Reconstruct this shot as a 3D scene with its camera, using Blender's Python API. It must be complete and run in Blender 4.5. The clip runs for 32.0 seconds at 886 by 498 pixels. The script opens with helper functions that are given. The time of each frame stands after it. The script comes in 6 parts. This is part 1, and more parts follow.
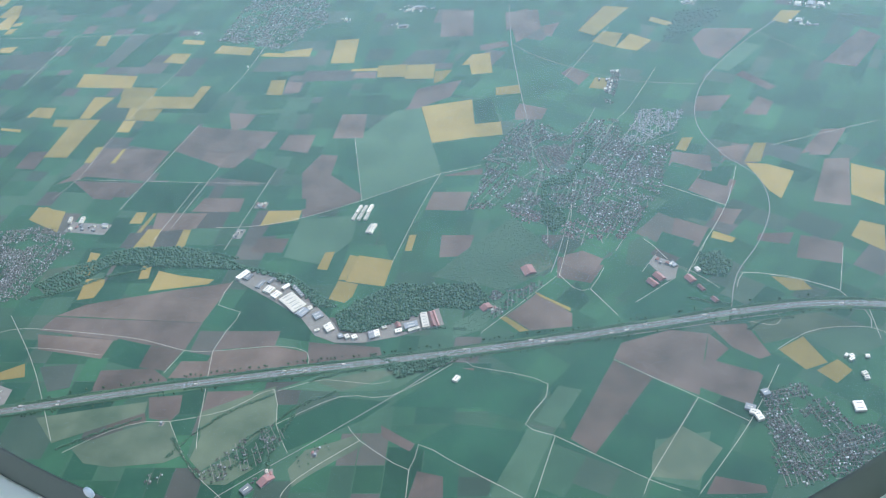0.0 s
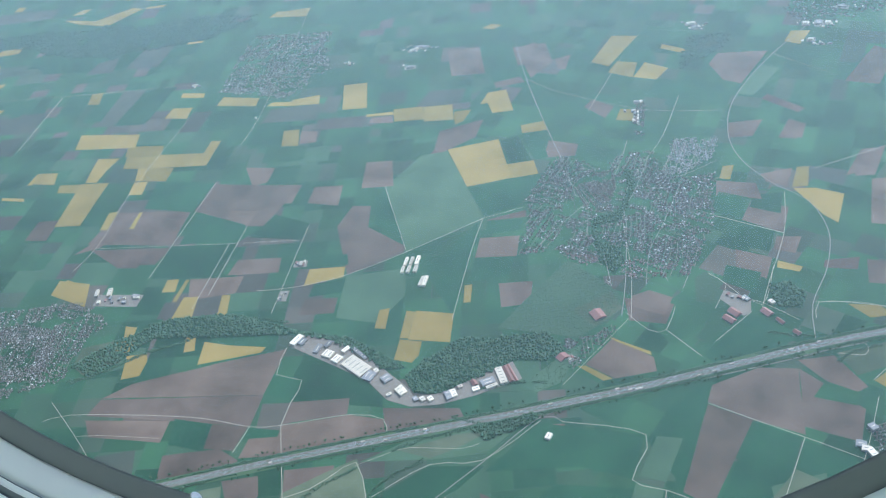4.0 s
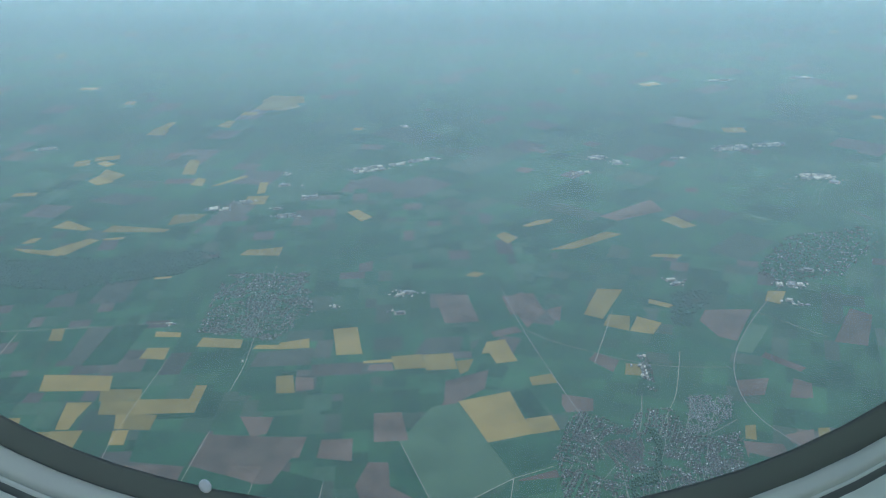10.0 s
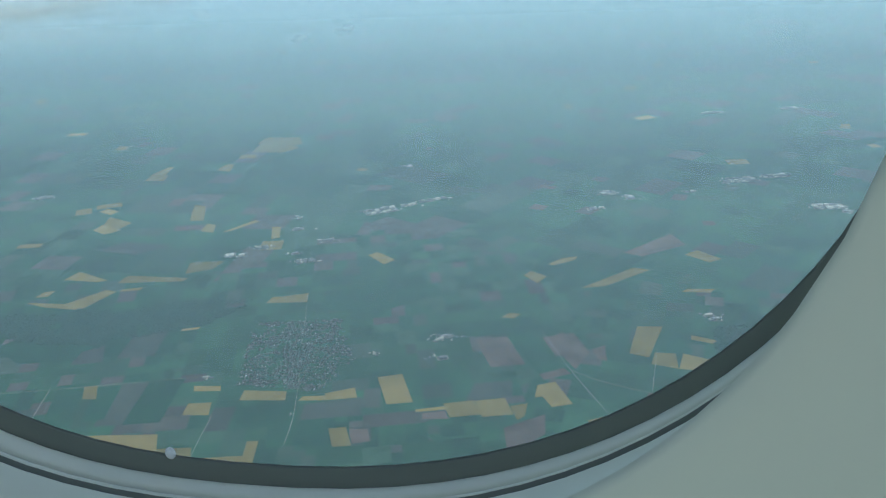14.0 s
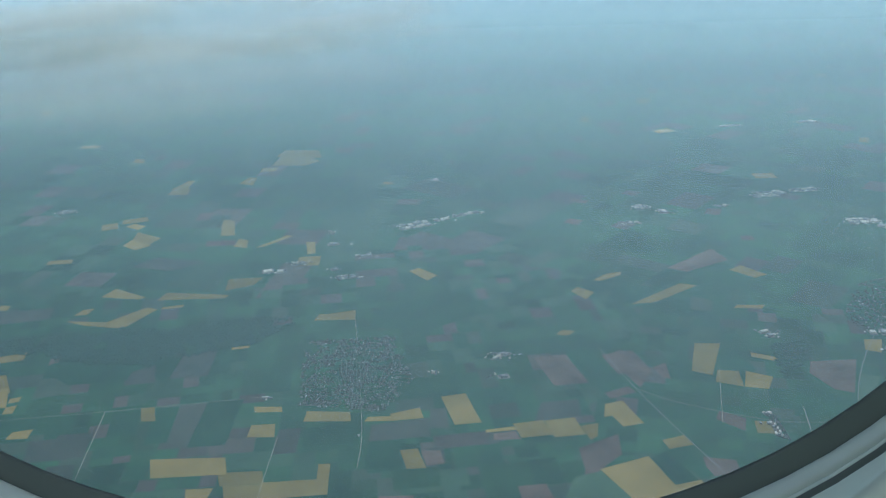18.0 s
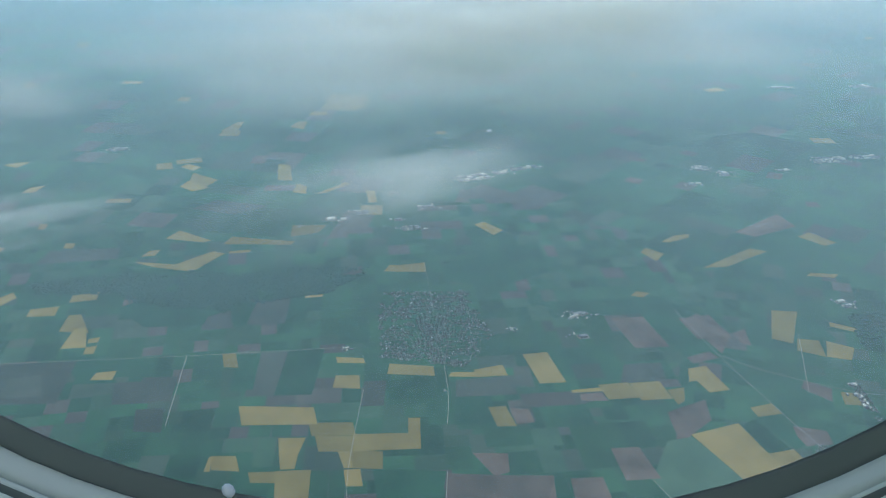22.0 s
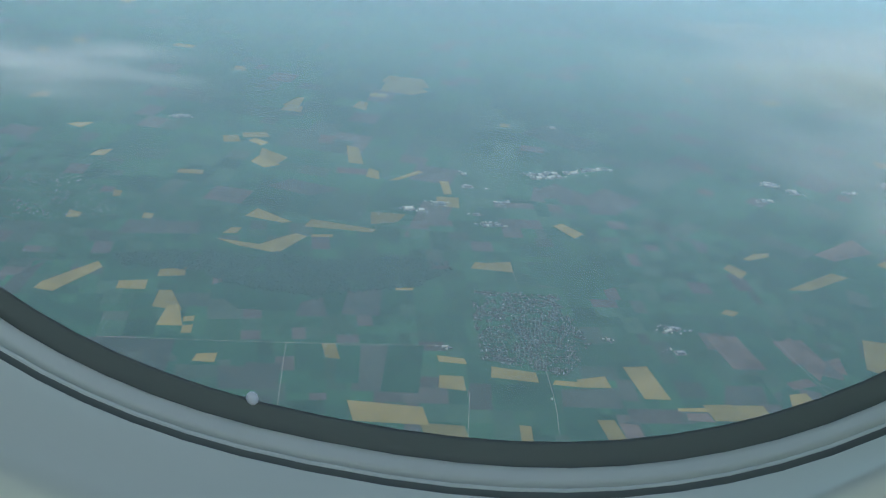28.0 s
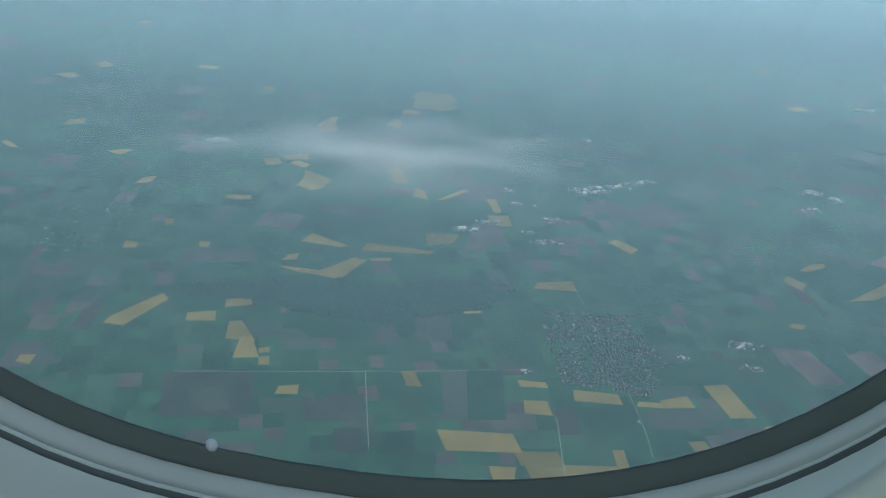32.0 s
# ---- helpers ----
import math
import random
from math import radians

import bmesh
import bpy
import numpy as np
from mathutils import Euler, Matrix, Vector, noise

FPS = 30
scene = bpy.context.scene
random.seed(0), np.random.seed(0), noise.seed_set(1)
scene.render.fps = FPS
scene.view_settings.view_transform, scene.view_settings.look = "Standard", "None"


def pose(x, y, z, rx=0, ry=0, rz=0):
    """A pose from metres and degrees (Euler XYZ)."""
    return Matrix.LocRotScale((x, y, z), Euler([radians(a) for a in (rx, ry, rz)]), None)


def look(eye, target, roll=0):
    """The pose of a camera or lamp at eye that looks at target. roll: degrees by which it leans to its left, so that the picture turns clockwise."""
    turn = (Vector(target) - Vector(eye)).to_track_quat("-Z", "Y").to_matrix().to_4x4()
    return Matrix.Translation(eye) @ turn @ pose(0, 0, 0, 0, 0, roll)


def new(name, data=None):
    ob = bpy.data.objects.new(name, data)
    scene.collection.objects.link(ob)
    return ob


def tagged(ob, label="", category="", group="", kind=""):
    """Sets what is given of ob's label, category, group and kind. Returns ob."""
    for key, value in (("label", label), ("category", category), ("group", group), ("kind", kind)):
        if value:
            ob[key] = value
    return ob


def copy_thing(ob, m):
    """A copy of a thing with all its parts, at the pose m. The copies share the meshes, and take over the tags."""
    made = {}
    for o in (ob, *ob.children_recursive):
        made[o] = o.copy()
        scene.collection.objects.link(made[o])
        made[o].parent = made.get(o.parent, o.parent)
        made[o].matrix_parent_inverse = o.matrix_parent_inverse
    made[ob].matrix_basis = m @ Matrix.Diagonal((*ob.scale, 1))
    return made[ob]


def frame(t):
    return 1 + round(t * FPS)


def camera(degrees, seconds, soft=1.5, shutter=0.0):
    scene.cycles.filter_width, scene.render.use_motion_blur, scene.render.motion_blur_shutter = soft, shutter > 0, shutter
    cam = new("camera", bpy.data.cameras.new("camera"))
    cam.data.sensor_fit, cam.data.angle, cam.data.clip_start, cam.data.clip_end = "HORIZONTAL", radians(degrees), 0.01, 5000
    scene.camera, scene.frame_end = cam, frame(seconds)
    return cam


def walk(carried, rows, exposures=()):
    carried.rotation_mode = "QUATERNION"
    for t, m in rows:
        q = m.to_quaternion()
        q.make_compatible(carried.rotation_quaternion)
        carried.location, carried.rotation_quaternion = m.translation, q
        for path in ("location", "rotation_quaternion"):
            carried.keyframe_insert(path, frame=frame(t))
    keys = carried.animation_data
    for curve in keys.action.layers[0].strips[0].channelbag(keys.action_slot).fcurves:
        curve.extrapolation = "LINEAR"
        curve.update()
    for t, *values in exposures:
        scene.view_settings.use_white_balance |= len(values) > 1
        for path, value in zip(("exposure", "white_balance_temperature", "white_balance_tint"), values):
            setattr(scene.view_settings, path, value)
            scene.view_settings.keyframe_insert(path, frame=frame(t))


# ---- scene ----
# A flight over farmland, as a model at one ninth: 1 m here is about 9 m of country.
FOV = 51.50
cam = camera(FOV, 32.0, soft=1.2)
SPEED, CLIMB, HEIGHT = 12.5, 1.311, 243.3
# the hand's place in front of the cabin window, and the turn of the camera
TURNS = [
    (0.0, 0.1055, -0.1281, 0.0138, 51.74, 6.47, 22.54),
    (0.5, 0.1046, -0.1308, 0.0196, 51.45, 7.28, 21.52),
    (1.0, 0.1036, -0.1334, 0.0254, 51.28, 7.30, 21.06),
    (1.5, 0.1027, -0.1360, 0.0312, 50.97, 7.82, 20.13),
    (2.0, 0.1018, -0.1387, 0.0370, 50.76, 7.95, 19.58),
    (2.5, 0.0967, -0.1411, 0.0317, 50.49, 8.11, 18.82),
    (4.5, 0.0766, -0.1510, 0.0109, 54.08, 7.31, 16.85),
    (5.0, 0.0716, -0.1535, 0.0057, 55.40, 7.18, 16.15),
    (5.5, 0.0679, -0.1580, 0.0017, 56.80, 6.72, 15.68),
    (6.0, 0.0643, -0.1624, -0.0023, 58.62, 6.16, 15.20),
    (6.5, 0.0605, -0.1681, -0.0062, 60.43, 5.41, 14.87),
    (7.0, 0.0567, -0.1738, -0.0102, 62.10, 4.74, 14.43),
    (7.5, 0.0548, -0.1764, -0.0154, 63.62, 4.29, 13.86),
    (8.0, 0.0528, -0.1789, -0.0205, 64.65, 3.41, 13.48),
    (8.5, 0.0535, -0.1825, -0.0203, 64.71, 2.91, 12.98),
    (9.0, 0.0543, -0.1861, -0.0200, 65.54, 2.46, 12.38),
    (9.5, 0.0533, -0.1854, -0.0225, 66.09, 2.48, 11.65),
    (10.0, 0.0523, -0.1847, -0.0250, 66.47, 2.21, 11.11),
    (10.5, 0.0513, -0.1840, -0.0275, 66.73, 2.01, 10.59),
    (11.0, 0.0503, -0.1833, -0.0300, 67.05, 1.51, 10.22),
    (11.5, 0.0500, -0.1842, -0.0305, 67.50, 1.53, 9.78),
    (12.0, 0.0498, -0.1851, -0.0311, 67.89, 1.64, 9.75),
    (12.5, 0.0463, -0.1885, -0.0319, 67.57, 1.53, 10.68),
    (13.0, 0.0428, -0.1920, -0.0326, 67.34, 1.04, 11.45),
    (13.5, 0.0556, -0.2066, -0.0249, 67.64, 1.94, 10.77),
    (14.0, 0.0684, -0.2211, -0.0172, 68.39, 2.76, 8.06),
    (14.5, 0.0530, -0.2092, -0.0197, 67.61, 1.88, 7.78),
    (15.0, 0.0377, -0.1973, -0.0223, 68.52, 1.53, 7.81),
    (15.5, 0.0383, -0.1976, -0.0221, 69.52, 1.97, 7.19),
    (17.5, 0.0410, -0.1988, -0.0211, 69.78, 1.48, 6.43),
    (18.0, 0.0416, -0.1991, -0.0209, 68.88, 2.35, 6.65),
    (18.5, 0.0407, -0.1982, -0.0213, 68.74, 2.08, 6.68),
    (19.0, 0.0398, -0.1972, -0.0217, 68.58, 2.12, 6.46),
    (19.5, 0.0396, -0.1942, -0.0221, 68.04, 2.02, 6.43),
    (20.0, 0.0395, -0.1911, -0.0224, 64.66, 1.44, 6.89),
    (20.5, 0.0380, -0.1894, -0.0226, 64.57, 1.54, 6.90),
    (21.0, 0.0365, -0.1877, -0.0229, 64.55, 0.83, 7.20),
    (21.5, 0.0351, -0.1860, -0.0231, 64.80, 0.48, 7.43),
    (22.0, 0.0336, -0.1843, -0.0233, 65.49, 0.19, 7.52),
    (22.5, 0.0306, -0.1883, -0.0222, 64.99, -0.66, 7.75),
    (23.0, 0.0275, -0.1922, -0.0211, 64.74, -1.32, 7.97),
    (23.5, 0.0266, -0.1924, -0.0206, 64.28, -2.16, 8.26),
    (24.0, 0.0256, -0.1927, -0.0201, 64.45, -2.26, 8.22),
    (24.5, 0.0254, -0.1916, -0.0210, 64.73, -2.82, 8.36),
    (25.0, 0.0252, -0.1904, -0.0220, 64.85, -3.15, 8.33),
    (25.5, 0.0253, -0.1916, -0.0228, 64.66, -3.07, 8.15),
    (27.5, 0.0258, -0.1963, -0.0262, 64.11, -2.90, 7.60),
    (28.0, 0.0259, -0.1975, -0.0271, 64.04, -4.55, 8.31),
    (28.5, 0.0297, -0.1966, -0.0256, 63.81, -4.04, 8.10),
    (29.0, 0.0336, -0.1957, -0.0242, 63.64, -3.20, 7.70),
    (29.5, 0.0343, -0.1949, -0.0254, 63.60, -2.95, 7.42),
    (30.0, 0.0350, -0.1941, -0.0266, 63.41, -2.70, 7.12),
    (30.5, 0.0363, -0.1966, -0.0205, 63.13, -2.25, 6.79),
    (31.0, 0.0377, -0.1991, -0.0144, 64.85, -2.22, 6.77),
    (31.5, 0.0352, -0.1977, -0.0164, 65.40, -3.23, 7.13),
    (32.0, 0.0328, -0.1964, -0.0184, 64.50, -3.37, 7.01),
]
walk(cam, [(t, pose(-SPEED * t + dx, dy, HEIGHT + CLIMB * t + dz, rx, ry, rz)) for t, dx, dy, dz, rx, ry, rz in TURNS],
     exposures=[(0, 0.72, 5050, 13), (2.5, 0.72, 5050, 13), (5, 0.55, 5000, 11), (7, 0.15, 4950, 7), (9, -0.11, 4950, 6), (13, -0.28, 4960, 5.5), (15.5, -0.35, 4960, 5.5), (17.5, -0.40, 4950, 6), (19, -0.40, 4930, 6.5), (21, -0.14, 4930, 7), (23, -0.26, 4930, 7), (25, -0.32, 4950, 6.5), (28, -0.34, 4930, 6.5), (30, -0.34, 4930, 6.5), (32, -0.48, 4930, 6.5)])
scene.cycles.transparent_max_bounces = 64

# ---- world and sun ----
SUN_UP, SUN_ROUND = radians(45), radians(24)
world = bpy.data.worlds.new("sky")
scene.world = world
world.use_nodes = True
wn = world.node_tree
sky = wn.nodes.new("ShaderNodeTexSky")
sky.sky_type = "NISHITA"
sky.sun_disc = False
sky.sun_elevation, sky.sun_rotation = SUN_UP, SUN_ROUND
sky.air_density, sky.dust_density = 1.0, 2.0
wn.links.new(sky.outputs[0], wn.nodes["Background"].inputs[0])
wn.nodes["Background"].inputs[1].default_value = 0.1
sun = new("sun", bpy.data.lights.new("sun", "SUN"))
sun.data.energy, sun.data.angle, sun.data.color = 3.0, radians(0.6), (1.0, 0.95, 0.86)
sun_way = Vector((math.sin(SUN_ROUND) * math.cos(SUN_UP), math.cos(SUN_ROUND) * math.cos(SUN_UP), math.sin(SUN_UP)))
sun.matrix_world = look(sun_way * 900, (0, 0, 0))

# ---- materials ----


class Nodes:
    """A material and short ways to add nodes to it."""

    def __init__(self, name):
        self.mat = bpy.data.materials.new(name)
        self.mat.use_nodes = True
        self.tree = self.mat.node_tree
        self.bsdf = self.tree.nodes["Principled BSDF"]
        self.geo = self.tree.nodes.new("ShaderNodeNewGeometry")
        self.info = self.tree.nodes.new("ShaderNodeObjectInfo")

    def add(self, kind, **sockets):
        n = self.tree.nodes.new(kind)
        for key, value in sockets.items():
            self.put(n, key.replace("_", " "), value)
        return n

    def put(self, n, key, value):
        s = n.inputs[int(key)] if key.isdigit() else n.inputs[key]
        if isinstance(value, bpy.types.NodeSocket):
            self.tree.links.new(value, s)
        else:
            s.default_value = value

    def noise(self, scale, detail=4.0, vector=None, rough=0.55):
        n = self.add("ShaderNodeTexNoise", Scale=scale, Detail=detail, Roughness=rough)
        self.tree.links.new(vector or self.geo.outputs["Position"], n.inputs["Vector"])
        return n.outputs["Fac"]

    def ramp(self, fac, *stops):
        n = self.add("ShaderNodeValToRGB", Fac=fac)
        e = n.color_ramp.elements
        while len(e) < len(stops):
            e.new(0.5)
        for k, (at, c) in enumerate(stops):
            e[k].position, e[k].color = at, (*c, 1) if len(c) == 3 else c
        return n.outputs["Color"]

    def mix(self, fac, a, b, how="MIX"):
        n = self.tree.nodes.new("ShaderNodeMixRGB")
        n.blend_type = how
        for key, value in (("Fac", fac), ("Color1", a), ("Color2", b)):
            self.put(n, key, (*value, 1) if isinstance(value, tuple) else value)
        return n.outputs[0]

    def math(self, how, a, b=0.0):
        n = self.tree.nodes.new("ShaderNodeMath")
        n.operation = how
        self.put(n, "0", a), self.put(n, "1", b)
        return n.outputs[0]

    def stretch(self, turn, sx, sy):
        n = self.tree.nodes.new("ShaderNodeMapping")
        n.inputs["Rotation"].default_value = (0, 0, turn)
        n.inputs["Scale"].default_value = (sx, sy, 1)
        self.tree.links.new(self.geo.outputs["Position"], n.inputs["Vector"])
        return n.outputs[0]

    def done(self, colour, rough=0.9, bump=None, strength=0.3, distance=0.1):
        self.put(self.bsdf, "Base Color", colour if not isinstance(colour, tuple) else (*colour, 1))
        self.bsdf.inputs["Roughness"].default_value = rough
        self.bsdf.inputs["Specular IOR Level"].default_value = 0.25
        if bump is not None:
            b = self.add("ShaderNodeBump", Height=bump, Strength=strength, Distance=distance)
            self.tree.links.new(b.outputs[0], self.bsdf.inputs["Normal"])
        return self.mat


def field_material(name, dark, light, stripe=0.25, turn=0.4, wet=(0.8, 0.8, 0.8), joined=False, vary=(0.93, 1.05)):
    """A crop or soil: clouds of growth, drill lines and a shift of tone from field to field."""
    m = Nodes(name)
    broad, fine = m.noise(0.045, 3), m.noise(0.9, 5)
    lines = m.noise(0.35, 3, m.stretch(turn, 0.08, 3.0))
    deep, pale = tuple(vary[0] * v for v in dark), tuple(vary[1] * v for v in light)
    c = m.mix(m.ramp(broad, (0.32, (0, 0, 0)), (0.68, (1, 1, 1))), deep, pale)
    c = m.mix(m.math("MULTIPLY", lines, stripe), c, wet, "MULTIPLY")
    c = m.mix(m.math("MULTIPLY", fine, 0.22), c, m.mix(0.5, dark, (0.02, 0.03, 0.01)))
    tone = m.ramp(m.geo.outputs["Random Per Island"] if joined else m.info.outputs["Random"], (0.0, (0.72, 0.76, 0.72)), (0.5, (1.0, 1.0, 1.0)), (1.0, (1.22, 1.18, 1.12)))
    return m.done(m.mix(1.0, c, tone, "MULTIPLY"), 0.95, fine, 0.4, 0.08)


RAPE = field_material("rapeseed in flower", (0.258, 0.184, 0.046), (0.315, 0.224, 0.062), 0.15)
SOIL = field_material("ploughed soil", (0.112, 0.080, 0.055), (0.166, 0.117, 0.082), 0.35, 1.2, vary=(0.82, 1.16))
CROP = field_material("young wheat", (0.028, 0.085, 0.036), (0.045, 0.125, 0.05), 0.25)
MEADOW = field_material("light meadow", (0.062, 0.115, 0.058), (0.085, 0.142, 0.073), 0.3, 0.9)
FALLOW = field_material("fallow ground", (0.054, 0.071, 0.046), (0.080, 0.087, 0.060), 0.25, 0.3)
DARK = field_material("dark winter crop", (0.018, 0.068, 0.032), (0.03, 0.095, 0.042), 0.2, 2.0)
ROUGH = field_material("rough pasture", (0.080, 0.113, 0.058), (0.136, 0.153, 0.084), 0.3, 0.6, vary=(0.85, 1.12))

PLOT_MATERIALS = {"crop": field_material("young wheat in plots", (0.030, 0.086, 0.038), (0.046, 0.120, 0.05), 0.25, joined=True),
                  "dark": field_material("winter crop in plots", (0.021, 0.070, 0.034), (0.034, 0.098, 0.043), 0.2, 2.0, joined=True),
                  "meadow": field_material("grass in plots", (0.044, 0.095, 0.048), (0.060, 0.118, 0.058), 0.3, 0.9, joined=True),
                  "fallow": field_material("fallow land in plots", (0.048, 0.080, 0.046), (0.070, 0.098, 0.058), 0.25, 0.3, joined=True),
                  "soil": field_material("bare soil in plots", (0.082, 0.078, 0.055), (0.112, 0.099, 0.072), 0.3, 1.2, joined=True)}


def ground_material():
    """Farmland past the built fields: plots in several directions, grown over by noise."""
    m = Nodes("farmland")
    wide = m.noise(0.0028, 2)

    def plots(turn, sx, sy, shift, flower=(0.05, 0.11, 0.05)):
        v = m.add("ShaderNodeTexVoronoi", Scale=1.0, Randomness=0.55)
        v.distance = "CHEBYCHEV"
        m.tree.links.new(m.stretch(turn, sx, sy), v.inputs["Vector"])
        pick = m.add("ShaderNodeSeparateColor", Color=v.outputs["Color"])
        return m.ramp(m.math("FRACT", m.math("ADD", pick.outputs[0], shift)),
                      (0.0, (0.026, 0.085, 0.04)), (0.22, (0.045, 0.12, 0.05)), (0.40, (0.032, 0.10, 0.046)),
                      (0.56, (0.065, 0.13, 0.058)), (0.68, (0.04, 0.11, 0.05)), (0.77, (0.085, 0.083, 0.068)), (0.88, (0.065, 0.098, 0.058)), (0.95, (0.105, 0.092, 0.08)), (0.965, (0.05, 0.11, 0.05)), (0.975, flower))

    a, b = plots(0.06, 0.040, 0.030, 0.0), plots(0.42, 0.028, 0.055, 0.37)
    far = plots(-0.35, 0.020, 0.034, 0.61)
    c = m.mix(m.ramp(wide, (0.46, (0, 0, 0)), (0.50, (1, 1, 1))), a, b)
    c = m.mix(m.ramp(m.noise(0.0011, 2), (0.48, (0, 0, 0)), (0.54, (1, 1, 1))), c, far)
    grain, blot = m.noise(0.7, 5), m.noise(0.05, 4)
    c = m.mix(m.math("MULTIPLY", grain, 0.4), c, (0.02, 0.045, 0.02))
    c = m.mix(m.math("MULTIPLY", blot, 0.12), c, (0.09, 0.12, 0.06))
    woods = m.ramp(m.noise(0.0042, 5), (0.66, (0, 0, 0)), (0.69, (1, 1, 1)))
    c = m.mix(woods, c, m.mix(grain, (0.012, 0.035, 0.02), (0.03, 0.065, 0.032)))
    return m.done(c, 0.95, grain, 0.4, 0.1)


GROUND = ground_material()


def surface(name, a, b, scale=1.2, rough=0.85, random_tone=0.0):
    m = Nodes(name)
    c = m.mix(m.noise(scale, 5), a, b)
    if random_tone:
        tone = m.ramp(m.info.outputs["Random"], (0, (1 - random_tone,) * 3), (1, (1 + random_tone,) * 3))
        c = m.mix(1.0, c, tone, "MULTIPLY")
    return m.done(c, rough, m.noise(scale * 4, 3), 0.25, 0.03)


ASPHALT = surface("grey asphalt", (0.135, 0.120, 0.082), (0.190, 0.170, 0.118), 0.8)
TRACK = surface("pale gravel track", (0.46, 0.38, 0.25), (0.60, 0.51, 0.35), 1.5)
LANE = surface("worn tarmac lane", (0.23, 0.20, 0.145), (0.31, 0.275, 0.205), 1.5)
PAINT = surface("white road paint", (0.70, 0.70, 0.68), (0.82, 0.82, 0.80), 3)
STEEL = surface("galvanised steel", (0.40, 0.41, 0.42), (0.55, 0.56, 0.57), 4, 0.5)
VERGE = surface("grass verge", (0.05, 0.10, 0.04), (0.10, 0.15, 0.06), 0.9)
YARD = surface("paved yard", (0.19, 0.16, 0.115), (0.29, 0.245, 0.18), 0.35)
RENDERED = surface("light rendered wall", (0.27, 0.24, 0.185), (0.39, 0.35, 0.275), 2, 0.9, 0.2)
SHED = surface("white sheet metal", (0.68, 0.575, 0.39), (0.84, 0.72, 0.51), 0.25, 0.45, 0.25)
PALE_ROOF = surface("pale concrete tiles", (0.36, 0.335, 0.28), (0.50, 0.465, 0.40), 1.5, 0.8)
GREY_ROOF = surface("grey flat roofing", (0.19, 0.18, 0.16), (0.30, 0.285, 0.25), 0.5, 0.7, 0.3)
BARN_ROOF = surface("red clay roof", (0.27, 0.135, 0.10), (0.36, 0.19, 0.145), 2, 0.85, 0.2)
WATER = surface("grey-green pond", (0.10, 0.16, 0.12), (0.13, 0.19, 0.14), 0.2, 0.15)
BARK = surface("brown bark", (0.09, 0.06, 0.04), (0.15, 0.11, 0.08), 6)


def roof_material():
    m = Nodes("mixed clay and slate tiles")
    c = m.ramp(m.info.outputs["Random"], (0.0, (0.24, 0.13, 0.09)), (0.25, (0.18, 0.11, 0.085)), (0.45, (0.12, 0.11, 0.09)),
               (0.62, (0.20, 0.185, 0.15)), (0.80, (0.26, 0.17, 0.12)), (0.90, (0.42, 0.38, 0.30)), (1.0, (0.82, 0.76, 0.64)))
    c = m.mix(m.math("MULTIPLY", m.noise(3.0, 5), 0.5), c, (0.10, 0.09, 0.08))
    return m.done(c, 0.8, m.noise(9, 2), 0.4, 0.03)


ROOF = roof_material()


def roofs_joined():
    m = Nodes("far clay and slate roofs")
    c = m.ramp(m.geo.outputs["Random Per Island"], (0.0, (0.19, 0.14, 0.10)), (0.2, (0.115, 0.115, 0.09)), (0.45, (0.17, 0.165, 0.13)),
               (0.7, (0.20, 0.155, 0.115)), (0.80, (0.34, 0.32, 0.26)), (0.92, (0.54, 0.51, 0.42)), (0.97, (0.84, 0.79, 0.67)))
    return m.done(m.mix(m.math("MULTIPLY", m.noise(2.0, 4), 0.4), c, (0.10, 0.09, 0.08)), 0.8)


FAR_ROOFS = roofs_joined()


def old_roofs():
    m = Nodes("old clay roofs")
    c = m.ramp(m.geo.outputs["Random Per Island"], (0.0, (0.22, 0.145, 0.105)), (0.3, (0.15, 0.115, 0.09)), (0.55, (0.25, 0.155, 0.11)), (0.8, (0.20, 0.17, 0.135)), (0.95, (0.46, 0.41, 0.33)))
    return m.done(m.mix(m.math("MULTIPLY", m.noise(2.0, 4), 0.4), c, (0.10, 0.09, 0.08)), 0.8)


OLD_ROOFS = old_roofs()


def leaf_material(name, a, b, joined):
    m = Nodes(name)
    pick = m.geo.outputs["Random Per Island"] if joined else m.info.outputs["Random"]
    c = m.mix(pick, a, b)
    c = m.mix(m.math("MULTIPLY", m.noise(2.5, 5), 0.4), c, (0.02, 0.045, 0.02))
    return m.done(c, 0.9, m.noise(6, 4), 0.6, 0.12)


LEAF = leaf_material("broad leaves", (0.03, 0.08, 0.03), (0.075, 0.125, 0.045), False)
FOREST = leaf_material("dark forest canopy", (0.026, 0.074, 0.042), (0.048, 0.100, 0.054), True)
GARDEN = leaf_material("garden trees", (0.034, 0.082, 0.042), (0.07, 0.125, 0.058), True)
WOOD = leaf_material("woodland canopy", (0.066, 0.135, 0.068), (0.11, 0.18, 0.088), True)


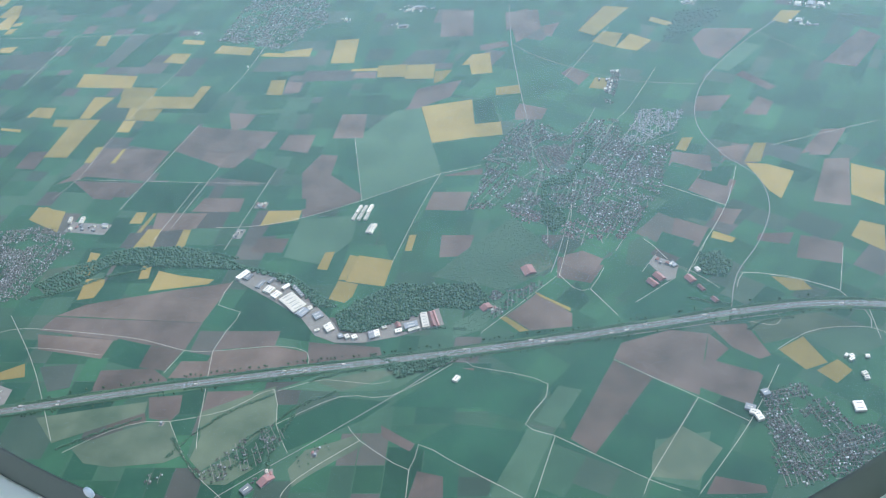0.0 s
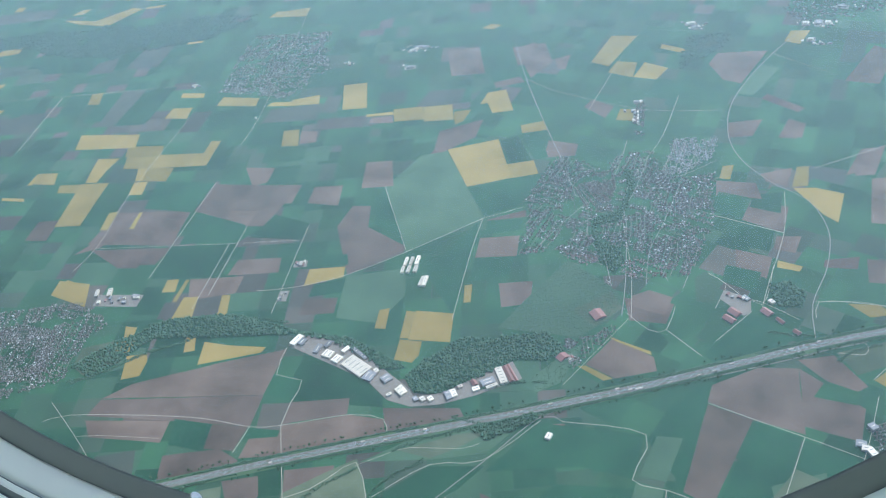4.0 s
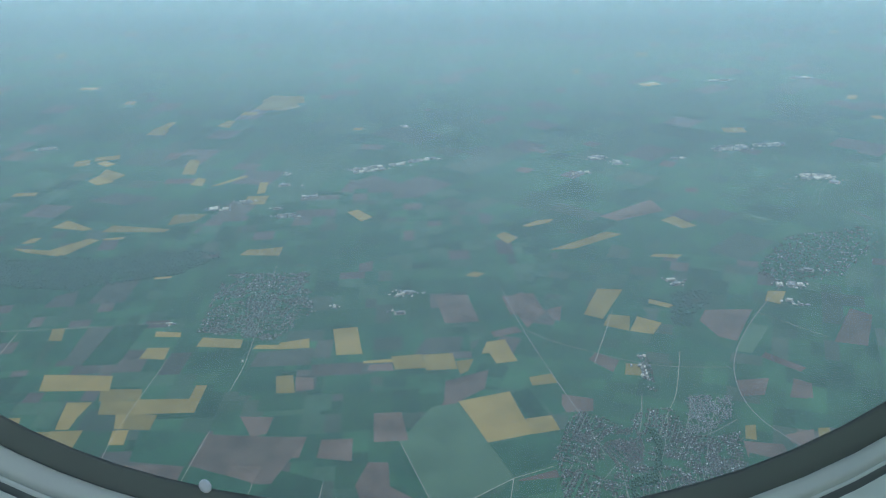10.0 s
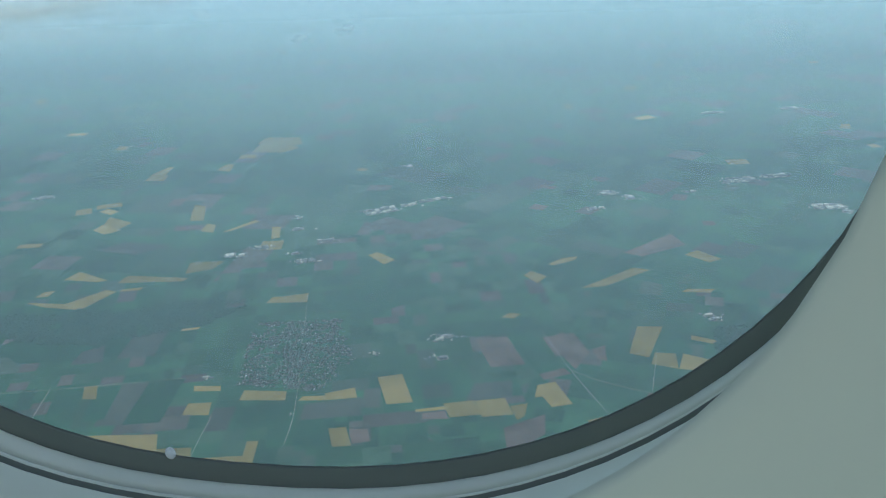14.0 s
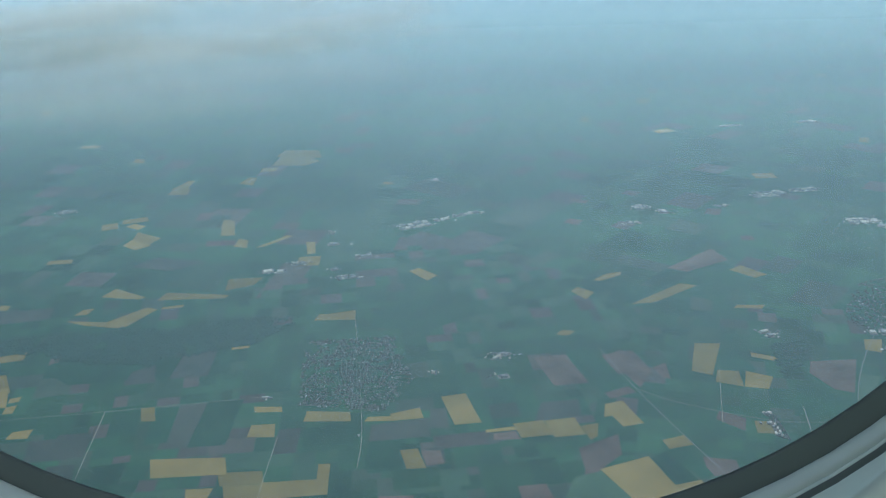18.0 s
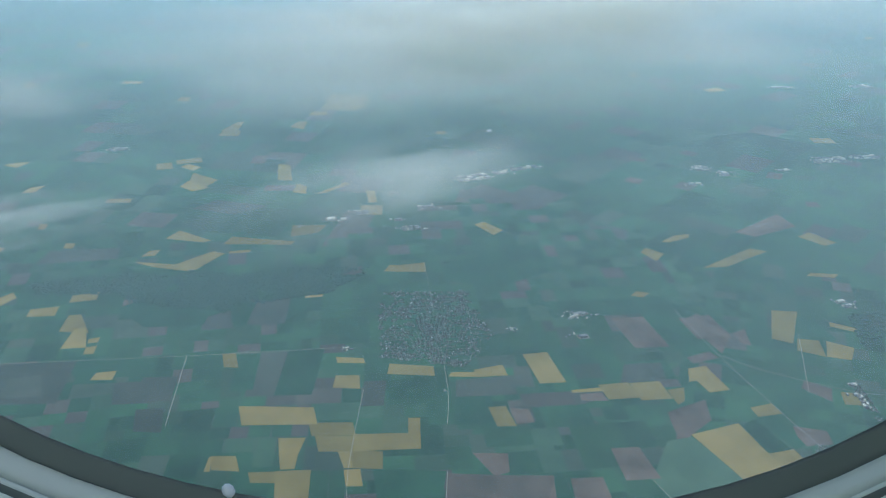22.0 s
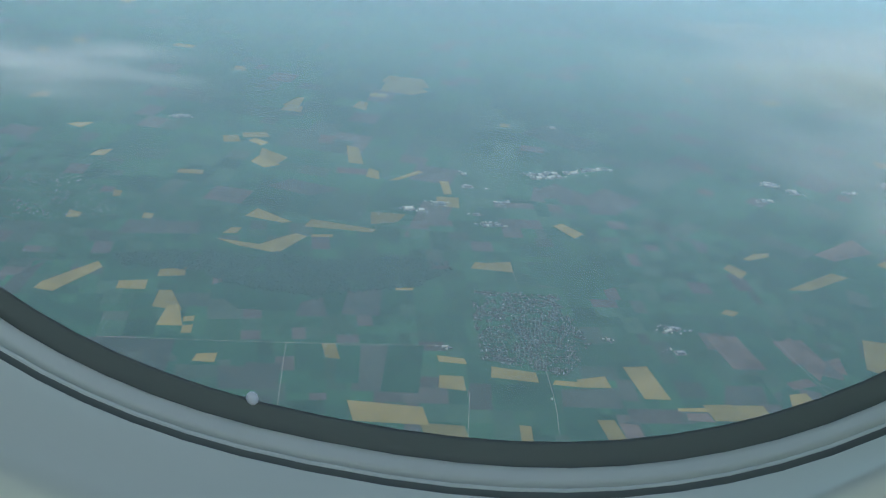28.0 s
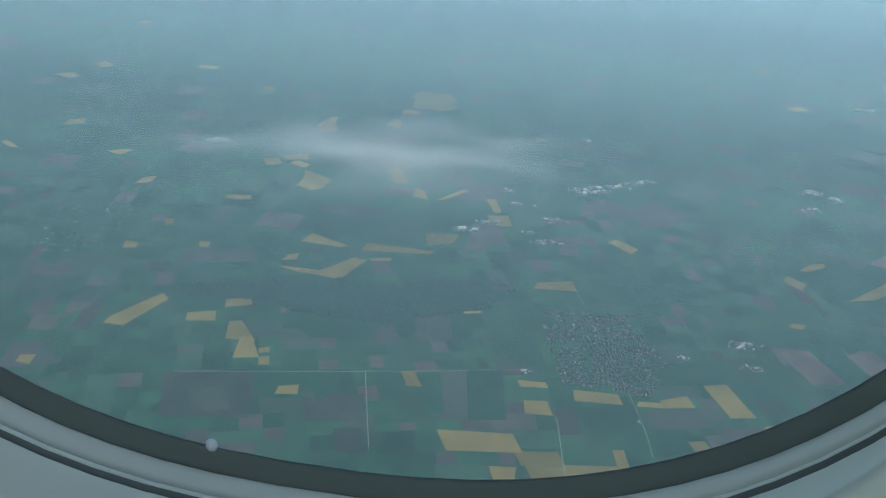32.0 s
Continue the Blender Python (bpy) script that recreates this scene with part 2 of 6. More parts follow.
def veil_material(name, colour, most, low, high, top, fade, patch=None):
    """A sheet imitating haze: part clear, part scattering, lit by sun and sky alone."""
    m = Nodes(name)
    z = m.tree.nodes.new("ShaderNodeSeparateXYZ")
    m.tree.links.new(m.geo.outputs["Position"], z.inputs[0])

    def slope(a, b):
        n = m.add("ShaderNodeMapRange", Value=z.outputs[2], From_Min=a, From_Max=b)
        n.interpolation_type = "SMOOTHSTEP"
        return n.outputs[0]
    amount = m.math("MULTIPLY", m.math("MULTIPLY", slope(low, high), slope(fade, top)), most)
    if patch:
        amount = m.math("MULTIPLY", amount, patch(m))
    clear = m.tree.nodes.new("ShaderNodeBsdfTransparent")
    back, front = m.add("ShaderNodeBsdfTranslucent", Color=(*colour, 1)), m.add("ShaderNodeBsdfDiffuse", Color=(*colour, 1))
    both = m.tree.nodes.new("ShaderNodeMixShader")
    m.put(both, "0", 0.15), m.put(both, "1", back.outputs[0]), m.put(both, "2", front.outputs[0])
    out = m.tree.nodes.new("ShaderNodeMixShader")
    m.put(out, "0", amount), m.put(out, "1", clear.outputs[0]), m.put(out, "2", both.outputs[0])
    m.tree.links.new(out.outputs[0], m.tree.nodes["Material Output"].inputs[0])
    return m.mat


# ---- building blocks ----


def link(name, bm, material, parent=None, label=""):
    me = bpy.data.meshes.new(name)
    bm.to_mesh(me)
    bm.free()
    me.materials.append(material)
    ob = new(name, me)
    if parent:
        ob.parent = parent
    if label:
        ob["label"] = label
    return ob


part = link


def slab(bm, corners, z0, z1):
    """A prism over a ring of (x, y) corners."""
    area = sum(a[0] * b[1] - b[0] * a[1] for a, b in zip(corners, corners[1:] + corners[:1]))
    ring = corners if area > 0 else corners[::-1]
    lo, hi = [bm.verts.new((x, y, z0)) for x, y in ring], [bm.verts.new((x, y, z1)) for x, y in ring]
    bm.faces.new(hi)
    for k in range(len(ring)):
        bm.faces.new((lo[k - 1], lo[k], hi[k], hi[k - 1]))
    return hi


def box(bm, cx, cy, z0, w, l, h, turn=0.0):
    c, s = math.cos(turn), math.sin(turn)
    ring = [(cx + c * x - s * y, cy + s * x + c * y) for x, y in ((-w / 2, -l / 2), (w / 2, -l / 2), (w / 2, l / 2), (-w / 2, l / 2))]
    return slab(bm, ring, z0, z0 + h)


def gable(bm, cx, cy, z0, w, l, rise, turn=0.0, over=0.08):
    """A pitched roof with eaves, its ridge along l."""
    c, s = math.cos(turn), math.sin(turn)
    w, l = w / 2 + over, l / 2 + over

    def at(x, y, z):
        return bm.verts.new((cx + c * x - s * y, cy + s * x + c * y, z0 + z))
    a, b, d, e = at(-w, -l, 0), at(w, -l, 0), at(w, l, 0), at(-w, l, 0)
    f, g = at(0, -l, rise), at(0, l, rise)
    for face in ((a, b, f), (d, e, g), (b, d, g, f), (e, a, f, g), (e, d, b, a)):
        bm.faces.new(face)


FIELDS = {"rape": (RAPE, "rapeseed_field", "bright yellow rapeseed field in full flower", 0.055),
          "soil": (SOIL, "ploughed_field", "bare brown ploughed field among green crops", 0.045),
          "crop": (CROP, "wheat_field", "dark green field of young wheat", 0.040),
          "fallow": (FALLOW, "fallow_field", "dull brown-green fallow field on the plain", 0.046),
          "meadow": (MEADOW, "meadow", "pale green meadow beside cropland", 0.050),
          "grass": (ROUGH, "rough_pasture", "pale olive rough grass with scattered bushes", 0.058),
          "dark": (DARK, "crop_field", "deep green winter crop field edged by tracks", 0.048)}


def field(kind, *corners):
    """One field: a low slab of crop or soil with slightly uneven edges."""
    mat, name, label, h = FIELDS[kind]
    rng = random.Random(str(corners))
    h += rng.uniform(0, 0.012)
    ring = []
    for (ax, ay), (bx, by) in zip(corners, corners[1:] + corners[:1]):
        n = max(1, int(math.hypot(bx - ax, by - ay) / 9))
        for k in range(n):
            j = 0 if k == 0 else 0.18
            ring.append((ax + (bx - ax) * k / n + rng.uniform(-j, j), ay + (by - ay) * k / n + rng.uniform(-j, j)))
    bm = bmesh.new()
    slab(bm, ring, -0.2, h)
    return tagged(link(name, bm, mat), label, "field", "fields of the plain")


def smooth(points, step):
    """Points along a curve through the given ones."""
    out = []
    for k in range(len(points) - 1):
        p = [Vector(points[max(0, min(len(points) - 1, k + d))]) for d in (-1, 0, 1, 2)]
        n = max(2, int((p[2] - p[1]).length / step))
        for q in range(n):
            t = q / n
            out.append(0.5 * (2 * p[1] + (p[2] - p[0]) * t + (2 * p[0] - 5 * p[1] + 4 * p[2] - p[3]) * t * t + (3 * p[1] - p[0] - 3 * p[2] + p[3]) * t ** 3))
    return out + [Vector(points[-1])]


def ribbon(bm, line, offset, width, z, thick=0.12, dash=0):
    """A strip of the given width beside a line, as a solid band; dash: metres of each dash and gap."""
    sides, run = [], 0.0
    for k, p in enumerate(line):
        d = (line[min(k + 1, len(line) - 1)] - line[max(k - 1, 0)]).normalized()
        n = Vector((-d.y, d.x))
        a, b = p + n * (offset - width / 2), p + n * (offset + width / 2)
        sides.append([bm.verts.new((q.x, q.y, h)) for q, h in ((a, z), (b, z), (b, z - thick), (a, z - thick))])
        if k:
            run += (p - line[k - 1]).length
            if dash and int(run / dash) % 2:
                continue
            u, v = sides[-2], sides[-1]
            for i in range(3):
                bm.faces.new((u[i], v[i], v[(i + 1) % 4], u[(i + 1) % 4]))


def lane(width, *points, material=None, label="pale gravel farm track between fields"):
    bm = bmesh.new()
    ribbon(bm, smooth(list(points), 6), 0, width, 0.085 + 0.01 * random.random(), 0.2)
    bmesh.ops.recalc_face_normals(bm, faces=bm.faces)
    return tagged(link("track", bm, material or TRACK), label, "road", "", "structure")


# ---- ground, haze ----
bm = bmesh.new()
slab(bm, [(-5600, -900), (5200, -900), (5200, 6200), (-5600, 6200)], -2.0, 0.0)
tagged(link("ground", bm, GROUND), "wide plain of green and brown farmland", "ground", "", "structure")
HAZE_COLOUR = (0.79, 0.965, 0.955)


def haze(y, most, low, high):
    """One upright sheet imitating haze along the plain, denser towards the height of flight."""
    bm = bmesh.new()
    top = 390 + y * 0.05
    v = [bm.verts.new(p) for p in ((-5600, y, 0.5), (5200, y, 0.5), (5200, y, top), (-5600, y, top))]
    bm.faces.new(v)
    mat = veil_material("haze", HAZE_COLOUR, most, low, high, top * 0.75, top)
    return tagged(link("haze_bank", bm, mat), "thin bluish upright sheet imitating haze over the plain", "haze", "haze banks", "structure")


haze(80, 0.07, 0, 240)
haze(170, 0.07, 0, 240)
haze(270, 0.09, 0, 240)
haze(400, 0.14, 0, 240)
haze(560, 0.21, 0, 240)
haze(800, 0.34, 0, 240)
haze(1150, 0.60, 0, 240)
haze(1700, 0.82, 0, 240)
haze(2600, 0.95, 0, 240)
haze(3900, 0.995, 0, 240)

# ---- motorway ----
MOTORWAY = [(-283.6, 135.1), (-271.5, 141.5), (-223.6, 166.8), (-175.0, 190.8), (-116.6, 218.6), (-78.6, 237.7), (-50.5, 252.8), (-22.4, 268.0), (5.8, 281.0), (29.4, 287.0), (42.9, 290.1)]
road_line = smooth(MOTORWAY, 5)
bm = bmesh.new()
ribbon(bm, road_line, 0, 6.4, 0.10, 0.3)
bmesh.ops.recalc_face_normals(bm, faces=bm.faces)
tagged(link("embankment", bm, VERGE), "grassy verges along the motorway", "verge", "", "structure")
bm = bmesh.new()
for side in (-1, 1):
    ribbon(bm, road_line, side * 0.90, 1.14, 0.18, 0.2)
bmesh.ops.recalc_face_normals(bm, faces=bm.faces)
motorway = tagged(link("road", bm, ASPHALT), "grey six-lane motorway with a green median", "road", "", "structure")
for offset, width, dash in ((-1.42, 0.03, 0), (-0.30, 0.03, 0), (0.30, 0.03, 0), (1.42, 0.03, 0), (-1.05, 0.03, 1.4), (-0.67, 0.03, 1.4), (0.67, 0.03, 1.4), (1.05, 0.03, 1.4)):
    bm = bmesh.new()
    ribbon(bm, smooth(MOTORWAY, 1.4) if dash else road_line, offset, width, 0.192, 0.01, dash)
    bmesh.ops.recalc_face_normals(bm, faces=bm.faces)
    part("lane_line", bm, PAINT, motorway)
bm = bmesh.new()
ribbon(bm, road_line, 0, 0.06, 0.27, 0.04)
bmesh.ops.recalc_face_normals(bm, faces=bm.faces)
part("crash_barrier", bm, STEEL, motorway, "galvanised steel crash barrier")


def along(line, share):
    """The place and heading at a share of a line's points."""
    k = min(int(share * (len(line) - 1)), len(line) - 2)
    a, b = line[k], line[k + 1]
    f = share * (len(line) - 1) - k
    return a.lerp(b, f), math.atan2(b.y - a.y, b.x - a.x)


# ---- fields ----
field("rape", (-566.4, 445.0), (-570.6, 464.6), (-563.4, 466.8), (-547.9, 445.5))
field("rape", (-454.5, 418.8), (-460.2, 432.1), (-453.0, 434.2), (-446.2, 419.3))
field("rape", (-392.8, 431.1), (-395.0, 437.3), (-379.1, 438.0), (-377.1, 432.6))
field("rape", (-389.3, 406.2), (-390.5, 418.1), (-377.7, 420.1), (-374.4, 407.0))
field("rape", (-362.7, 423.2), (-363.5, 434.0), (-338.7, 434.4), (-336.4, 424.8))
field("rape", (-329.0, 425.0), (-327.8, 429.6), (-314.4, 431.4), (-313.1, 426.4))
field("rape", (-313.1, 426.4), (-316.1, 433.5), (-300.5, 440.9), (-296.8, 430.2))
field("rape", (-279.1, 424.2), (-290.0, 453.3), (-276.4, 457.7), (-264.7, 427.3))
field("rape", (-261.8, 417.3), (-262.1, 420.0), (-247.5, 424.1), (-245.6, 421.0))
field("rape", (-242.7, 413.4), (-248.1, 426.8), (-232.0, 431.3), (-226.1, 417.4))
field("rape", (-225.6, 414.8), (-231.1, 430.7), (-215.1, 434.7), (-209.2, 418.4))
field("rape", (-207.0, 413.0), (-211.6, 426.5), (-202.4, 429.9), (-203.3, 417.1))
field("rape", (-298.8, 382.1), (-304.9, 398.4), (-296.0, 400.5), (-289.1, 383.7))
field("rape", (-426.7, 366.8), (-433.6, 382.8), (-394.6, 386.9), (-388.8, 372.4))
field("rape", (-389.1, 362.4), (-393.9, 373.2), (-371.6, 376.3), (-367.7, 366.2))
field("rape", (-382.8, 350.8), (-387.5, 362.6), (-368.4, 365.5), (-365.9, 352.9))
field("rape", (-367.4, 352.7), (-369.3, 366.7), (-342.2, 370.9), (-344.4, 383.8), (-338.4, 384.6), (-334.0, 359.3))
field("rape", (-397.1, 335.1), (-405.0, 358.8), (-391.7, 360.8), (-391.9, 347.3), (-390.5, 336.4))
field("rape", (-367.7, 339.9), (-373.5, 352.0), (-364.0, 353.2), (-363.3, 340.5))
field("rape", (-363.3, 340.5), (-368.2, 353.3), (-352.0, 354.8), (-349.6, 341.8))
field("rape", (-363.8, 327.2), (-367.6, 338.7), (-359.9, 340.4), (-356.1, 328.3))
field("rape", (-429.1, 330.6), (-432.8, 340.7), (-421.1, 342.4), (-415.5, 331.3))
field("rape", (-432.2, 329.1), (-433.5, 340.0), (-431.8, 340.1), (-429.3, 329.3))
field("rape", (-407.9, 324.0), (-411.4, 331.1), (-394.2, 334.2), (-392.2, 325.8))
field("rape", (-388.4, 295.4), (-398.9, 333.7), (-382.7, 336.8), (-374.6, 298.3))
field("rape", (-360.7, 296.0), (-364.7, 310.6), (-360.3, 312.4), (-356.7, 296.8))
field("rape", (-345.1, 299.0), (-347.7, 312.8), (-346.0, 313.6), (-342.5, 299.6))
field("rape", (-437.4, 313.5), (-438.7, 315.7), (-424.7, 316.9), (-422.8, 314.2))
field("rape", (-349.9, 245.2), (-352.5, 257.4), (-338.4, 254.8), (-334.9, 242.7))
field("rape", (-299.5, 256.3), (-301.5, 265.0), (-296.2, 266.2), (-293.2, 257.7))
field("rape", (-290.8, 251.1), (-292.5, 266.6), (-290.7, 266.6), (-288.8, 251.6))
field("rape", (-284.8, 240.0), (-286.8, 254.7), (-280.1, 256.3), (-275.7, 242.2))
field("rape", (-264.6, 245.0), (-269.4, 258.9), (-265.6, 259.8), (-260.3, 246.0))
field("rape", (-234.3, 270.4), (-236.5, 282.0), (-220.6, 286.3), (-218.6, 279.1))
field("rape", (-203.3, 387.4), (-178.8, 400.1), (-163.0, 364.8), (-183.1, 354.7))
field("rape", (-168.6, 376.4), (-155.7, 381.5), (-150.5, 369.8), (-162.8, 364.4))
field("rape", (-199.0, 436.1), (-198.1, 449.6), (-188.3, 453.8), (-178.3, 430.8), (-189.4, 426.9), (-194.9, 437.7))
field("rape", (-167.7, 407.1), (-170.5, 415.0), (-158.8, 420.5), (-155.3, 411.6))
field("rape", (-145.8, 489.7), (-139.6, 525.3), (-124.0, 525.6), (-134.7, 485.2))
field("rape", (-134.0, 477.3), (-131.1, 491.3), (-119.1, 490.5), (-119.2, 472.4))
field("rape", (-118.9, 472.5), (-115.0, 490.8), (-100.9, 484.3), (-105.9, 470.3))
field("rape", (-108.4, 509.0), (-107.9, 514.6), (-93.4, 508.3), (-94.7, 503.4))
field("rape", (-121.1, 424.2), (-120.6, 436.1), (-114.0, 436.0), (-111.9, 424.3))
field("rape", (-65.2, 374.6), (-64.3, 385.1), (-59.4, 386.6), (-60.3, 374.1))
field("rape", (-33.2, 370.7), (-31.2, 387.7), (-26.0, 388.8), (-26.3, 372.4))
field("rape", (-32.6, 369.9), (-23.3, 371.1), (-11.3, 367.8), (-14.1, 345.5), (-19.8, 350.5))
field("rape", (-39.7, 520.5), (-36.3, 534.3), (-25.7, 534.8), (-31.2, 516.8))
field("rape", (13.2, 355.4), (11.4, 379.5), (25.4, 376.3), (26.4, 350.2))
field("rape", (15.0, 325.9), (17.8, 337.5), (27.0, 335.9), (28.1, 319.0))
field("rape", (-37.9, 311.4), (-37.8, 316.1), (-28.0, 313.4), (-29.3, 310.0))
field("rape", (-300.0, 226.1), (-303.3, 232.8), (-297.7, 233.0), (-295.9, 227.1))
field("rape", (-297.2, 215.8), (-302.4, 223.0), (-293.1, 225.4), (-291.6, 218.9))
field("rape", (-286.4, 203.2), (-291.9, 216.0), (-283.6, 219.0), (-281.0, 214.9), (-279.7, 206.5))
field("rape", (-267.9, 222.3), (-271.9, 231.6), (-268.0, 233.1), (-263.7, 224.2))
field("rape", (-258.1, 216.8), (-262.0, 229.8), (-250.5, 229.6), (-233.6, 231.3), (-234.4, 228.0))
field("rape", (-192.4, 249.5), (-194.2, 260.6), (-190.3, 262.4), (-187.7, 250.0))
field("rape", (-179.8, 245.6), (-182.6, 262.0), (-178.3, 261.9), (-176.5, 246.1))
field("rape", (-176.2, 245.4), (-178.5, 262.7), (-162.2, 263.4), (-158.8, 246.7))
field("rape", (-178.0, 233.5), (-179.5, 244.9), (-170.2, 245.2), (-168.9, 237.5), (-170.4, 233.1))
field("rape", (-284.3, 154.7), (-287.6, 158.2), (-280.8, 165.3), (-275.4, 159.2))
field("rape", (-11.7, 292.7), (-0.5, 293.7), (3.8, 288.8), (-4.0, 286.0))
field("rape", (-98.2, 260.0), (-81.3, 254.4), (-80.8, 252.6), (-94.9, 257.8))
field("rape", (-106.5, 242.0), (-103.9, 243.0), (-92.9, 238.0), (-96.1, 236.4))
field("rape", (-4.1, 252.9), (3.1, 261.9), (12.4, 251.0), (5.8, 245.5))
field("rape", (9.2, 246.1), (15.4, 253.6), (20.5, 249.5), (16.2, 241.9))
field("rape", (-160.2, 270.6), (-162.8, 281.4), (-159.8, 282.6), (-157.3, 271.4))
field("soil", (-288.1, 191.7), (-222.3, 206.1), (-220.3, 190.5), (-289.0, 182.9))
field("soil", (-288.1, 192.4), (-280.0, 201.9), (-248.5, 219.7), (-224.1, 231.9), (-222.5, 206.4))
field("soil", (-288.0, 180.7), (-253.1, 186.9), (-251.3, 176.5), (-281.3, 173.4))
field("soil", (-235.4, 188.6), (-220.8, 190.4), (-221.3, 178.5), (-233.5, 177.2))
field("soil", (-246.8, 171.1), (-226.8, 178.2), (-217.2, 174.8), (-216.9, 170.3), (-242.5, 159.1))
field("soil", (-217.9, 186.4), (-206.8, 190.6), (-202.2, 180.1), (-217.5, 175.6))
field("soil", (-208.6, 192.9), (-184.9, 202.9), (-171.3, 203.3), (-167.8, 197.1), (-202.0, 179.9))
field("soil", (-170.7, 202.8), (-173.4, 208.5), (-145.0, 213.7), (-141.6, 209.1), (-167.2, 197.3))
field("soil", (-209.6, 204.9), (-187.8, 211.0), (-185.7, 203.0), (-208.3, 194.0))
field("soil", (-218.7, 165.0), (-206.5, 169.8), (-202.5, 162.1), (-203.4, 157.3), (-212.2, 156.3))
field("soil", (-198.1, 174.1), (-181.2, 179.7), (-179.6, 175.8), (-185.0, 168.5), (-193.8, 163.0))
field("soil", (-230.0, 152.9), (-215.4, 158.1), (-211.8, 154.4), (-224.2, 147.0))
field("soil", (-127.5, 178.6), (-112.4, 174.4), (-113.2, 171.1), (-125.3, 174.0))
field("soil", (-107.3, 164.3), (-98.2, 164.8), (-95.1, 157.1), (-105.9, 153.6))
field("soil", (-58.0, 241.0), (-42.6, 252.6), (-29.1, 254.4), (-26.5, 223.5), (-42.7, 226.9), (-58.8, 232.6))
field("soil", (-58.6, 231.5), (-43.3, 227.0), (-53.6, 188.5), (-63.1, 192.2))
field("soil", (-26.9, 227.1), (-28.9, 254.5), (-20.2, 248.1), (-7.5, 238.6), (-9.2, 223.7))
field("soil", (-29.4, 258.7), (-17.2, 263.2), (-6.3, 249.4), (-9.7, 246.3), (-19.7, 249.7))
field("soil", (-104.1, 243.6), (-96.3, 259.9), (-79.8, 251.5), (-77.8, 244.6), (-92.2, 238.2))
field("soil", (-95.6, 283.6), (-75.6, 282.8), (-77.5, 270.7), (-91.6, 270.4))
field("soil", (-17.8, 191.1), (-0.8, 192.1), (0.3, 189.5), (-18.4, 183.2))
field("soil", (-110.0, 212.4), (-106.0, 213.5), (-104.4, 207.0), (-106.6, 203.4))
field("soil", (-317.8, 318.5), (-318.7, 342.5), (-269.4, 346.0), (-274.4, 310.3), (-298.0, 306.9))
field("soil", (-359.9, 284.0), (-358.8, 311.5), (-319.4, 317.6), (-314.3, 289.5))
field("soil", (-355.2, 280.2), (-313.0, 287.8), (-314.3, 274.6), (-334.1, 270.2))
field("soil", (-236.6, 314.8), (-235.3, 332.1), (-226.0, 333.1), (-221.0, 316.3), (-198.2, 304.6), (-197.1, 300.2), (-217.4, 280.7))
field("soil", (-260.0, 331.7), (-262.2, 345.8), (-247.5, 348.9), (-243.0, 331.5))
field("soil", (-236.8, 347.5), (-243.1, 371.1), (-229.6, 374.1), (-220.7, 351.2))
field("soil", (-274.0, 272.3), (-274.2, 283.6), (-253.8, 288.3), (-250.3, 277.8))
field("soil", (-283.7, 253.3), (-290.7, 267.0), (-265.5, 272.9), (-263.9, 261.1))
field("soil", (-228.5, 251.9), (-229.7, 262.0), (-215.6, 265.5), (-213.4, 255.7))
field("soil", (-66.3, 372.3), (-48.8, 372.3), (-45.7, 359.7), (-65.5, 359.9))
field("soil", (-53.4, 342.8), (-50.1, 358.4), (-34.3, 354.9), (-36.0, 335.4))
field("soil", (-54.8, 321.4), (-39.9, 317.9), (-41.6, 303.9), (-53.7, 308.2))
field("soil", (-79.4, 489.9), (-75.6, 503.9), (-48.4, 507.9), (-60.5, 468.1), (-70.2, 471.6))
field("soil", (-1.2, 346.7), (0.4, 380.8), (10.5, 383.8), (13.7, 346.8))
field("soil", (-6.5, 382.5), (-4.2, 402.0), (7.5, 410.3), (2.0, 384.5))
field("soil", (-8.5, 473.8), (7.6, 516.2), (18.3, 508.7), (8.1, 471.1))
field("soil", (-49.7, 452.1), (-46.7, 457.3), (-28.0, 443.2), (-31.3, 438.8))
field("soil", (-64.4, 426.0), (-48.1, 430.5), (-52.1, 413.8), (-63.8, 411.1))
field("soil", (-3.8, 306.7), (-3.9, 321.8), (12.4, 320.7), (13.3, 307.1))
field("soil", (-163.6, 300.6), (-165.3, 314.8), (-147.7, 319.1), (-145.6, 304.2))
field("soil", (-143.8, 270.2), (-148.7, 285.0), (-134.7, 288.6), (-132.5, 274.4))
field("soil", (-37.9, 417.4), (-35.4, 428.6), (-27.5, 428.3), (-29.2, 413.6))
field("soil", (-188.8, 483.5), (-197.9, 507.6), (-178.8, 514.7), (-168.7, 489.4))
field("soil", (-217.5, 356.7), (-212.0, 369.2), (-210.5, 387.4), (-213.4, 405.2), (-192.6, 419.6), (-191.8, 401.0), (-203.1, 386.9))
field("soil", (-151.1, 384.4), (-152.2, 401.1), (-136.2, 398.9), (-135.7, 387.8))
field("soil", (-64.7, 358.7), (-65.5, 372.5), (-49.5, 372.1), (-52.2, 357.8))
field("soil", (-257.2, 410.6), (-257.7, 416.6), (-246.3, 419.5), (-242.7, 412.0))
field("meadow", (-224.7, 349.7), (-215.6, 380.3), (-202.9, 385.7), (-182.9, 354.3), (-167.9, 329.8), (-195.8, 300.5))
field("meadow", (-211.2, 253.0), (-217.3, 279.4), (-192.6, 289.0), (-186.4, 271.2), (-192.4, 252.7))
field("meadow", (-187.7, 145.8), (-193.2, 163.2), (-173.8, 182.5), (-164.6, 167.2), (-175.8, 140.2))
field("meadow", (-78.2, 192.9), (-69.0, 192.2), (-70.1, 165.1), (-81.1, 161.6))
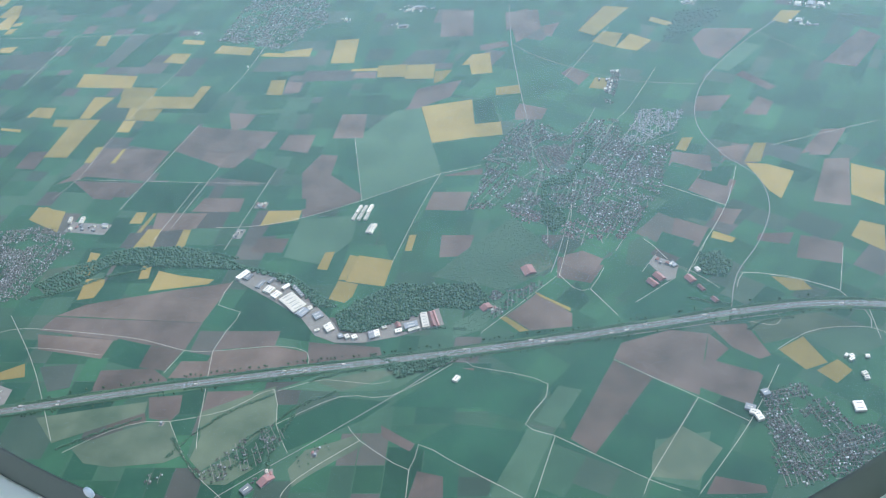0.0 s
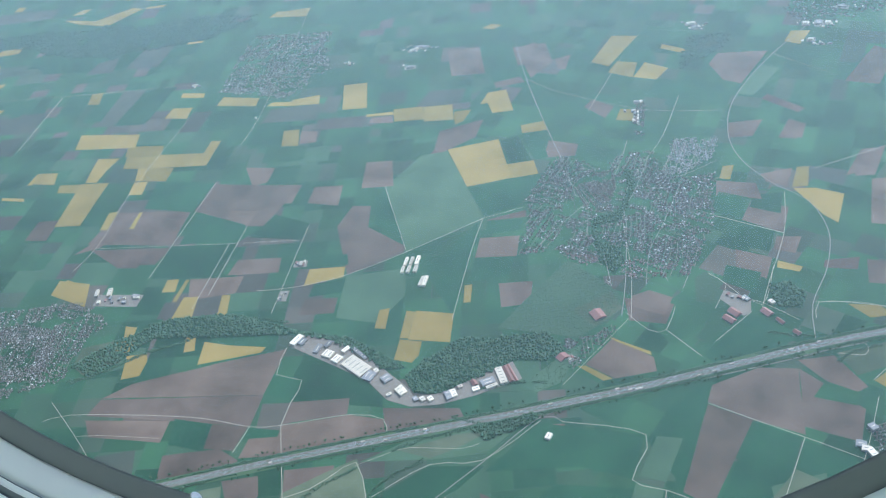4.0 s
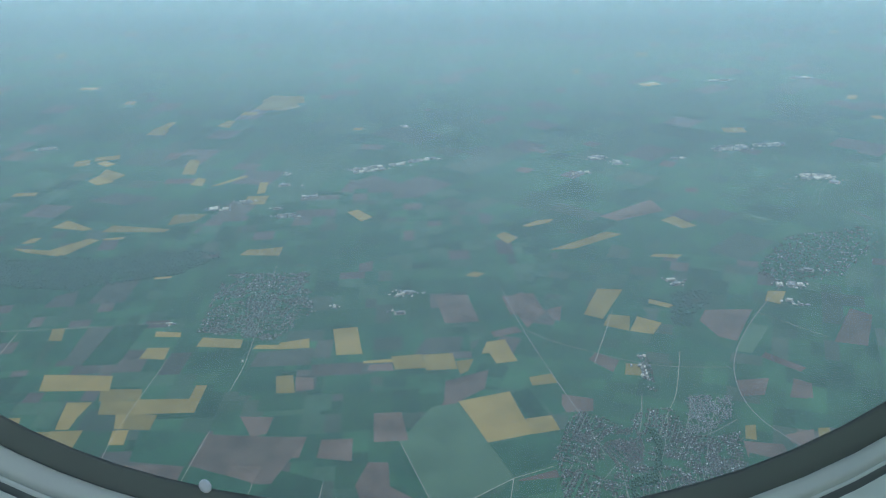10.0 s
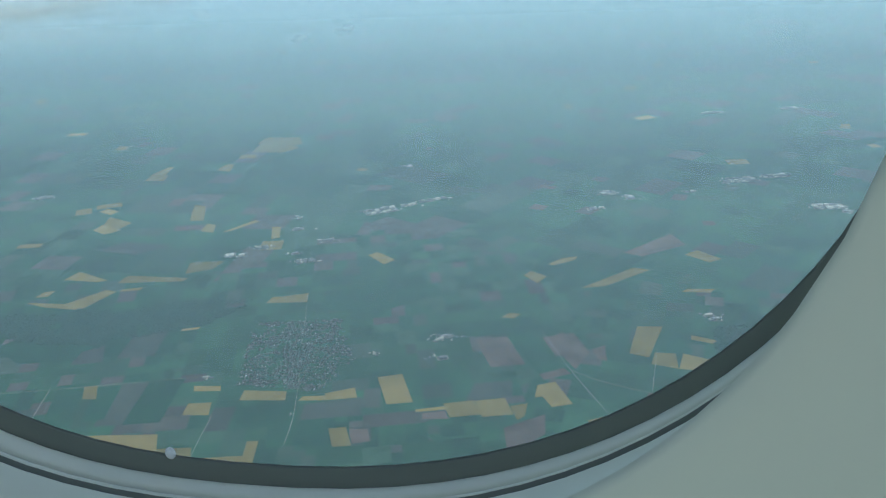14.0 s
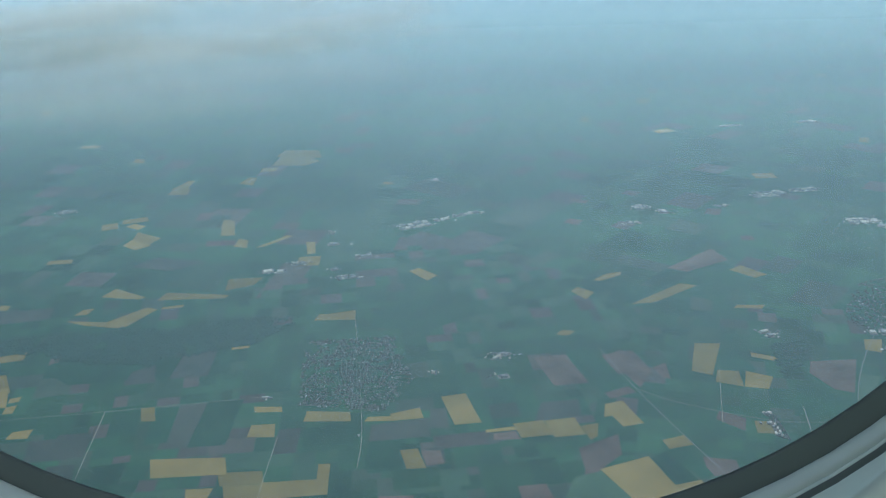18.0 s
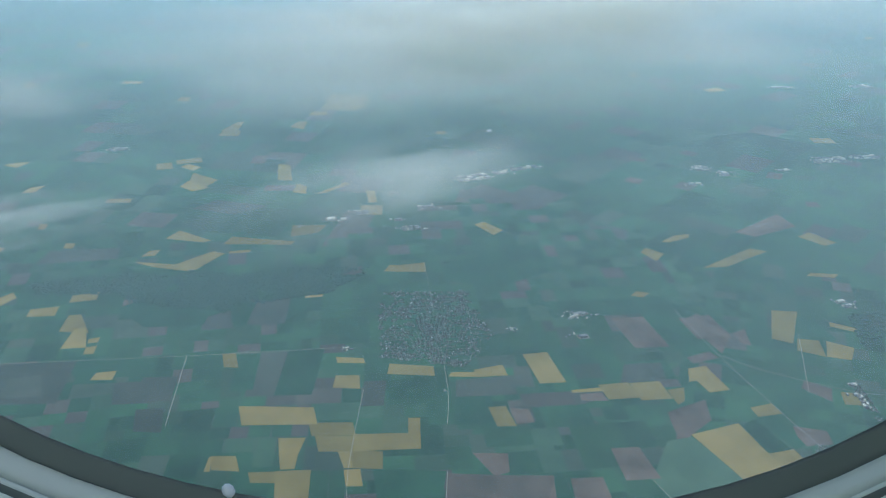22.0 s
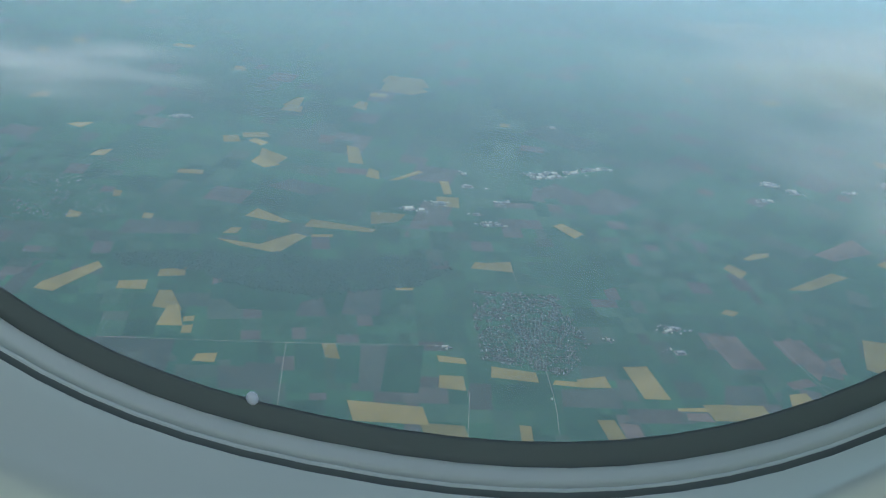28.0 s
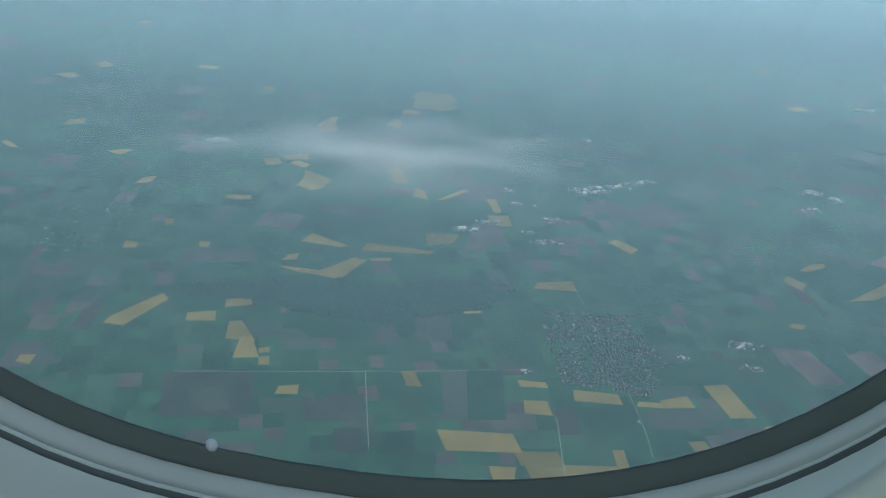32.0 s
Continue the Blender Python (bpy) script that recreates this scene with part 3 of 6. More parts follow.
field("meadow", (-69.4, 300.0), (-65.8, 304.9), (-58.7, 299.1), (-60.3, 285.6), (-67.5, 285.4))
field("meadow", (-2.8, 260.1), (28.4, 275.4), (30.3, 265.4), (18.1, 253.5), (3.5, 262.6))
field("meadow", (-36.6, 199.9), (-20.1, 208.8), (-19.3, 184.3), (-33.3, 184.4))
field("meadow", (-74.6, 213.8), (-67.1, 214.7), (-66.1, 195.8), (-79.3, 194.4))
field("meadow", (-172.7, 182.8), (-148.0, 205.1), (-119.1, 213.6), (-129.7, 195.6), (-147.3, 189.0))
field("dark", (-214.6, 217.8), (-215.9, 232.2), (-182.5, 232.0), (-173.5, 208.8), (-209.7, 205.2))
field("dark", (-220.9, 206.5), (-223.3, 217.2), (-210.2, 216.5), (-210.1, 205.8))
field("dark", (-247.7, 176.3), (-251.9, 188.3), (-235.8, 188.8), (-232.5, 175.9))
field("dark", (-222.5, 183.5), (-220.6, 189.8), (-207.8, 190.9), (-207.6, 187.8))
field("dark", (-154.6, 158.2), (-163.9, 167.2), (-148.0, 185.9), (-129.1, 189.6), (-135.1, 178.7))
field("dark", (-52.3, 188.9), (-42.7, 226.3), (-27.6, 222.1), (-34.9, 183.8))
field("dark", (-34.1, 184.1), (-26.9, 221.2), (-10.9, 216.6), (-17.3, 182.8))
field("dark", (-128.2, 187.6), (-113.9, 212.1), (-78.1, 213.6), (-79.6, 194.3), (-96.8, 195.7))
field("dark", (-113.1, 173.6), (-103.9, 186.9), (-68.9, 191.9), (-78.4, 167.6))
field("dark", (-62.1, 256.9), (-46.1, 280.8), (-29.8, 269.4), (-59.0, 252.9))
field("dark", (-167.9, 331.8), (-182.4, 353.9), (-149.6, 367.9), (-144.0, 348.3))
field("dark", (-71.4, 227.7), (-58.5, 242.1), (-58.9, 231.4), (-63.6, 194.1), (-77.1, 211.6))
field("dark", (-188.1, 294.6), (-178.3, 301.5), (-169.2, 327.8), (-164.2, 283.1), (-163.2, 263.1))
field("dark", (-300.9, 297.4), (-301.2, 307.8), (-274.1, 309.3), (-281.9, 295.4), (-307.8, 266.4))
field("rape", (-585.6, 694.2), (-591.5, 723.5), (-563.9, 708.6), (-568.8, 690.3))
field("rape", (-512.9, 714.8), (-524.7, 756.3), (-513.2, 753.2), (-500.1, 715.3))
field("rape", (-472.4, 686.6), (-453.8, 716.8), (-448.7, 713.9), (-465.8, 689.8))
field("rape", (-492.3, 688.7), (-493.7, 707.9), (-484.4, 703.7), (-480.3, 686.3))
field("rape", (-468.1, 598.7), (-472.8, 620.1), (-447.2, 624.0), (-449.9, 609.3))
field("rape", (-513.0, 580.0), (-511.4, 593.9), (-462.5, 591.0), (-464.2, 585.2))
field("rape", (-558.3, 584.4), (-553.9, 600.0), (-523.7, 585.1), (-529.0, 581.3))
field("rape", (-564.1, 543.3), (-534.0, 542.9), (-515.4, 567.5), (-506.3, 564.8), (-518.1, 533.7), (-547.1, 537.0))
field("rape", (-389.0, 550.2), (-387.0, 560.5), (-380.5, 561.0), (-363.4, 567.6), (-360.4, 552.6))
field("rape", (-336.4, 638.6), (-330.2, 645.2), (-314.0, 630.6), (-320.0, 620.7))
field("rape", (-611.1, 846.1), (-604.4, 877.5), (-597.7, 877.5), (-594.6, 846.1))
field("rape", (-546.1, 866.9), (-542.8, 888.3), (-533.9, 886.1), (-530.3, 860.8))
field("rape", (-537.6, 970.1), (-533.9, 995.6), (-494.9, 995.1), (-483.6, 964.6), (-517.5, 955.0))
field("rape", (-697.9, 947.5), (-700.5, 962.5), (-689.2, 962.2), (-684.5, 947.2))
field("rape", (-214.8, 603.5), (-210.0, 611.4), (-198.4, 602.0), (-204.5, 590.0))
field("rape", (-198.4, 623.6), (-188.9, 635.7), (-177.1, 640.3), (-178.3, 633.4), (-193.4, 623.0))
field("rape", (-174.2, 582.5), (-137.0, 619.4), (-125.9, 615.5), (-157.5, 586.5))
field("rape", (-98.7, 645.3), (-88.9, 654.3), (-73.3, 637.1), (-82.9, 630.7))
field("rape", (-107.0, 578.5), (-103.2, 583.4), (-85.2, 583.8), (-88.8, 577.8))
field("rape", (-225.1, 534.8), (-220.8, 541.5), (-213.0, 539.8), (-217.3, 533.1))
field("rape", (-424.7, 672.1), (-433.0, 700.0), (-425.2, 700.4), (-418.8, 675.2))
field("rape", (-849.8, 708.5), (-864.0, 719.7), (-862.0, 725.1), (-843.3, 710.5))
field("rape", (-838.1, 777.5), (-838.4, 794.7), (-826.8, 801.9), (-822.1, 787.0))
field("rape", (-769.1, 722.4), (-761.5, 729.4), (-749.2, 733.1), (-753.5, 716.8))
field("rape", (-715.1, 659.0), (-713.8, 672.2), (-704.1, 677.8), (-704.6, 661.9))
field("rape", (-590.2, 689.8), (-588.3, 703.6), (-564.8, 690.4), (-575.1, 679.9))
field("rape", (-608.5, 830.1), (-607.6, 848.7), (-591.3, 850.1), (-588.0, 831.1))
field("rape", (-661.0, 587.7), (-665.0, 599.2), (-658.6, 599.8), (-655.4, 589.2))
field("rape", (-673.5, 543.6), (-677.0, 556.5), (-666.0, 553.7), (-665.9, 547.0))
field("rape", (-624.7, 558.8), (-627.0, 567.7), (-619.8, 567.7), (-617.9, 559.5))
field("rape", (-641.3, 446.5), (-641.0, 454.8), (-622.0, 489.3), (-615.6, 482.6), (-629.0, 445.7))
field("rape", (-595.8, 459.5), (-598.2, 469.1), (-582.2, 474.8), (-578.9, 463.1))
field("rape", (-578.8, 480.6), (-581.1, 489.8), (-566.5, 497.1), (-563.3, 486.6))
field("rape", (-555.5, 425.9), (-558.4, 448.6), (-552.5, 451.5), (-541.3, 429.3))
field("rape", (-542.7, 433.7), (-544.4, 438.8), (-538.7, 441.8), (-537.2, 436.0))
field("rape", (-539.2, 421.8), (-541.3, 429.3), (-535.9, 432.1), (-533.7, 423.2))
field("rape", (-522.4, 396.7), (-522.5, 404.0), (-512.2, 407.6), (-510.5, 398.4))
field("rape", (-929.4, 935.6), (-916.4, 949.8), (-900.7, 937.8), (-906.0, 923.6))
field("rape", (-909.5, 990.7), (-902.8, 1004.3), (-882.5, 989.6), (-893.3, 977.7))
field("rape", (-531.8, 933.1), (-531.7, 973.0), (-511.4, 984.5), (-482.7, 949.4), (-495.9, 932.3))
field("rape", (-668.4, 397.4), (-669.0, 404.3), (-661.1, 406.2), (-659.7, 396.4))
field("fallow", (-574.5, 365.4), (-586.3, 404.1), (-539.2, 414.3), (-529.3, 372.9))
field("fallow", (-494.4, 380.1), (-494.2, 403.0), (-475.9, 406.5), (-470.6, 382.5))
field("fallow", (-434.0, 391.6), (-438.8, 436.9), (-424.1, 439.9), (-418.5, 394.4))
field("fallow", (-456.3, 469.0), (-458.8, 495.8), (-441.1, 507.1), (-435.3, 473.6))
field("fallow", (-630.1, 530.4), (-631.9, 553.2), (-584.2, 564.9), (-578.2, 546.5))
field("fallow", (-524.7, 635.6), (-561.1, 642.9), (-548.5, 663.8), (-502.5, 656.2))
field("fallow", (-657.5, 437.2), (-659.8, 457.5), (-652.7, 481.4), (-646.1, 436.8))
field("dark", (-423.7, 441.8), (-418.5, 394.4), (-398.7, 398.2), (-403.5, 446.0))
field("dark", (-517.5, 456.0), (-545.1, 476.7), (-516.7, 512.6), (-460.4, 495.5), (-457.9, 468.7))
field("soil", (-282.7, 328.8), (-285.3, 345.1), (-270.1, 346.9), (-268.2, 330.5))
field("soil", (-295.5, 308.8), (-297.6, 320.5), (-282.7, 322.2), (-283.0, 310.3))
field("soil", (-333.0, 269.1), (-335.5, 283.1), (-324.7, 285.8), (-321.8, 270.7))
field("dark", (-310.3, 290.6), (-314.9, 317.2), (-284.1, 310.2), (-281.5, 298.7))
field("dark", (-310.2, 264.5), (-314.3, 288.8), (-281.0, 295.7), (-280.8, 269.9))
field("dark", (-277.6, 300.9), (-277.5, 321.4), (-251.7, 315.6), (-249.4, 302.8))
field("dark", (-347.0, 316.5), (-354.0, 340.8), (-319.6, 344.0), (-318.8, 316.7))
field("dark", (-232.9, 284.8), (-234.1, 292.6), (-223.2, 295.1), (-219.6, 287.8))
field("dark", (-229.1, 263.6), (-229.9, 272.2), (-215.8, 279.1), (-214.8, 269.3))
field("dark", (-226.6, 340.1), (-222.8, 348.6), (-200.4, 309.1), (-218.1, 318.4))
field("soil", (-361.7, 275.4), (-354.9, 292.3), (-347.4, 292.0), (-351.7, 282.2))
field("soil", (-397.2, 282.5), (-400.6, 298.2), (-389.4, 301.2), (-385.2, 284.0))
field("soil", (-309.1, 359.1), (-296.9, 342.8), (-290.3, 347.1), (-292.2, 360.9))
field("soil", (-289.3, 385.5), (-293.9, 398.7), (-284.0, 399.6), (-280.4, 388.1))
field("dark", (-165.3, 328.3), (-149.2, 331.6), (-148.6, 323.4), (-163.8, 317.9))
field("dark", (-163.6, 300.4), (-146.6, 304.1), (-145.5, 288.8), (-161.7, 284.4))
field("dark", (-177.5, 398.3), (-169.6, 404.8), (-156.6, 381.3), (-166.1, 376.4))
field("dark", (-168.7, 405.0), (-159.3, 409.7), (-149.0, 385.5), (-154.7, 381.6))
field("soil", (-165.5, 329.1), (-149.7, 338.9), (-147.8, 333.5), (-165.3, 328.3))
field("soil", (-46.9, 380.1), (-33.3, 386.6), (-35.2, 370.9), (-44.7, 374.0))
field("dark", (-49.4, 362.2), (-36.9, 366.3), (-37.5, 349.5), (-50.8, 352.9))
field("dark", (-53.9, 338.6), (-39.2, 336.4), (-41.4, 321.9), (-55.0, 323.9))
field("soil", (-38.7, 332.5), (-28.7, 333.8), (-31.0, 322.1), (-39.8, 323.2))
field("dark", (-57.8, 310.3), (-43.8, 307.4), (-45.7, 294.3), (-58.7, 299.5))
field("soil", (-10.3, 382.6), (-3.1, 405.9), (3.1, 408.0), (-0.8, 388.3))
field("soil", (-19.8, 318.8), (-6.5, 322.9), (-7.5, 314.5), (-20.2, 314.0))
field("dark", (-62.7, 259.8), (-48.8, 282.7), (-31.3, 274.2), (-50.5, 259.5))
field("dark", (-66.9, 347.4), (-64.6, 363.6), (-51.2, 360.2), (-54.1, 344.9))
field("soil", (-92.3, 285.6), (-86.5, 289.8), (-76.8, 286.7), (-78.5, 275.3), (-94.0, 279.6))
field("dark", (-41.2, 301.8), (-29.4, 308.2), (-27.4, 294.5), (-35.0, 284.7), (-43.1, 292.4))
field("crop", (-85.6, 273.3), (-71.7, 293.2), (-60.0, 285.7), (-61.5, 276.8), (-73.5, 258.2))
field("meadow", (-69.0, 300.6), (-63.1, 306.0), (-59.4, 297.0), (-64.5, 289.4))
field("soil", (-238.8, 503.0), (-219.1, 507.5), (-206.1, 472.8), (-226.0, 468.3))
field("soil", (-195.8, 505.9), (-185.6, 515.4), (-169.4, 488.5), (-177.2, 468.6))
field("soil", (-168.1, 493.1), (-159.9, 499.1), (-159.1, 479.6), (-163.9, 481.2))
field("soil", (-197.9, 461.7), (-184.1, 470.0), (-179.6, 463.6), (-194.6, 455.2))
field("soil", (-140.4, 437.1), (-137.2, 445.5), (-124.2, 438.6), (-127.0, 425.8))
field("meadow", (-62.6, 456.8), (-51.3, 490.3), (-41.3, 487.2), (-53.8, 455.3))
field("dark", (-219.1, 507.5), (-209.9, 526.7), (-185.7, 471.9), (-197.9, 461.7))
field("dark", (-98.7, 441.7), (-90.5, 476.7), (-69.7, 464.8), (-73.5, 444.1))
field("soil", (-40.3, 413.2), (-35.7, 431.9), (-28.2, 427.8), (-31.7, 413.0))
field("dark", (4.4, 465.4), (16.0, 496.2), (10.9, 448.5))
field("soil", (-143.1, 648.3), (-105.1, 688.2), (-96.0, 664.7), (-129.3, 641.0))
field("dark", (-191.4, 589.4), (-177.3, 617.6), (-152.5, 611.3), (-166.6, 580.9))
field("dark", (-135.5, 501.1), (-119.3, 522.9), (-108.5, 494.0), (-119.6, 474.1))
field("rape", (-563.0, 552.1), (-560.9, 562.4), (-553.7, 564.7), (-554.1, 554.9))
field("rape", (-503.7, 565.1), (-504.0, 568.8), (-489.9, 573.3), (-489.5, 568.6))
field("rape", (-431.9, 505.6), (-432.1, 508.6), (-421.2, 511.9), (-421.4, 508.7))
field("fallow", (-430.7, 399.0), (-437.9, 435.9), (-422.8, 440.0), (-415.1, 402.9))
field("fallow", (-482.8, 456.9), (-484.5, 473.8), (-473.6, 484.2), (-464.2, 462.1))
field("dark", (-443.2, 395.8), (-451.3, 432.2), (-438.5, 435.7), (-431.2, 398.8))
field("dark", (-414.6, 403.1), (-422.2, 440.1), (-407.5, 444.1), (-400.3, 406.8))
field("dark", (-350.6, 565.6), (-287.6, 613.6), (-277.7, 562.6), (-311.9, 535.8), (-347.3, 541.2))
field("fallow", (-457.5, 466.5), (-462.9, 494.9), (-443.4, 503.1), (-434.7, 471.3))
field("fallow", (-370.8, 390.7), (-373.9, 414.4), (-362.0, 416.8), (-358.9, 393.1))
field("fallow", (-292.2, 420.0), (-294.5, 439.5), (-285.8, 441.4), (-281.7, 420.6))
field("fallow", (-288.1, 384.8), (-291.5, 400.5), (-282.8, 402.3), (-279.7, 388.9))
field("dark", (-357.4, 398.6), (-360.5, 417.1), (-330.6, 423.2), (-328.5, 404.4))
field("dark", (-320.3, 380.7), (-322.7, 405.6), (-303.7, 409.5), (-300.8, 384.6))
field("fallow", (-324.3, 421.7), (-294.2, 430.9), (-290.4, 412.2), (-322.7, 405.6))
field("fallow", (-236.2, 429.1), (-233.3, 449.8), (-212.5, 454.3), (-211.2, 437.3))
field("fallow", (-261.0, 405.2), (-259.2, 418.8), (-244.1, 423.0), (-244.6, 413.9))
field("fallow", (-561.0, 373.8), (-568.3, 392.1), (-551.2, 398.7), (-540.5, 378.5))
field("fallow", (-500.1, 375.7), (-508.0, 395.9), (-486.0, 400.6), (-477.5, 380.4))
field("fallow", (-478.8, 354.8), (-485.5, 373.3), (-471.4, 376.4), (-464.3, 355.7))
field("dark", (-547.5, 411.0), (-552.8, 425.8), (-525.5, 416.0), (-506.6, 396.2), (-524.3, 392.2))
field("crop", (-251.9, 221.1), (-240.6, 224.4), (-238.1, 215.9), (-249.2, 213.7))
field("meadow", (-315.7, 212.6), (-304.3, 222.1), (-285.9, 221.9), (-282.9, 213.4), (-295.2, 205.8), (-309.5, 204.7))
field("rape", (-356.1, 256.4), (-338.9, 256.4), (-331.2, 241.3), (-353.6, 246.1))
field("crop", (-20.7, 248.5), (-8.6, 248.3), (-10.0, 239.8), (-24.0, 241.3))
field("meadow", (-74.0, 213.9), (-65.3, 214.5), (-68.8, 195.1), (-77.4, 196.1))
field("soil", (-272.8, 185.4), (-254.8, 190.0), (-251.6, 177.2), (-271.9, 174.8))
field("fallow", (-273.2, 165.4), (-258.8, 171.5), (-253.1, 159.9), (-260.3, 155.5))

field("grass", (-195.0, 164.3), (-183.6, 175.5), (-174.1, 184.2), (-164.7, 169.7), (-171.4, 154.3), (-179.3, 141.6), (-185.8, 144.7), (-188.0, 154.8))
field("grass", (-232.0, 135.9), (-219.5, 147.6), (-205.1, 158.4), (-189.6, 145.6), (-194.1, 140.6), (-211.5, 133.3), (-222.4, 131.6))
field("grass", (-160.7, 190.5), (-142.6, 201.5), (-130.6, 205.6), (-140.1, 195.8), (-148.5, 189.1))
field("grass", (-255.0, 143.4), (-232.8, 155.4), (-217.7, 163.0), (-215.4, 158.1), (-230.0, 144.8), (-240.5, 135.4))
field("grass", (-179.2, 140.7), (-172.3, 149.9), (-161.5, 148.5), (-167.3, 139.4), (-174.8, 137.2))
field("grass", (-315.0, 217.0), (-302.7, 223.7), (-292.3, 212.5), (-304.4, 202.3), (-312.3, 206.1))
field("grass", (-16.3, 264.8), (8.2, 276.8), (19.7, 273.3), (-2.2, 259.1), (-9.5, 254.4))
field("grass", (-36.2, 194.9), (-29.3, 208.3), (-15.3, 202.9), (-20.3, 187.8), (-34.5, 185.0))
field("grass", (-150.1, 151.7), (-148.2, 160.7), (-134.1, 172.0), (-128.8, 169.7), (-141.6, 151.7), (-144.9, 145.7))
field("meadow", (-122.5, 244.8), (-119.5, 251.2), (-114.7, 248.9), (-118.3, 242.1))
field("grass", (-114.4, 273.0), (-101.5, 287.0), (-95.2, 277.2), (-104.7, 264.3))
# fields towards the horizon, too far off to be told apart
far_rng = random.Random(12)
for k in range(90):
    y = 640 + 1500 * far_rng.random() ** 1.4
    x = -260 + far_rng.uniform(-0.95, 0.75) * y * 0.62
    w, l, a = far_rng.uniform(9, 26), far_rng.uniform(8, 22), far_rng.choice((0.05, 0.1, -0.4, 0.45)) + far_rng.uniform(-0.1, 0.1)
    c, s = math.cos(a), math.sin(a)
    kind = far_rng.choice(("rape", "rape", "soil", "dark", "meadow"))
    field(kind, *[(round(x + c * p - s * q, 1), round(y + s * p + c * q, 1)) for p, q in ((-w / 2, -l / 2), (w / 2, -l / 2), (w * 0.45, l / 2), (-w / 2, l * 0.46))])

# ---- farm roads ----
lane(0.15, (-305.6, 176.9), (-296.1, 182.0), (-268.2, 187.2), (-241.4, 190.6), (-220.2, 190.3), (-208.6, 193.2), (-184.4, 203.1), (-171.3, 203.3), (-167.6, 196.9))
lane(0.15, (-224.7, 232.9), (-222.1, 217.5), (-210.4, 216.4), (-209.8, 204.5), (-208.6, 193.2))
lane(0.15, (-208.6, 193.2), (-202.2, 180.1), (-195.7, 167.2), (-191.0, 157.5), (-186.3, 149.6))
lane(0.15, (-220.2, 190.3), (-220.9, 177.7))
lane(0.15, (-233.3, 133.1), (-223.3, 146.2), (-212.4, 154.5), (-203.4, 157.3), (-185.8, 168.2), (-173.8, 182.5), (-164.3, 167.9), (-153.6, 157.7))
lane(0.15, (-203.4, 157.3), (-188.4, 145.0), (-180.2, 140.0), (-166.0, 134.4))
lane(0.15, (-164.3, 167.9), (-147.9, 186.5), (-130.3, 192.0), (-114.5, 213.4))
lane(0.3, (-167.9, 133.8), (-157.5, 149.7), (-146.5, 165.9), (-129.9, 191.3), (-115.0, 214.8), (-106.9, 214.2), material=LANE, label="grey country road between fields")
lane(0.15, (-106.9, 214.2), (-77.7, 213.7), (-79.5, 193.8), (-68.3, 191.9), (-34.9, 183.8), (-25.0, 182.5))
lane(0.15, (-138.5, 174.7), (-131.8, 170.2), (-110.2, 163.9), (-111.4, 174.7), (-97.7, 171.5), (-79.1, 167.0), (-70.8, 164.9))
lane(0.15, (-131.8, 170.2), (-141.1, 156.1), (-146.4, 145.8), (-146.6, 140.6))
lane(0.15, (-110.2, 163.9), (-106.6, 153.4))
lane(0.15, (-68.3, 191.9), (-67.1, 166.1))
lane(0.15, (-34.9, 183.8), (-35.2, 177.6))
lane(0.15, (-58.7, 232.1), (-42.9, 227.1), (-26.7, 222.4), (-8.7, 216.6))
lane(0.15, (-26.7, 222.4), (-34.9, 183.8))
lane(0.15, (-3.1, 245.5), (-8.7, 216.6), (-19.0, 183.0))
lane(0.15, (-196.0, 300.4), (-218.0, 280.6), (-238.7, 268.9), (-254.5, 264.2))
lane(0.15, (-167.9, 329.8), (-196.0, 300.4))
lane(0.15, (-224.7, 349.7), (-196.0, 300.4))
lane(0.15, (-167.9, 329.8), (-166.6, 304.3), (-161.9, 259.9))
lane(0.15, (-167.9, 329.8), (-151.2, 340.9))
lane(0.3, (-199.4, 519.2), (-179.7, 467.3), (-158.0, 418.2), (-141.7, 383.5), (-128.6, 352.6), material=LANE, label="grey country road between fields")
lane(0.3, (-179.7, 467.3), (-156.3, 452.5), (-107.8, 436.4), (-67.1, 438.7), material=LANE, label="grey country road between fields")
lane(0.3, (-26.6, 544.4), (-45.1, 505.2), (-58.0, 470.8), (-64.6, 440.6), (-63.4, 412.3), (-56.0, 391.1), (-40.1, 371.7), (-26.4, 361.1), (-18.1, 339.3), (-18.9, 314.1), (-24.3, 290.7), (-23.2, 270.3), material=LANE, label="grey country road between fields")
lane(0.15, (-36.2, 366.1), (-35.8, 335.4), (-40.9, 300.3), (-42.6, 285.4))
lane(0.15, (-35.8, 335.4), (-63.9, 344.3))
lane(0.15, (-56.1, 292.3), (-42.8, 288.8), (-29.1, 280.7))
lane(0.15, (-91.1, 271.5), (-95.4, 301.0), (-106.1, 349.7), (-101.0, 386.1), (-95.4, 409.5), (-91.8, 452.7))
lane(0.15, (-284.9, 294.7), (-278.7, 248.3))
lane(0.15, (-251.1, 313.2), (-240.9, 250.8))
lane(0.15, (-282.6, 309.1), (-275.9, 257.8))
lane(0.15, (-319.1, 343.6), (-311.6, 264.6))
lane(0.15, (-354.3, 281.4), (-281.9, 295.4), (-250.4, 302.2))
lane(0.15, (-23.8, 387.1), (1.1, 405.0), (21.5, 419.8))
lane(0.15, (-46.5, 504.8), (-10.2, 478.5))
lane(0.15, (-137.3, 432.4), (-129.2, 497.1))
lane(0.15, (13.6, 290.8), (12.6, 317.8))
lane(0.15, (-23.5, 292.0), (-6.2, 294.4), (13.6, 290.8))
lane(0.15, (-110.2, 231.8), (-92.1, 271.2))
lane(0.15, (-308.7, 186.8), (-275.8, 164.8), (-241.6, 136.4))
lane(0.15, (-91.2, 375.3), (-88.2, 408.7))
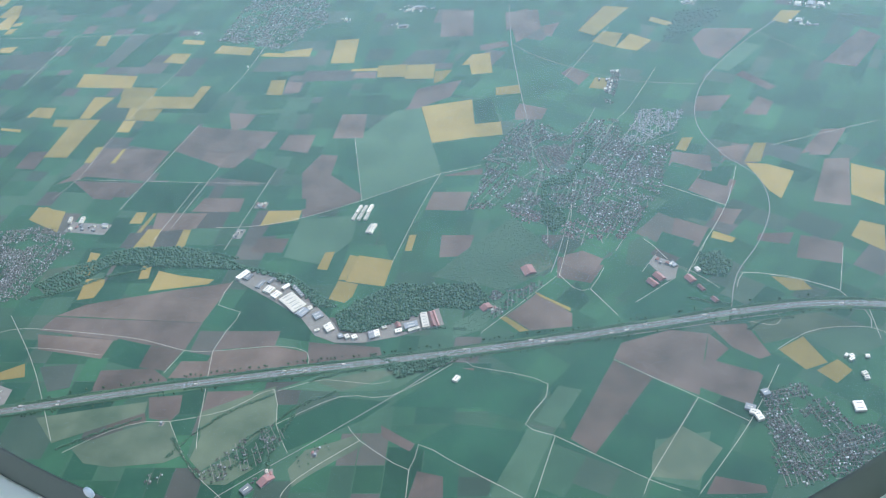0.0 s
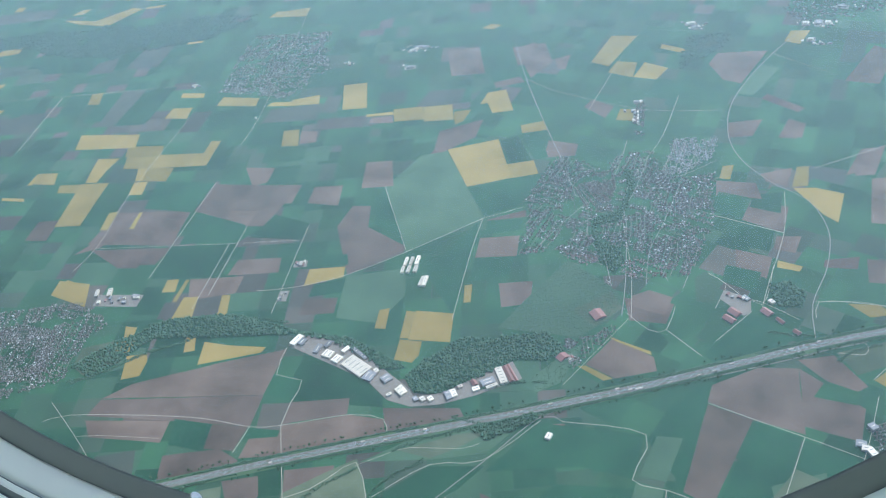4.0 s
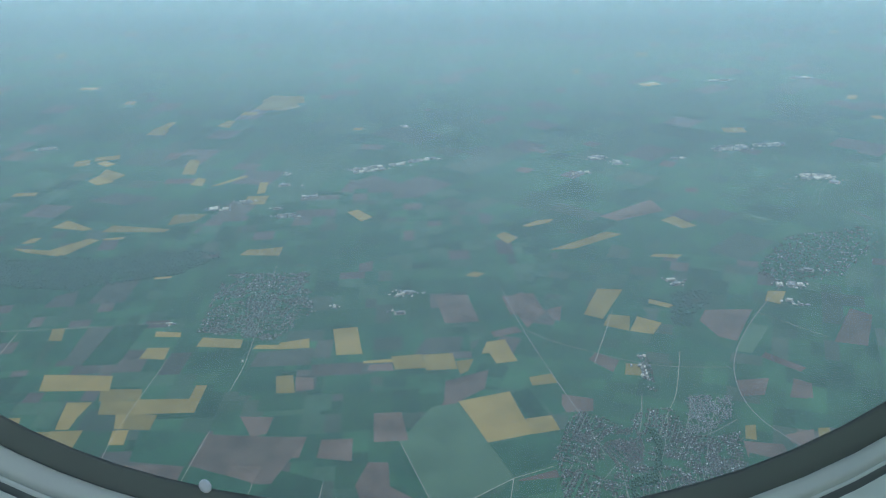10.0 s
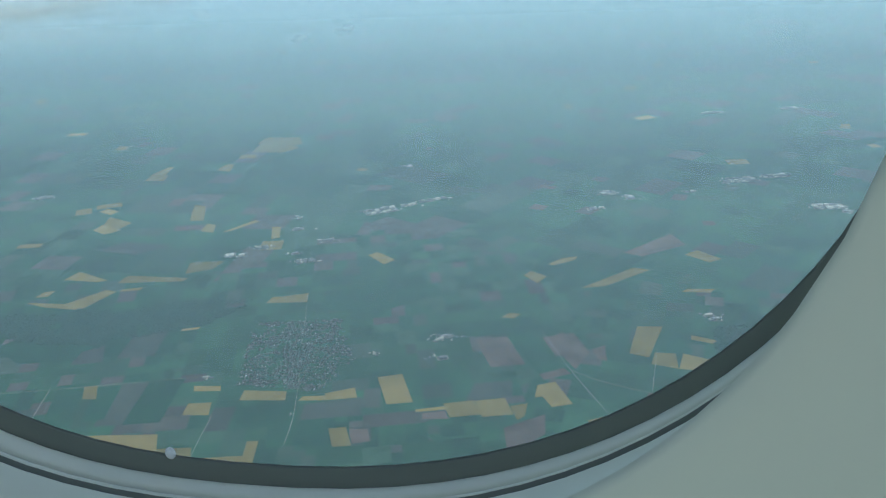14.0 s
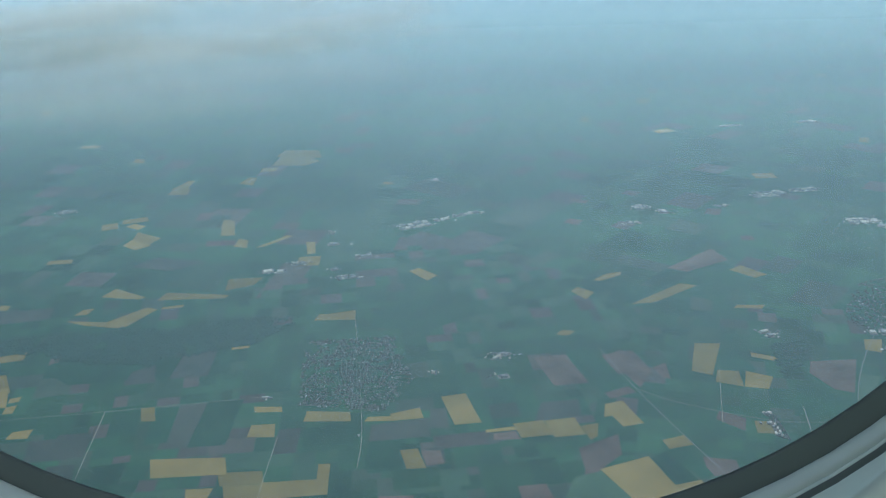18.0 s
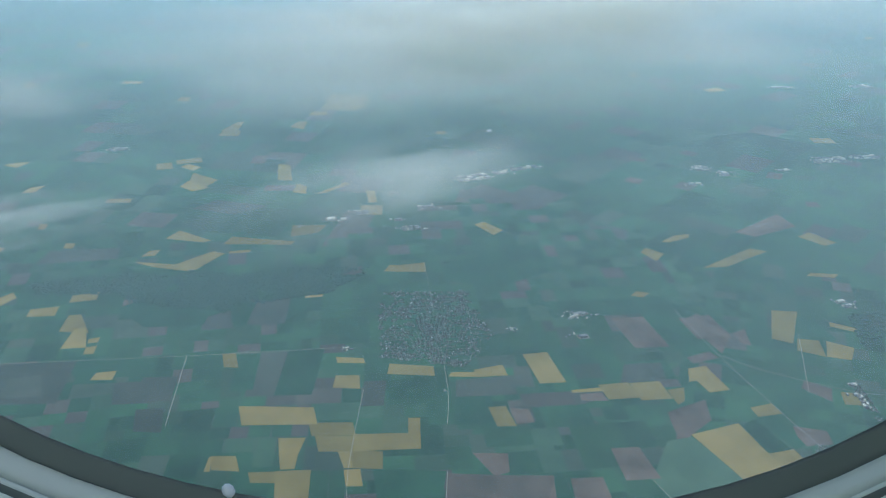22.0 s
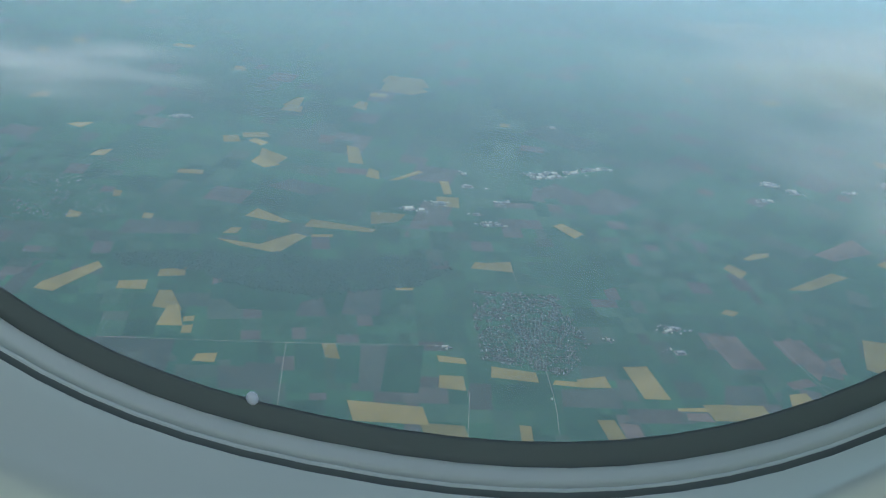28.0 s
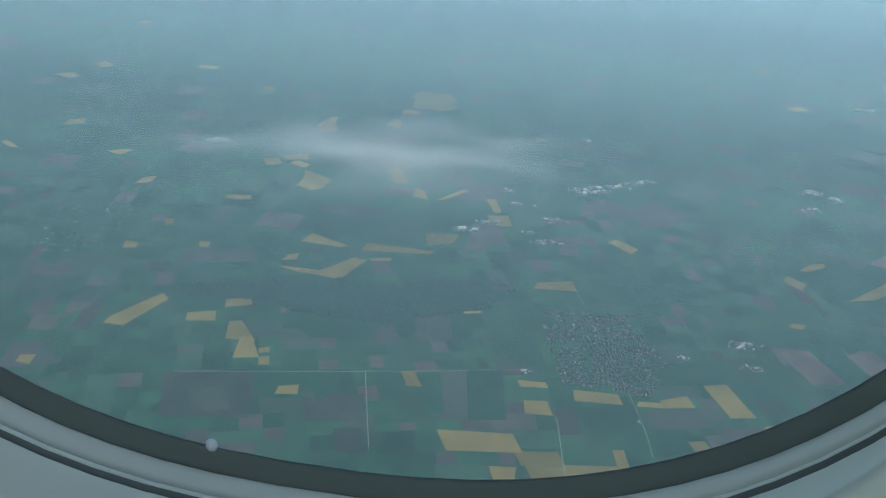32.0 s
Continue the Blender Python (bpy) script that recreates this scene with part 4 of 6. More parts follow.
lane(0.15, (23.7, 283.8), (28.7, 267.9))
lane(0.15, (-93.2, 274.5), (-83.6, 266.2), (-77.0, 267.3), (-75.2, 281.4))
lane(0.15, (-62.7, 255.1), (-77.0, 267.3))
lane(0.15, (-581.6, 406.1), (-479.6, 427.6), (-392.5, 448.3))
lane(0.15, (-479.6, 427.6), (-464.4, 360.9))
lane(0.3, (-59.1, 244.5), (-36.6, 256.1), (-23.2, 263.5), (-17.3, 266.7), (-6.8, 271.7), (-3.9, 273.8), (8.2, 278.6), (22.6, 282.1), (25.4, 273.1), material=LANE, label="grey country road between fields")
lane(0.15, (-6.8, 271.7), (-5.3, 269.0), (-6.8, 265.4), (-10.7, 264.9), (-15.4, 264.8))
lane(0.15, (-4.6, 252.8), (4.0, 264.3), (14.2, 270.3), (24.6, 272.9), (30.0, 271.7))
lane(0.15, (-23.0, 282.8), (-22.2, 291.9), (-11.6, 293.7), (2.2, 293.1), (11.9, 291.4), (16.1, 287.7))
lane(0.15, (-60.0, 282.4), (-58.4, 289.4), (-57.0, 298.0), (-64.3, 303.7))
lane(0.15, (-57.0, 298.0), (-42.9, 287.3), (-39.3, 312.2))
lane(0.15, (-46.4, 282.8), (-58.2, 264.2))
lane(0.15, (-341.5, 473.1), (-327.9, 413.3), (-324.0, 381.3))
lane(0.15, (-353.9, 263.6), (-353.5, 285.0), (-363.8, 329.6), (-368.4, 365.2), (-372.4, 406.4))
lane(0.11, (-364.4, 568.4), (-355.1, 530.7), (-347.3, 495.8))
lane(0.11, (-324.9, 636.6), (-303.9, 623.0), (-279.1, 621.3))
lane(0.11, (-173.7, 180.8), (-165.5, 187.3), (-157.2, 192.5), (-139.7, 195.3), (-133.5, 198.9))
lane(0.11, (-288.1, 172.2), (-277.7, 175.0), (-252.6, 178.3))

STREET_POINTS = []


def street(*points):
    line = smooth(list(points), 1.2)
    STREET_POINTS.extend(line)
    return lane(0.28, *points, material=LANE, label="pale grey village street between houses")


street((-133.2, 363.3), (-122.5, 348.1), (-116.7, 319.8), (-108.3, 311.8))
street((-99.6, 394.7), (-101.9, 363.4), (-104.7, 343.8), (-102.2, 334.2), (-96.7, 294.4), (-95.0, 272.9))
street((-81.6, 373.8), (-86.2, 336.5), (-89.6, 315.5), (-88.1, 293.1))
street((-152.7, 345.4), (-129.3, 353.3), (-121.7, 347.0))
street((-88.1, 327.1), (-73.8, 313.5))
street((-69.6, 320.8), (-73.3, 293.0))
street((-87.6, 406.7), (-92.7, 372.1))
street((-83.0, 407.3), (-86.7, 374.4))
street((-76.1, 407.5), (-80.9, 375.3))
street((-70.0, 408.3), (-77.5, 382.3))
street((-92.7, 372.1), (-82.4, 375.0), (-67.4, 390.1))
street((-145.0, 385.1), (-133.2, 363.3))
street((-121.7, 347.0), (-113.4, 373.5), (-112.3, 404.5))
street((-139.5, 307.4), (-130.9, 329.7), (-122.5, 348.1))
street((-108.5, 311.4), (-101.8, 290.2))
street((-89.6, 315.5), (-79.8, 296.7))

# ---- buildings ----
SHEDS = []
HALLS = {"white": (SHED, SHED, "white industrial hall with a sheet-metal roof", 0.9), "grey": (RENDERED, GREY_ROOF, "grey flat-roofed workshop hall", 0.8),
         "red": (RENDERED, BARN_ROOF, "farm barn with a red clay roof", 0.6)}


def hall(kind, cx, cy, w, l, degrees):
    """A hall: walls, a roof with parapet or ridge, rooflights and a loading door."""
    dice = random.Random(cx * 17 + cy)
    if cy > 440:
        kind = "grey" if kind == "white" and dice.random() < 0.4 else kind
        w, l = w * dice.uniform(0.55, 0.95), l * dice.uniform(0.4, 0.75)
        SHEDS.append((cx, cy, w, l, degrees))
    wall, roof, label, h = HALLS[kind]
    h *= 0.85 + 0.3 * random.Random(cx * 31 + cy).random()
    w, l = max(w, 0.8), max(l, 0.8)
    bm = bmesh.new()
    box(bm, 0, 0, -0.05, w, l, h + 0.05)
    thing = tagged(link("barn" if kind == "red" else "hall", bm, wall), label, "building", "halls and barns")
    thing.matrix_world = pose(cx, cy, 0, 0, 0, degrees)
    bm = bmesh.new()
    if kind == "red":
        gable(bm, 0, 0, h, w, l, 0.35 * min(w, 2.5))
    else:
        box(bm, 0, 0, h, w + 0.1, l + 0.1, 0.1)
        box(bm, 0, 0, h + 0.1, w * 0.9, l * 0.92, 0.04)
    part("roof", bm, roof, thing)
    if kind != "red":
        n = max(1, min(5, int(l / 1.6)))
        for k in range(n):
            bm = bmesh.new()
            box(bm, 0, (k + 0.5) / n * l - l / 2, h + 0.14, w * 0.55, 0.22, 0.08)
            part("rooflight", bm, GREY_ROOF if kind == "white" else SHED, thing)
    bm = bmesh.new()
    box(bm, 0, -l / 2 - 0.02, 0, min(0.5, w * 0.4), 0.05, h * 0.6)
    part("loading_door", bm, STEEL, thing)
    return thing


hall("white", -222.0, 236.9, 6.1, 2.7, 73)
hall("grey", -219.2, 236.5, 3.7, 2.9, 77)
hall("grey", -211.1, 233.7, 5.0, 2.2, 86)
hall("white", -205.5, 231.5, 3.8, 4.1, -102)
hall("white", -199.1, 235.1, 3.5, 1.9, 65)
hall("white", -200.7, 229.4, 3.8, 3.5, 71)
hall("white", -191.4, 227.1, 6.5, 11.6, -118)
hall("grey", -184.2, 222.8, 4.7, 4.0, 74)
hall("white", -182.5, 226.0, 1.6, 2.3, -131)
hall("grey", -177.1, 222.8, 3.7, 3.9, -128)
hall("white", -169.5, 217.1, 2.1, 4.4, -126)
hall("white", -168.7, 218.6, 1.1, 4.6, -130)
hall("white", -173.2, 215.0, 2.0, 1.1, 42)
hall("white", -159.7, 215.0, 1.7, 2.3, -134)
hall("white", -156.8, 215.7, 1.9, 2.2, -132)
hall("grey", -150.8, 218.7, 2.3, 4.3, -144)
hall("white", -149.1, 220.0, 2.1, 3.7, -145)
hall("white", -147.6, 223.8, 1.7, 1.3, 41)
hall("red", -143.0, 226.6, 2.0, 2.9, -140)
hall("white", -141.4, 223.6, 2.7, 2.0, 34)
hall("grey", -138.0, 228.0, 5.3, 3.2, 36)
hall("white", -135.9, 226.1, 4.5, 1.4, 39)
hall("white", -133.9, 232.1, 2.7, 8.5, -149)
hall("red", -131.4, 233.3, 1.8, 8.5, -145)
hall("red", -130.0, 234.2, 1.0, 9.3, -144)
hall("grey", -192.8, 234.0, 1.5, 8.9, -123)
hall("grey", -207.7, 237.0, 3.8, 2.1, 71)
hall("grey", -162.5, 214.7, 1.7, 2.4, -134)
hall("white", -193.5, 293.0, 5.4, 1.2, 94)
hall("white", -191.1, 293.6, 5.3, 1.2, 93)
hall("white", -188.5, 294.5, 5.8, 1.5, 95)
hall("white", -193.2, 287.3, 4.3, 1.2, 96)
hall("white", -190.6, 287.9, 4.4, 1.4, 94)
hall("white", -187.6, 288.7, 4.3, 1.5, 95)
hall("white", -182.3, 281.0, 6.2, 1.2, 91)
hall("white", -180.6, 281.2, 6.5, 1.5, 94)
hall("red", -52.7, 280.9, 3.2, 4.8, -128)
hall("red", -54.4, 276.7, 2.8, 4.7, -125)
hall("grey", -49.0, 289.9, 2.1, 3.3, -132)
hall("red", -40.9, 282.9, 3.1, 4.2, -131)
hall("red", -35.9, 278.7, 1.6, 3.6, -133)
hall("red", -29.8, 273.2, 2.0, 2.7, -129)
hall("white", -39.3, 289.2, 1.7, 2.3, -137)
hall("white", 18.0, 255.7, 1.6, 0.9, 68)
hall("white", 19.9, 254.4, 1.9, 1.1, 51)
hall("white", 24.8, 257.3, 1.4, 1.4, -162)
hall("white", 24.3, 248.7, 1.8, 1.3, 42)
hall("white", 25.2, 246.8, 1.5, 1.5, -159)
hall("white", 23.6, 232.8, 3.4, 4.2, -159)
hall("red", -104.2, 271.5, 5.0, 5.5, -140)
hall("white", -110.1, 206.4, 2.7, 1.9, 77)
hall("red", -154.7, 145.2, 5.6, 3.0, 64)
hall("grey", -159.0, 139.7, 3.6, 3.0, 67)
hall("white", -6.3, 219.2, 2.2, 3.5, -144)
hall("grey", -5.7, 230.5, 2.5, 2.7, -141)
hall("white", 19.7, 256.1, 1.6, 1.3, 38)
hall("grey", -113.0, 443.3, 2.0, 2.6, -159)
hall("white", -94.1, 542.6, 6.1, 5.7, -158)
hall("white", -91.4, 537.7, 4.0, 5.2, -158)
hall("white", -28.2, 544.1, 4.9, 7.2, -178)
hall("white", -21.1, 544.8, 5.1, 7.4, -181)
hall("white", -16.0, 545.1, 4.0, 7.2, -180)
hall("grey", -44.1, 817.5, 5.4, 3.1, 17)
hall("grey", -45.6, 822.3, 3.9, 4.4, 17)
hall("white", -39.5, 820.1, 3.6, 3.0, 17)
hall("white", -40.9, 824.5, 4.6, 4.4, 17)
hall("white", -34.6, 820.3, 4.5, 3.4, 17)
hall("white", -36.5, 824.4, 4.7, 4.8, 17)
hall("white", -29.6, 821.5, 3.7, 3.7, 17)
hall("white", -31.6, 826.0, 4.2, 4.1, 17)
hall("grey", -25.3, 824.6, 4.2, 4.0, 17)
hall("white", -26.3, 827.6, 3.5, 4.8, 17)
hall("grey", -20.9, 826.1, 5.4, 3.8, 17)
hall("white", -21.8, 829.2, 5.0, 4.3, 17)
hall("white", -7.8, 834.0, 3.4, 3.2, 16)
hall("grey", -9.3, 838.2, 3.9, 4.2, 16)
hall("grey", -4.2, 834.5, 5.2, 4.3, 16)
hall("grey", -4.6, 839.2, 4.0, 4.9, 16)
hall("white", 0.9, 834.6, 3.3, 3.9, 16)
hall("white", 0.0, 840.4, 5.0, 3.3, 16)
hall("grey", 5.4, 835.9, 3.9, 3.3, 16)
hall("white", 3.9, 841.7, 4.3, 5.0, 16)
hall("grey", 10.2, 838.8, 5.0, 4.5, 16)
hall("white", 8.1, 843.9, 5.1, 3.3, 16)
hall("grey", 17.1, 748.7, 4.0, 6.0, 10)
hall("white", 22.3, 748.5, 3.7, 4.6, 10)
hall("white", 27.3, 750.6, 5.2, 6.3, 10)
hall("grey", 32.7, 751.8, 5.5, 4.7, 10)
hall("white", 36.8, 752.1, 4.5, 6.7, 10)
hall("grey", -33.1, 1082.4, 4.8, 3.6, 15)
hall("white", -34.4, 1085.2, 3.8, 3.4, 15)
hall("grey", -28.7, 1082.5, 4.4, 2.6, 15)
hall("white", -29.5, 1087.2, 4.4, 3.2, 15)
hall("grey", -24.6, 1084.0, 4.4, 3.5, 15)
hall("white", -25.1, 1087.8, 3.6, 3.9, 15)
hall("grey", -19.8, 1085.0, 4.2, 2.5, 15)
hall("grey", -21.3, 1089.1, 3.5, 3.4, 15)
hall("white", -15.5, 1086.6, 3.7, 3.1, 15)
hall("grey", -16.3, 1090.2, 4.9, 2.6, 15)
hall("white", 59.7, 1098.0, 3.5, 4.3, 19)
hall("grey", 58.2, 1102.5, 5.1, 4.3, 19)
hall("grey", 63.5, 1100.5, 5.3, 2.8, 19)
hall("grey", 62.9, 1104.0, 4.9, 3.7, 19)
hall("white", 69.0, 1101.8, 4.9, 4.1, 19)
hall("white", 67.8, 1106.0, 5.3, 3.2, 19)
hall("white", 73.6, 1102.7, 5.1, 3.3, 19)
hall("white", 71.4, 1107.8, 4.0, 3.7, 19)
hall("white", -149.4, 792.0, 2.9, 4.1, -172)
hall("grey", -153.8, 791.4, 2.3, 5.4, -172)
hall("grey", -148.1, 786.3, 3.7, 3.9, -172)
hall("grey", -152.9, 785.8, 3.5, 5.6, -172)
hall("white", -131.7, 775.6, 7.0, 6.1, 17)
hall("white", -255.7, 478.1, 5.2, 4.2, 20)
hall("grey", -345.5, 877.7, 4.2, 8.6, -161)
hall("white", -417.2, 724.2, 2.0, 4.7, -152)
hall("grey", -415.1, 719.7, 2.6, 3.4, -152)
hall("grey", -356.7, 732.1, 4.5, 6.2, 29)
hall("white", -360.2, 739.9, 4.7, 4.9, 29)
hall("white", -352.3, 734.7, 4.7, 6.3, 29)
hall("white", -356.6, 741.6, 4.5, 5.7, 29)
hall("grey", -348.2, 737.5, 3.8, 5.2, 29)
hall("white", -351.3, 742.6, 3.4, 6.4, 29)
hall("white", -343.5, 738.1, 4.1, 5.8, 29)
hall("grey", -347.8, 746.1, 3.5, 6.1, 29)
hall("white", -340.6, 742.3, 3.9, 5.8, 29)
hall("grey", -344.1, 749.5, 3.8, 4.8, 29)
hall("grey", -335.5, 743.2, 5.1, 6.2, 29)
hall("white", -339.6, 750.2, 4.8, 7.1, 29)
hall("white", -313.2, 764.8, 5.8, 3.7, 30)
hall("grey", -315.1, 768.4, 5.9, 3.0, 30)
hall("grey", -307.1, 767.5, 5.5, 3.3, 30)
hall("white", -309.5, 771.1, 4.9, 3.2, 30)
hall("white", -301.4, 772.2, 5.9, 2.9, 29)
hall("white", -302.2, 775.3, 4.8, 3.4, 29)
hall("white", -295.3, 775.6, 4.6, 3.5, 29)
hall("white", -297.3, 778.0, 4.6, 3.4, 29)
hall("white", -329.3, 755.4, 4.8, 4.8, 36)
hall("white", -323.0, 758.3, 7.4, 5.8, 36)
hall("grey", -379.0, 668.8, 5.4, 5.6, 28)
hall("white", -374.7, 671.2, 4.5, 6.0, 28)
hall("white", -408.8, 694.7, 8.8, 5.8, 23)
hall("white", -426.8, 649.6, 5.0, 3.5, 24)
hall("white", -429.0, 652.7, 3.8, 3.8, 24)
hall("white", -422.7, 651.9, 4.9, 3.4, 24)
hall("grey", -424.6, 655.3, 5.3, 2.9, 24)
hall("white", -446.8, 635.9, 8.0, 6.1, 22)
hall("white", -436.9, 635.5, 5.4, 6.7, -168)
hall("grey", -386.6, 621.8, 4.3, 3.1, 29)
hall("grey", -388.3, 624.5, 4.1, 2.3, 29)
hall("grey", -382.4, 623.7, 3.4, 3.4, 29)
hall("grey", -384.0, 627.0, 4.5, 2.7, 29)
hall("grey", -377.6, 625.5, 4.9, 2.8, 29)
hall("grey", -379.4, 629.4, 4.1, 2.6, 29)
hall("white", -395.3, 641.1, 7.1, 4.5, 27)
hall("white", -150.9, 793.8, 3.5, 4.3, -180)
hall("white", -154.7, 793.8, 2.7, 4.3, -180)
hall("grey", -149.9, 788.2, 2.3, 5.5, -180)
hall("white", -154.9, 787.8, 2.7, 4.8, -180)
hall("white", -132.2, 779.3, 5.7, 6.7, -184)
hall("grey", -690.7, 772.8, 3.7, 2.8, 29)
hall("grey", -693.2, 776.4, 4.0, 2.9, 29)
hall("grey", -686.3, 776.1, 5.2, 4.0, 29)
hall("grey", -688.2, 780.0, 4.8, 2.9, 29)
hall("grey", -681.9, 777.8, 4.3, 3.6, 29)
hall("grey", -683.7, 781.1, 5.3, 2.6, 29)
hall("white", -391.8, 446.6, 2.6, 2.3, 12)
hall("white", -258.7, 506.4, 6.7, 3.7, 24)
hall("white", -329.0, 410.4, 0.9, 0.9, 24)
hall("white", -330.5, 250.5, 1.5, 4.6, -154)
hall("white", -324.4, 251.9, 1.9, 5.2, -157)
hall("grey", -310.4, 251.9, 3.4, 1.8, 0)
hall("red", -113.2, 245.7, 4.5, 3.0, 53)
hall("grey", -9.6, 222.5, 3.3, 2.6, -4)
hall("white", -8.1, 220.7, 2.7, 2.2, -5)
hall("white", -25.4, 522.0, 3.7, 4.5, -185)
hall("white", -19.7, 517.4, 4.3, 3.1, -31)
hall("white", -154.5, 787.4, 5.1, 2.9, -15)
hall("white", -153.5, 791.2, 5.9, 3.4, -15)
hall("white", -148.9, 785.6, 5.6, 2.3, -15)
hall("grey", -147.4, 789.5, 5.0, 2.4, -15)
hall("white", -133.3, 779.9, 8.4, 6.7, -14)
hall("grey", -163.2, 746.7, 5.4, 5.2, 18)
hall("white", -157.5, 749.6, 5.4, 3.9, 18)
hall("white", -82.6, 792.1, 4.1, 4.6, 3)
hall("white", -77.8, 793.5, 3.7, 5.9, 3)
hall("white", -40.5, 824.4, 3.5, 4.7, 14)
hall("grey", -42.4, 830.5, 3.7, 4.0, 14)
hall("white", -36.0, 824.8, 3.8, 4.5, 14)
hall("white", -36.5, 831.0, 4.7, 3.5, 14)
hall("white", -31.4, 826.8, 4.7, 5.1, 14)
hall("white", -32.5, 831.8, 3.9, 5.6, 14)
hall("white", -25.4, 827.7, 4.6, 4.2, 14)
hall("white", -27.1, 833.5, 4.5, 4.4, 14)
hall("white", -20.9, 829.4, 4.4, 5.5, 14)
hall("white", -22.8, 835.5, 4.4, 3.6, 14)
hall("white", 17.0, 752.6, 4.2, 3.8, -1)
hall("white", 17.0, 757.2, 5.2, 3.0, -1)
hall("white", 22.0, 752.0, 3.9, 2.8, -1)
hall("white", 21.4, 757.3, 5.5, 3.4, -1)
hall("white", 27.2, 751.8, 4.0, 3.4, -1)
hall("white", 26.7, 757.2, 4.1, 3.5, -1)
hall("white", 32.3, 752.5, 4.9, 4.2, -1)
hall("grey", 31.5, 757.3, 3.8, 3.4, -1)
hall("white", 37.0, 752.1, 3.7, 2.7, -1)
hall("white", 36.9, 756.6, 4.7, 2.8, -1)
hall("grey", 39.2, 740.9, 8.0, 7.0, -15)
hall("white", -7.9, 567.9, 7.0, 4.2, -13)
hall("white", -261.0, 501.9, 6.5, 3.6, 44)
hall("grey", -255.1, 506.3, 6.2, 2.9, 47)
hall("white", -297.9, 481.1, 2.8, 3.4, -171)
hall("grey", -117.8, 433.5, 0.9, 1.8, -171)
hall("grey", -113.8, 433.8, 1.2, 2.4, -173)
hall("white", -112.0, 423.7, 1.1, 2.0, -174)


def farmstead(cx, cy, degrees, w, l, *buildings):
    """A farmyard with its buildings: (kind, across, along, width, length) each."""
    bm = bmesh.new()
    box(bm, cx, cy, -0.1, w, l, 0.205, radians(degrees))
    tagged(link("pavement", bm, YARD), "pale trodden farmyard between sheds", "pavement", "", "structure")
    c, s = math.cos(radians(degrees)), math.sin(radians(degrees))
    for kind, u, v, bw, bl in buildings:
        hall(kind, cx + c * u - s * v, cy + s * u + c * v, bw, bl, degrees)


farmstead(-242.4, 285.0, 12, 6.2, 4.6, ("white", 0.3, 0.2, 1.0, 1.9), ("white", 1.9, 0.9, 0.8, 1.7), ("grey", -1.2, -0.4, 0.9, 1.2), ("red", -2.1, 0.8, 0.9, 1.5), ("grey", 0.4, -1.5, 1.6, 0.8), ("red", 1.6, -1.2, 0.8, 1.0))
farmstead(-240.8, 262.6, 10, 4.4, 7.0, ("white", -1.2, -2.3, 0.9, 1.2), ("white", -0.3, 0.6, 0.8, 0.8), ("grey", -0.4, -1.9, 1.0, 1.4), ("grey", 1.2, 1.6, 0.8, 0.9))
farmstead(-317.5, 247.8, 8, 22.0, 8.0, ("grey", -4.0, 1.2, 1.2, 2.2), ("grey", -2.0, -1.5, 1.5, 1.2), ("white", 8.6, 1.6, 3.0, 1.0), ("white", -8.4, -2.0, 1.3, 1.6), ("grey", 4.0, -1.6, 2.0, 1.1), ("grey", 0.6, 0.8, 1.1, 1.8), ("red", -6.0, -0.2, 1.0, 1.4), ("white", 2.8, 1.4, 0.9, 0.9))
farmstead(-111.0, 428.5, 8, 3.0, 15.0, ("white", -1.0, 5.6, 1.0, 1.2), ("white", 0.8, 4.0, 0.9, 1.6), ("grey", -0.8, 2.0, 1.2, 1.0), ("white", 0.9, 0.2, 0.8, 1.0), ("grey", -0.9, -1.8, 1.1, 1.3), ("white", 0.7, -3.4, 0.9, 1.7), ("grey", -0.7, -5.6, 1.0, 1.1), ("white", 0.9, -6.6, 1.1, 1.0))
farmstead(-53.5, 290.2, -22, 9.5, 4.0, ("red", -2.6, 0.3, 1.2, 1.6), ("grey", -0.4, -0.5, 1.0, 1.1), ("white", 3.6, 0.8, 0.7, 0.9), ("red", 2.0, 0.6, 1.8, 0.9))
farmstead(-154.9, 147.5, 35, 3.0, 5.0, ("white", -0.5, 1.4, 0.8, 1.6), ("red", 0.7, 0.2, 0.9, 1.2), ("grey", -0.6, -1.0, 1.0, 1.3))
farmstead(-110.3, 245.9, 40, 3.2, 4.0, ("red", -0.6, 1.0, 0.9, 1.3), ("red", 0.8, -0.2, 0.8, 1.1), ("white", -0.7, -1.2, 0.7, 0.9))
farmstead(-144.4, 160.0, 30, 2.2, 2.6, ("red", -0.3, 0.5, 0.8, 1.0), ("grey", 0.5, -0.6, 0.7, 0.8))
farmstead(-205.6, 155.3, 10, 1.8, 1.8, ("grey", 0.0, 0.2, 0.8, 0.9),)


def inside(p, ring):
    hit = False
    for (ax, ay), (bx, by) in zip(ring, ring[1:] + ring[:1]):
        if (ay > p[1]) != (by > p[1]) and p[0] < (bx - ax) * (p[1] - ay) / (by - ay) + ax:
            hit = not hit
    return hit


def rim(p, ring):
    """The distance from a place to the nearest edge of a ring."""
    best = 1e9
    for (ax, ay), (bx, by) in zip(ring, ring[1:] + ring[:1]):
        dx, dy = bx - ax, by - ay
        f = max(0.0, min(1.0, ((p[0] - ax) * dx + (p[1] - ay) * dy) / (dx * dx + dy * dy + 1e-9)))
        best = min(best, math.hypot(p[0] - ax - f * dx, p[1] - ay - f * dy))
    return best


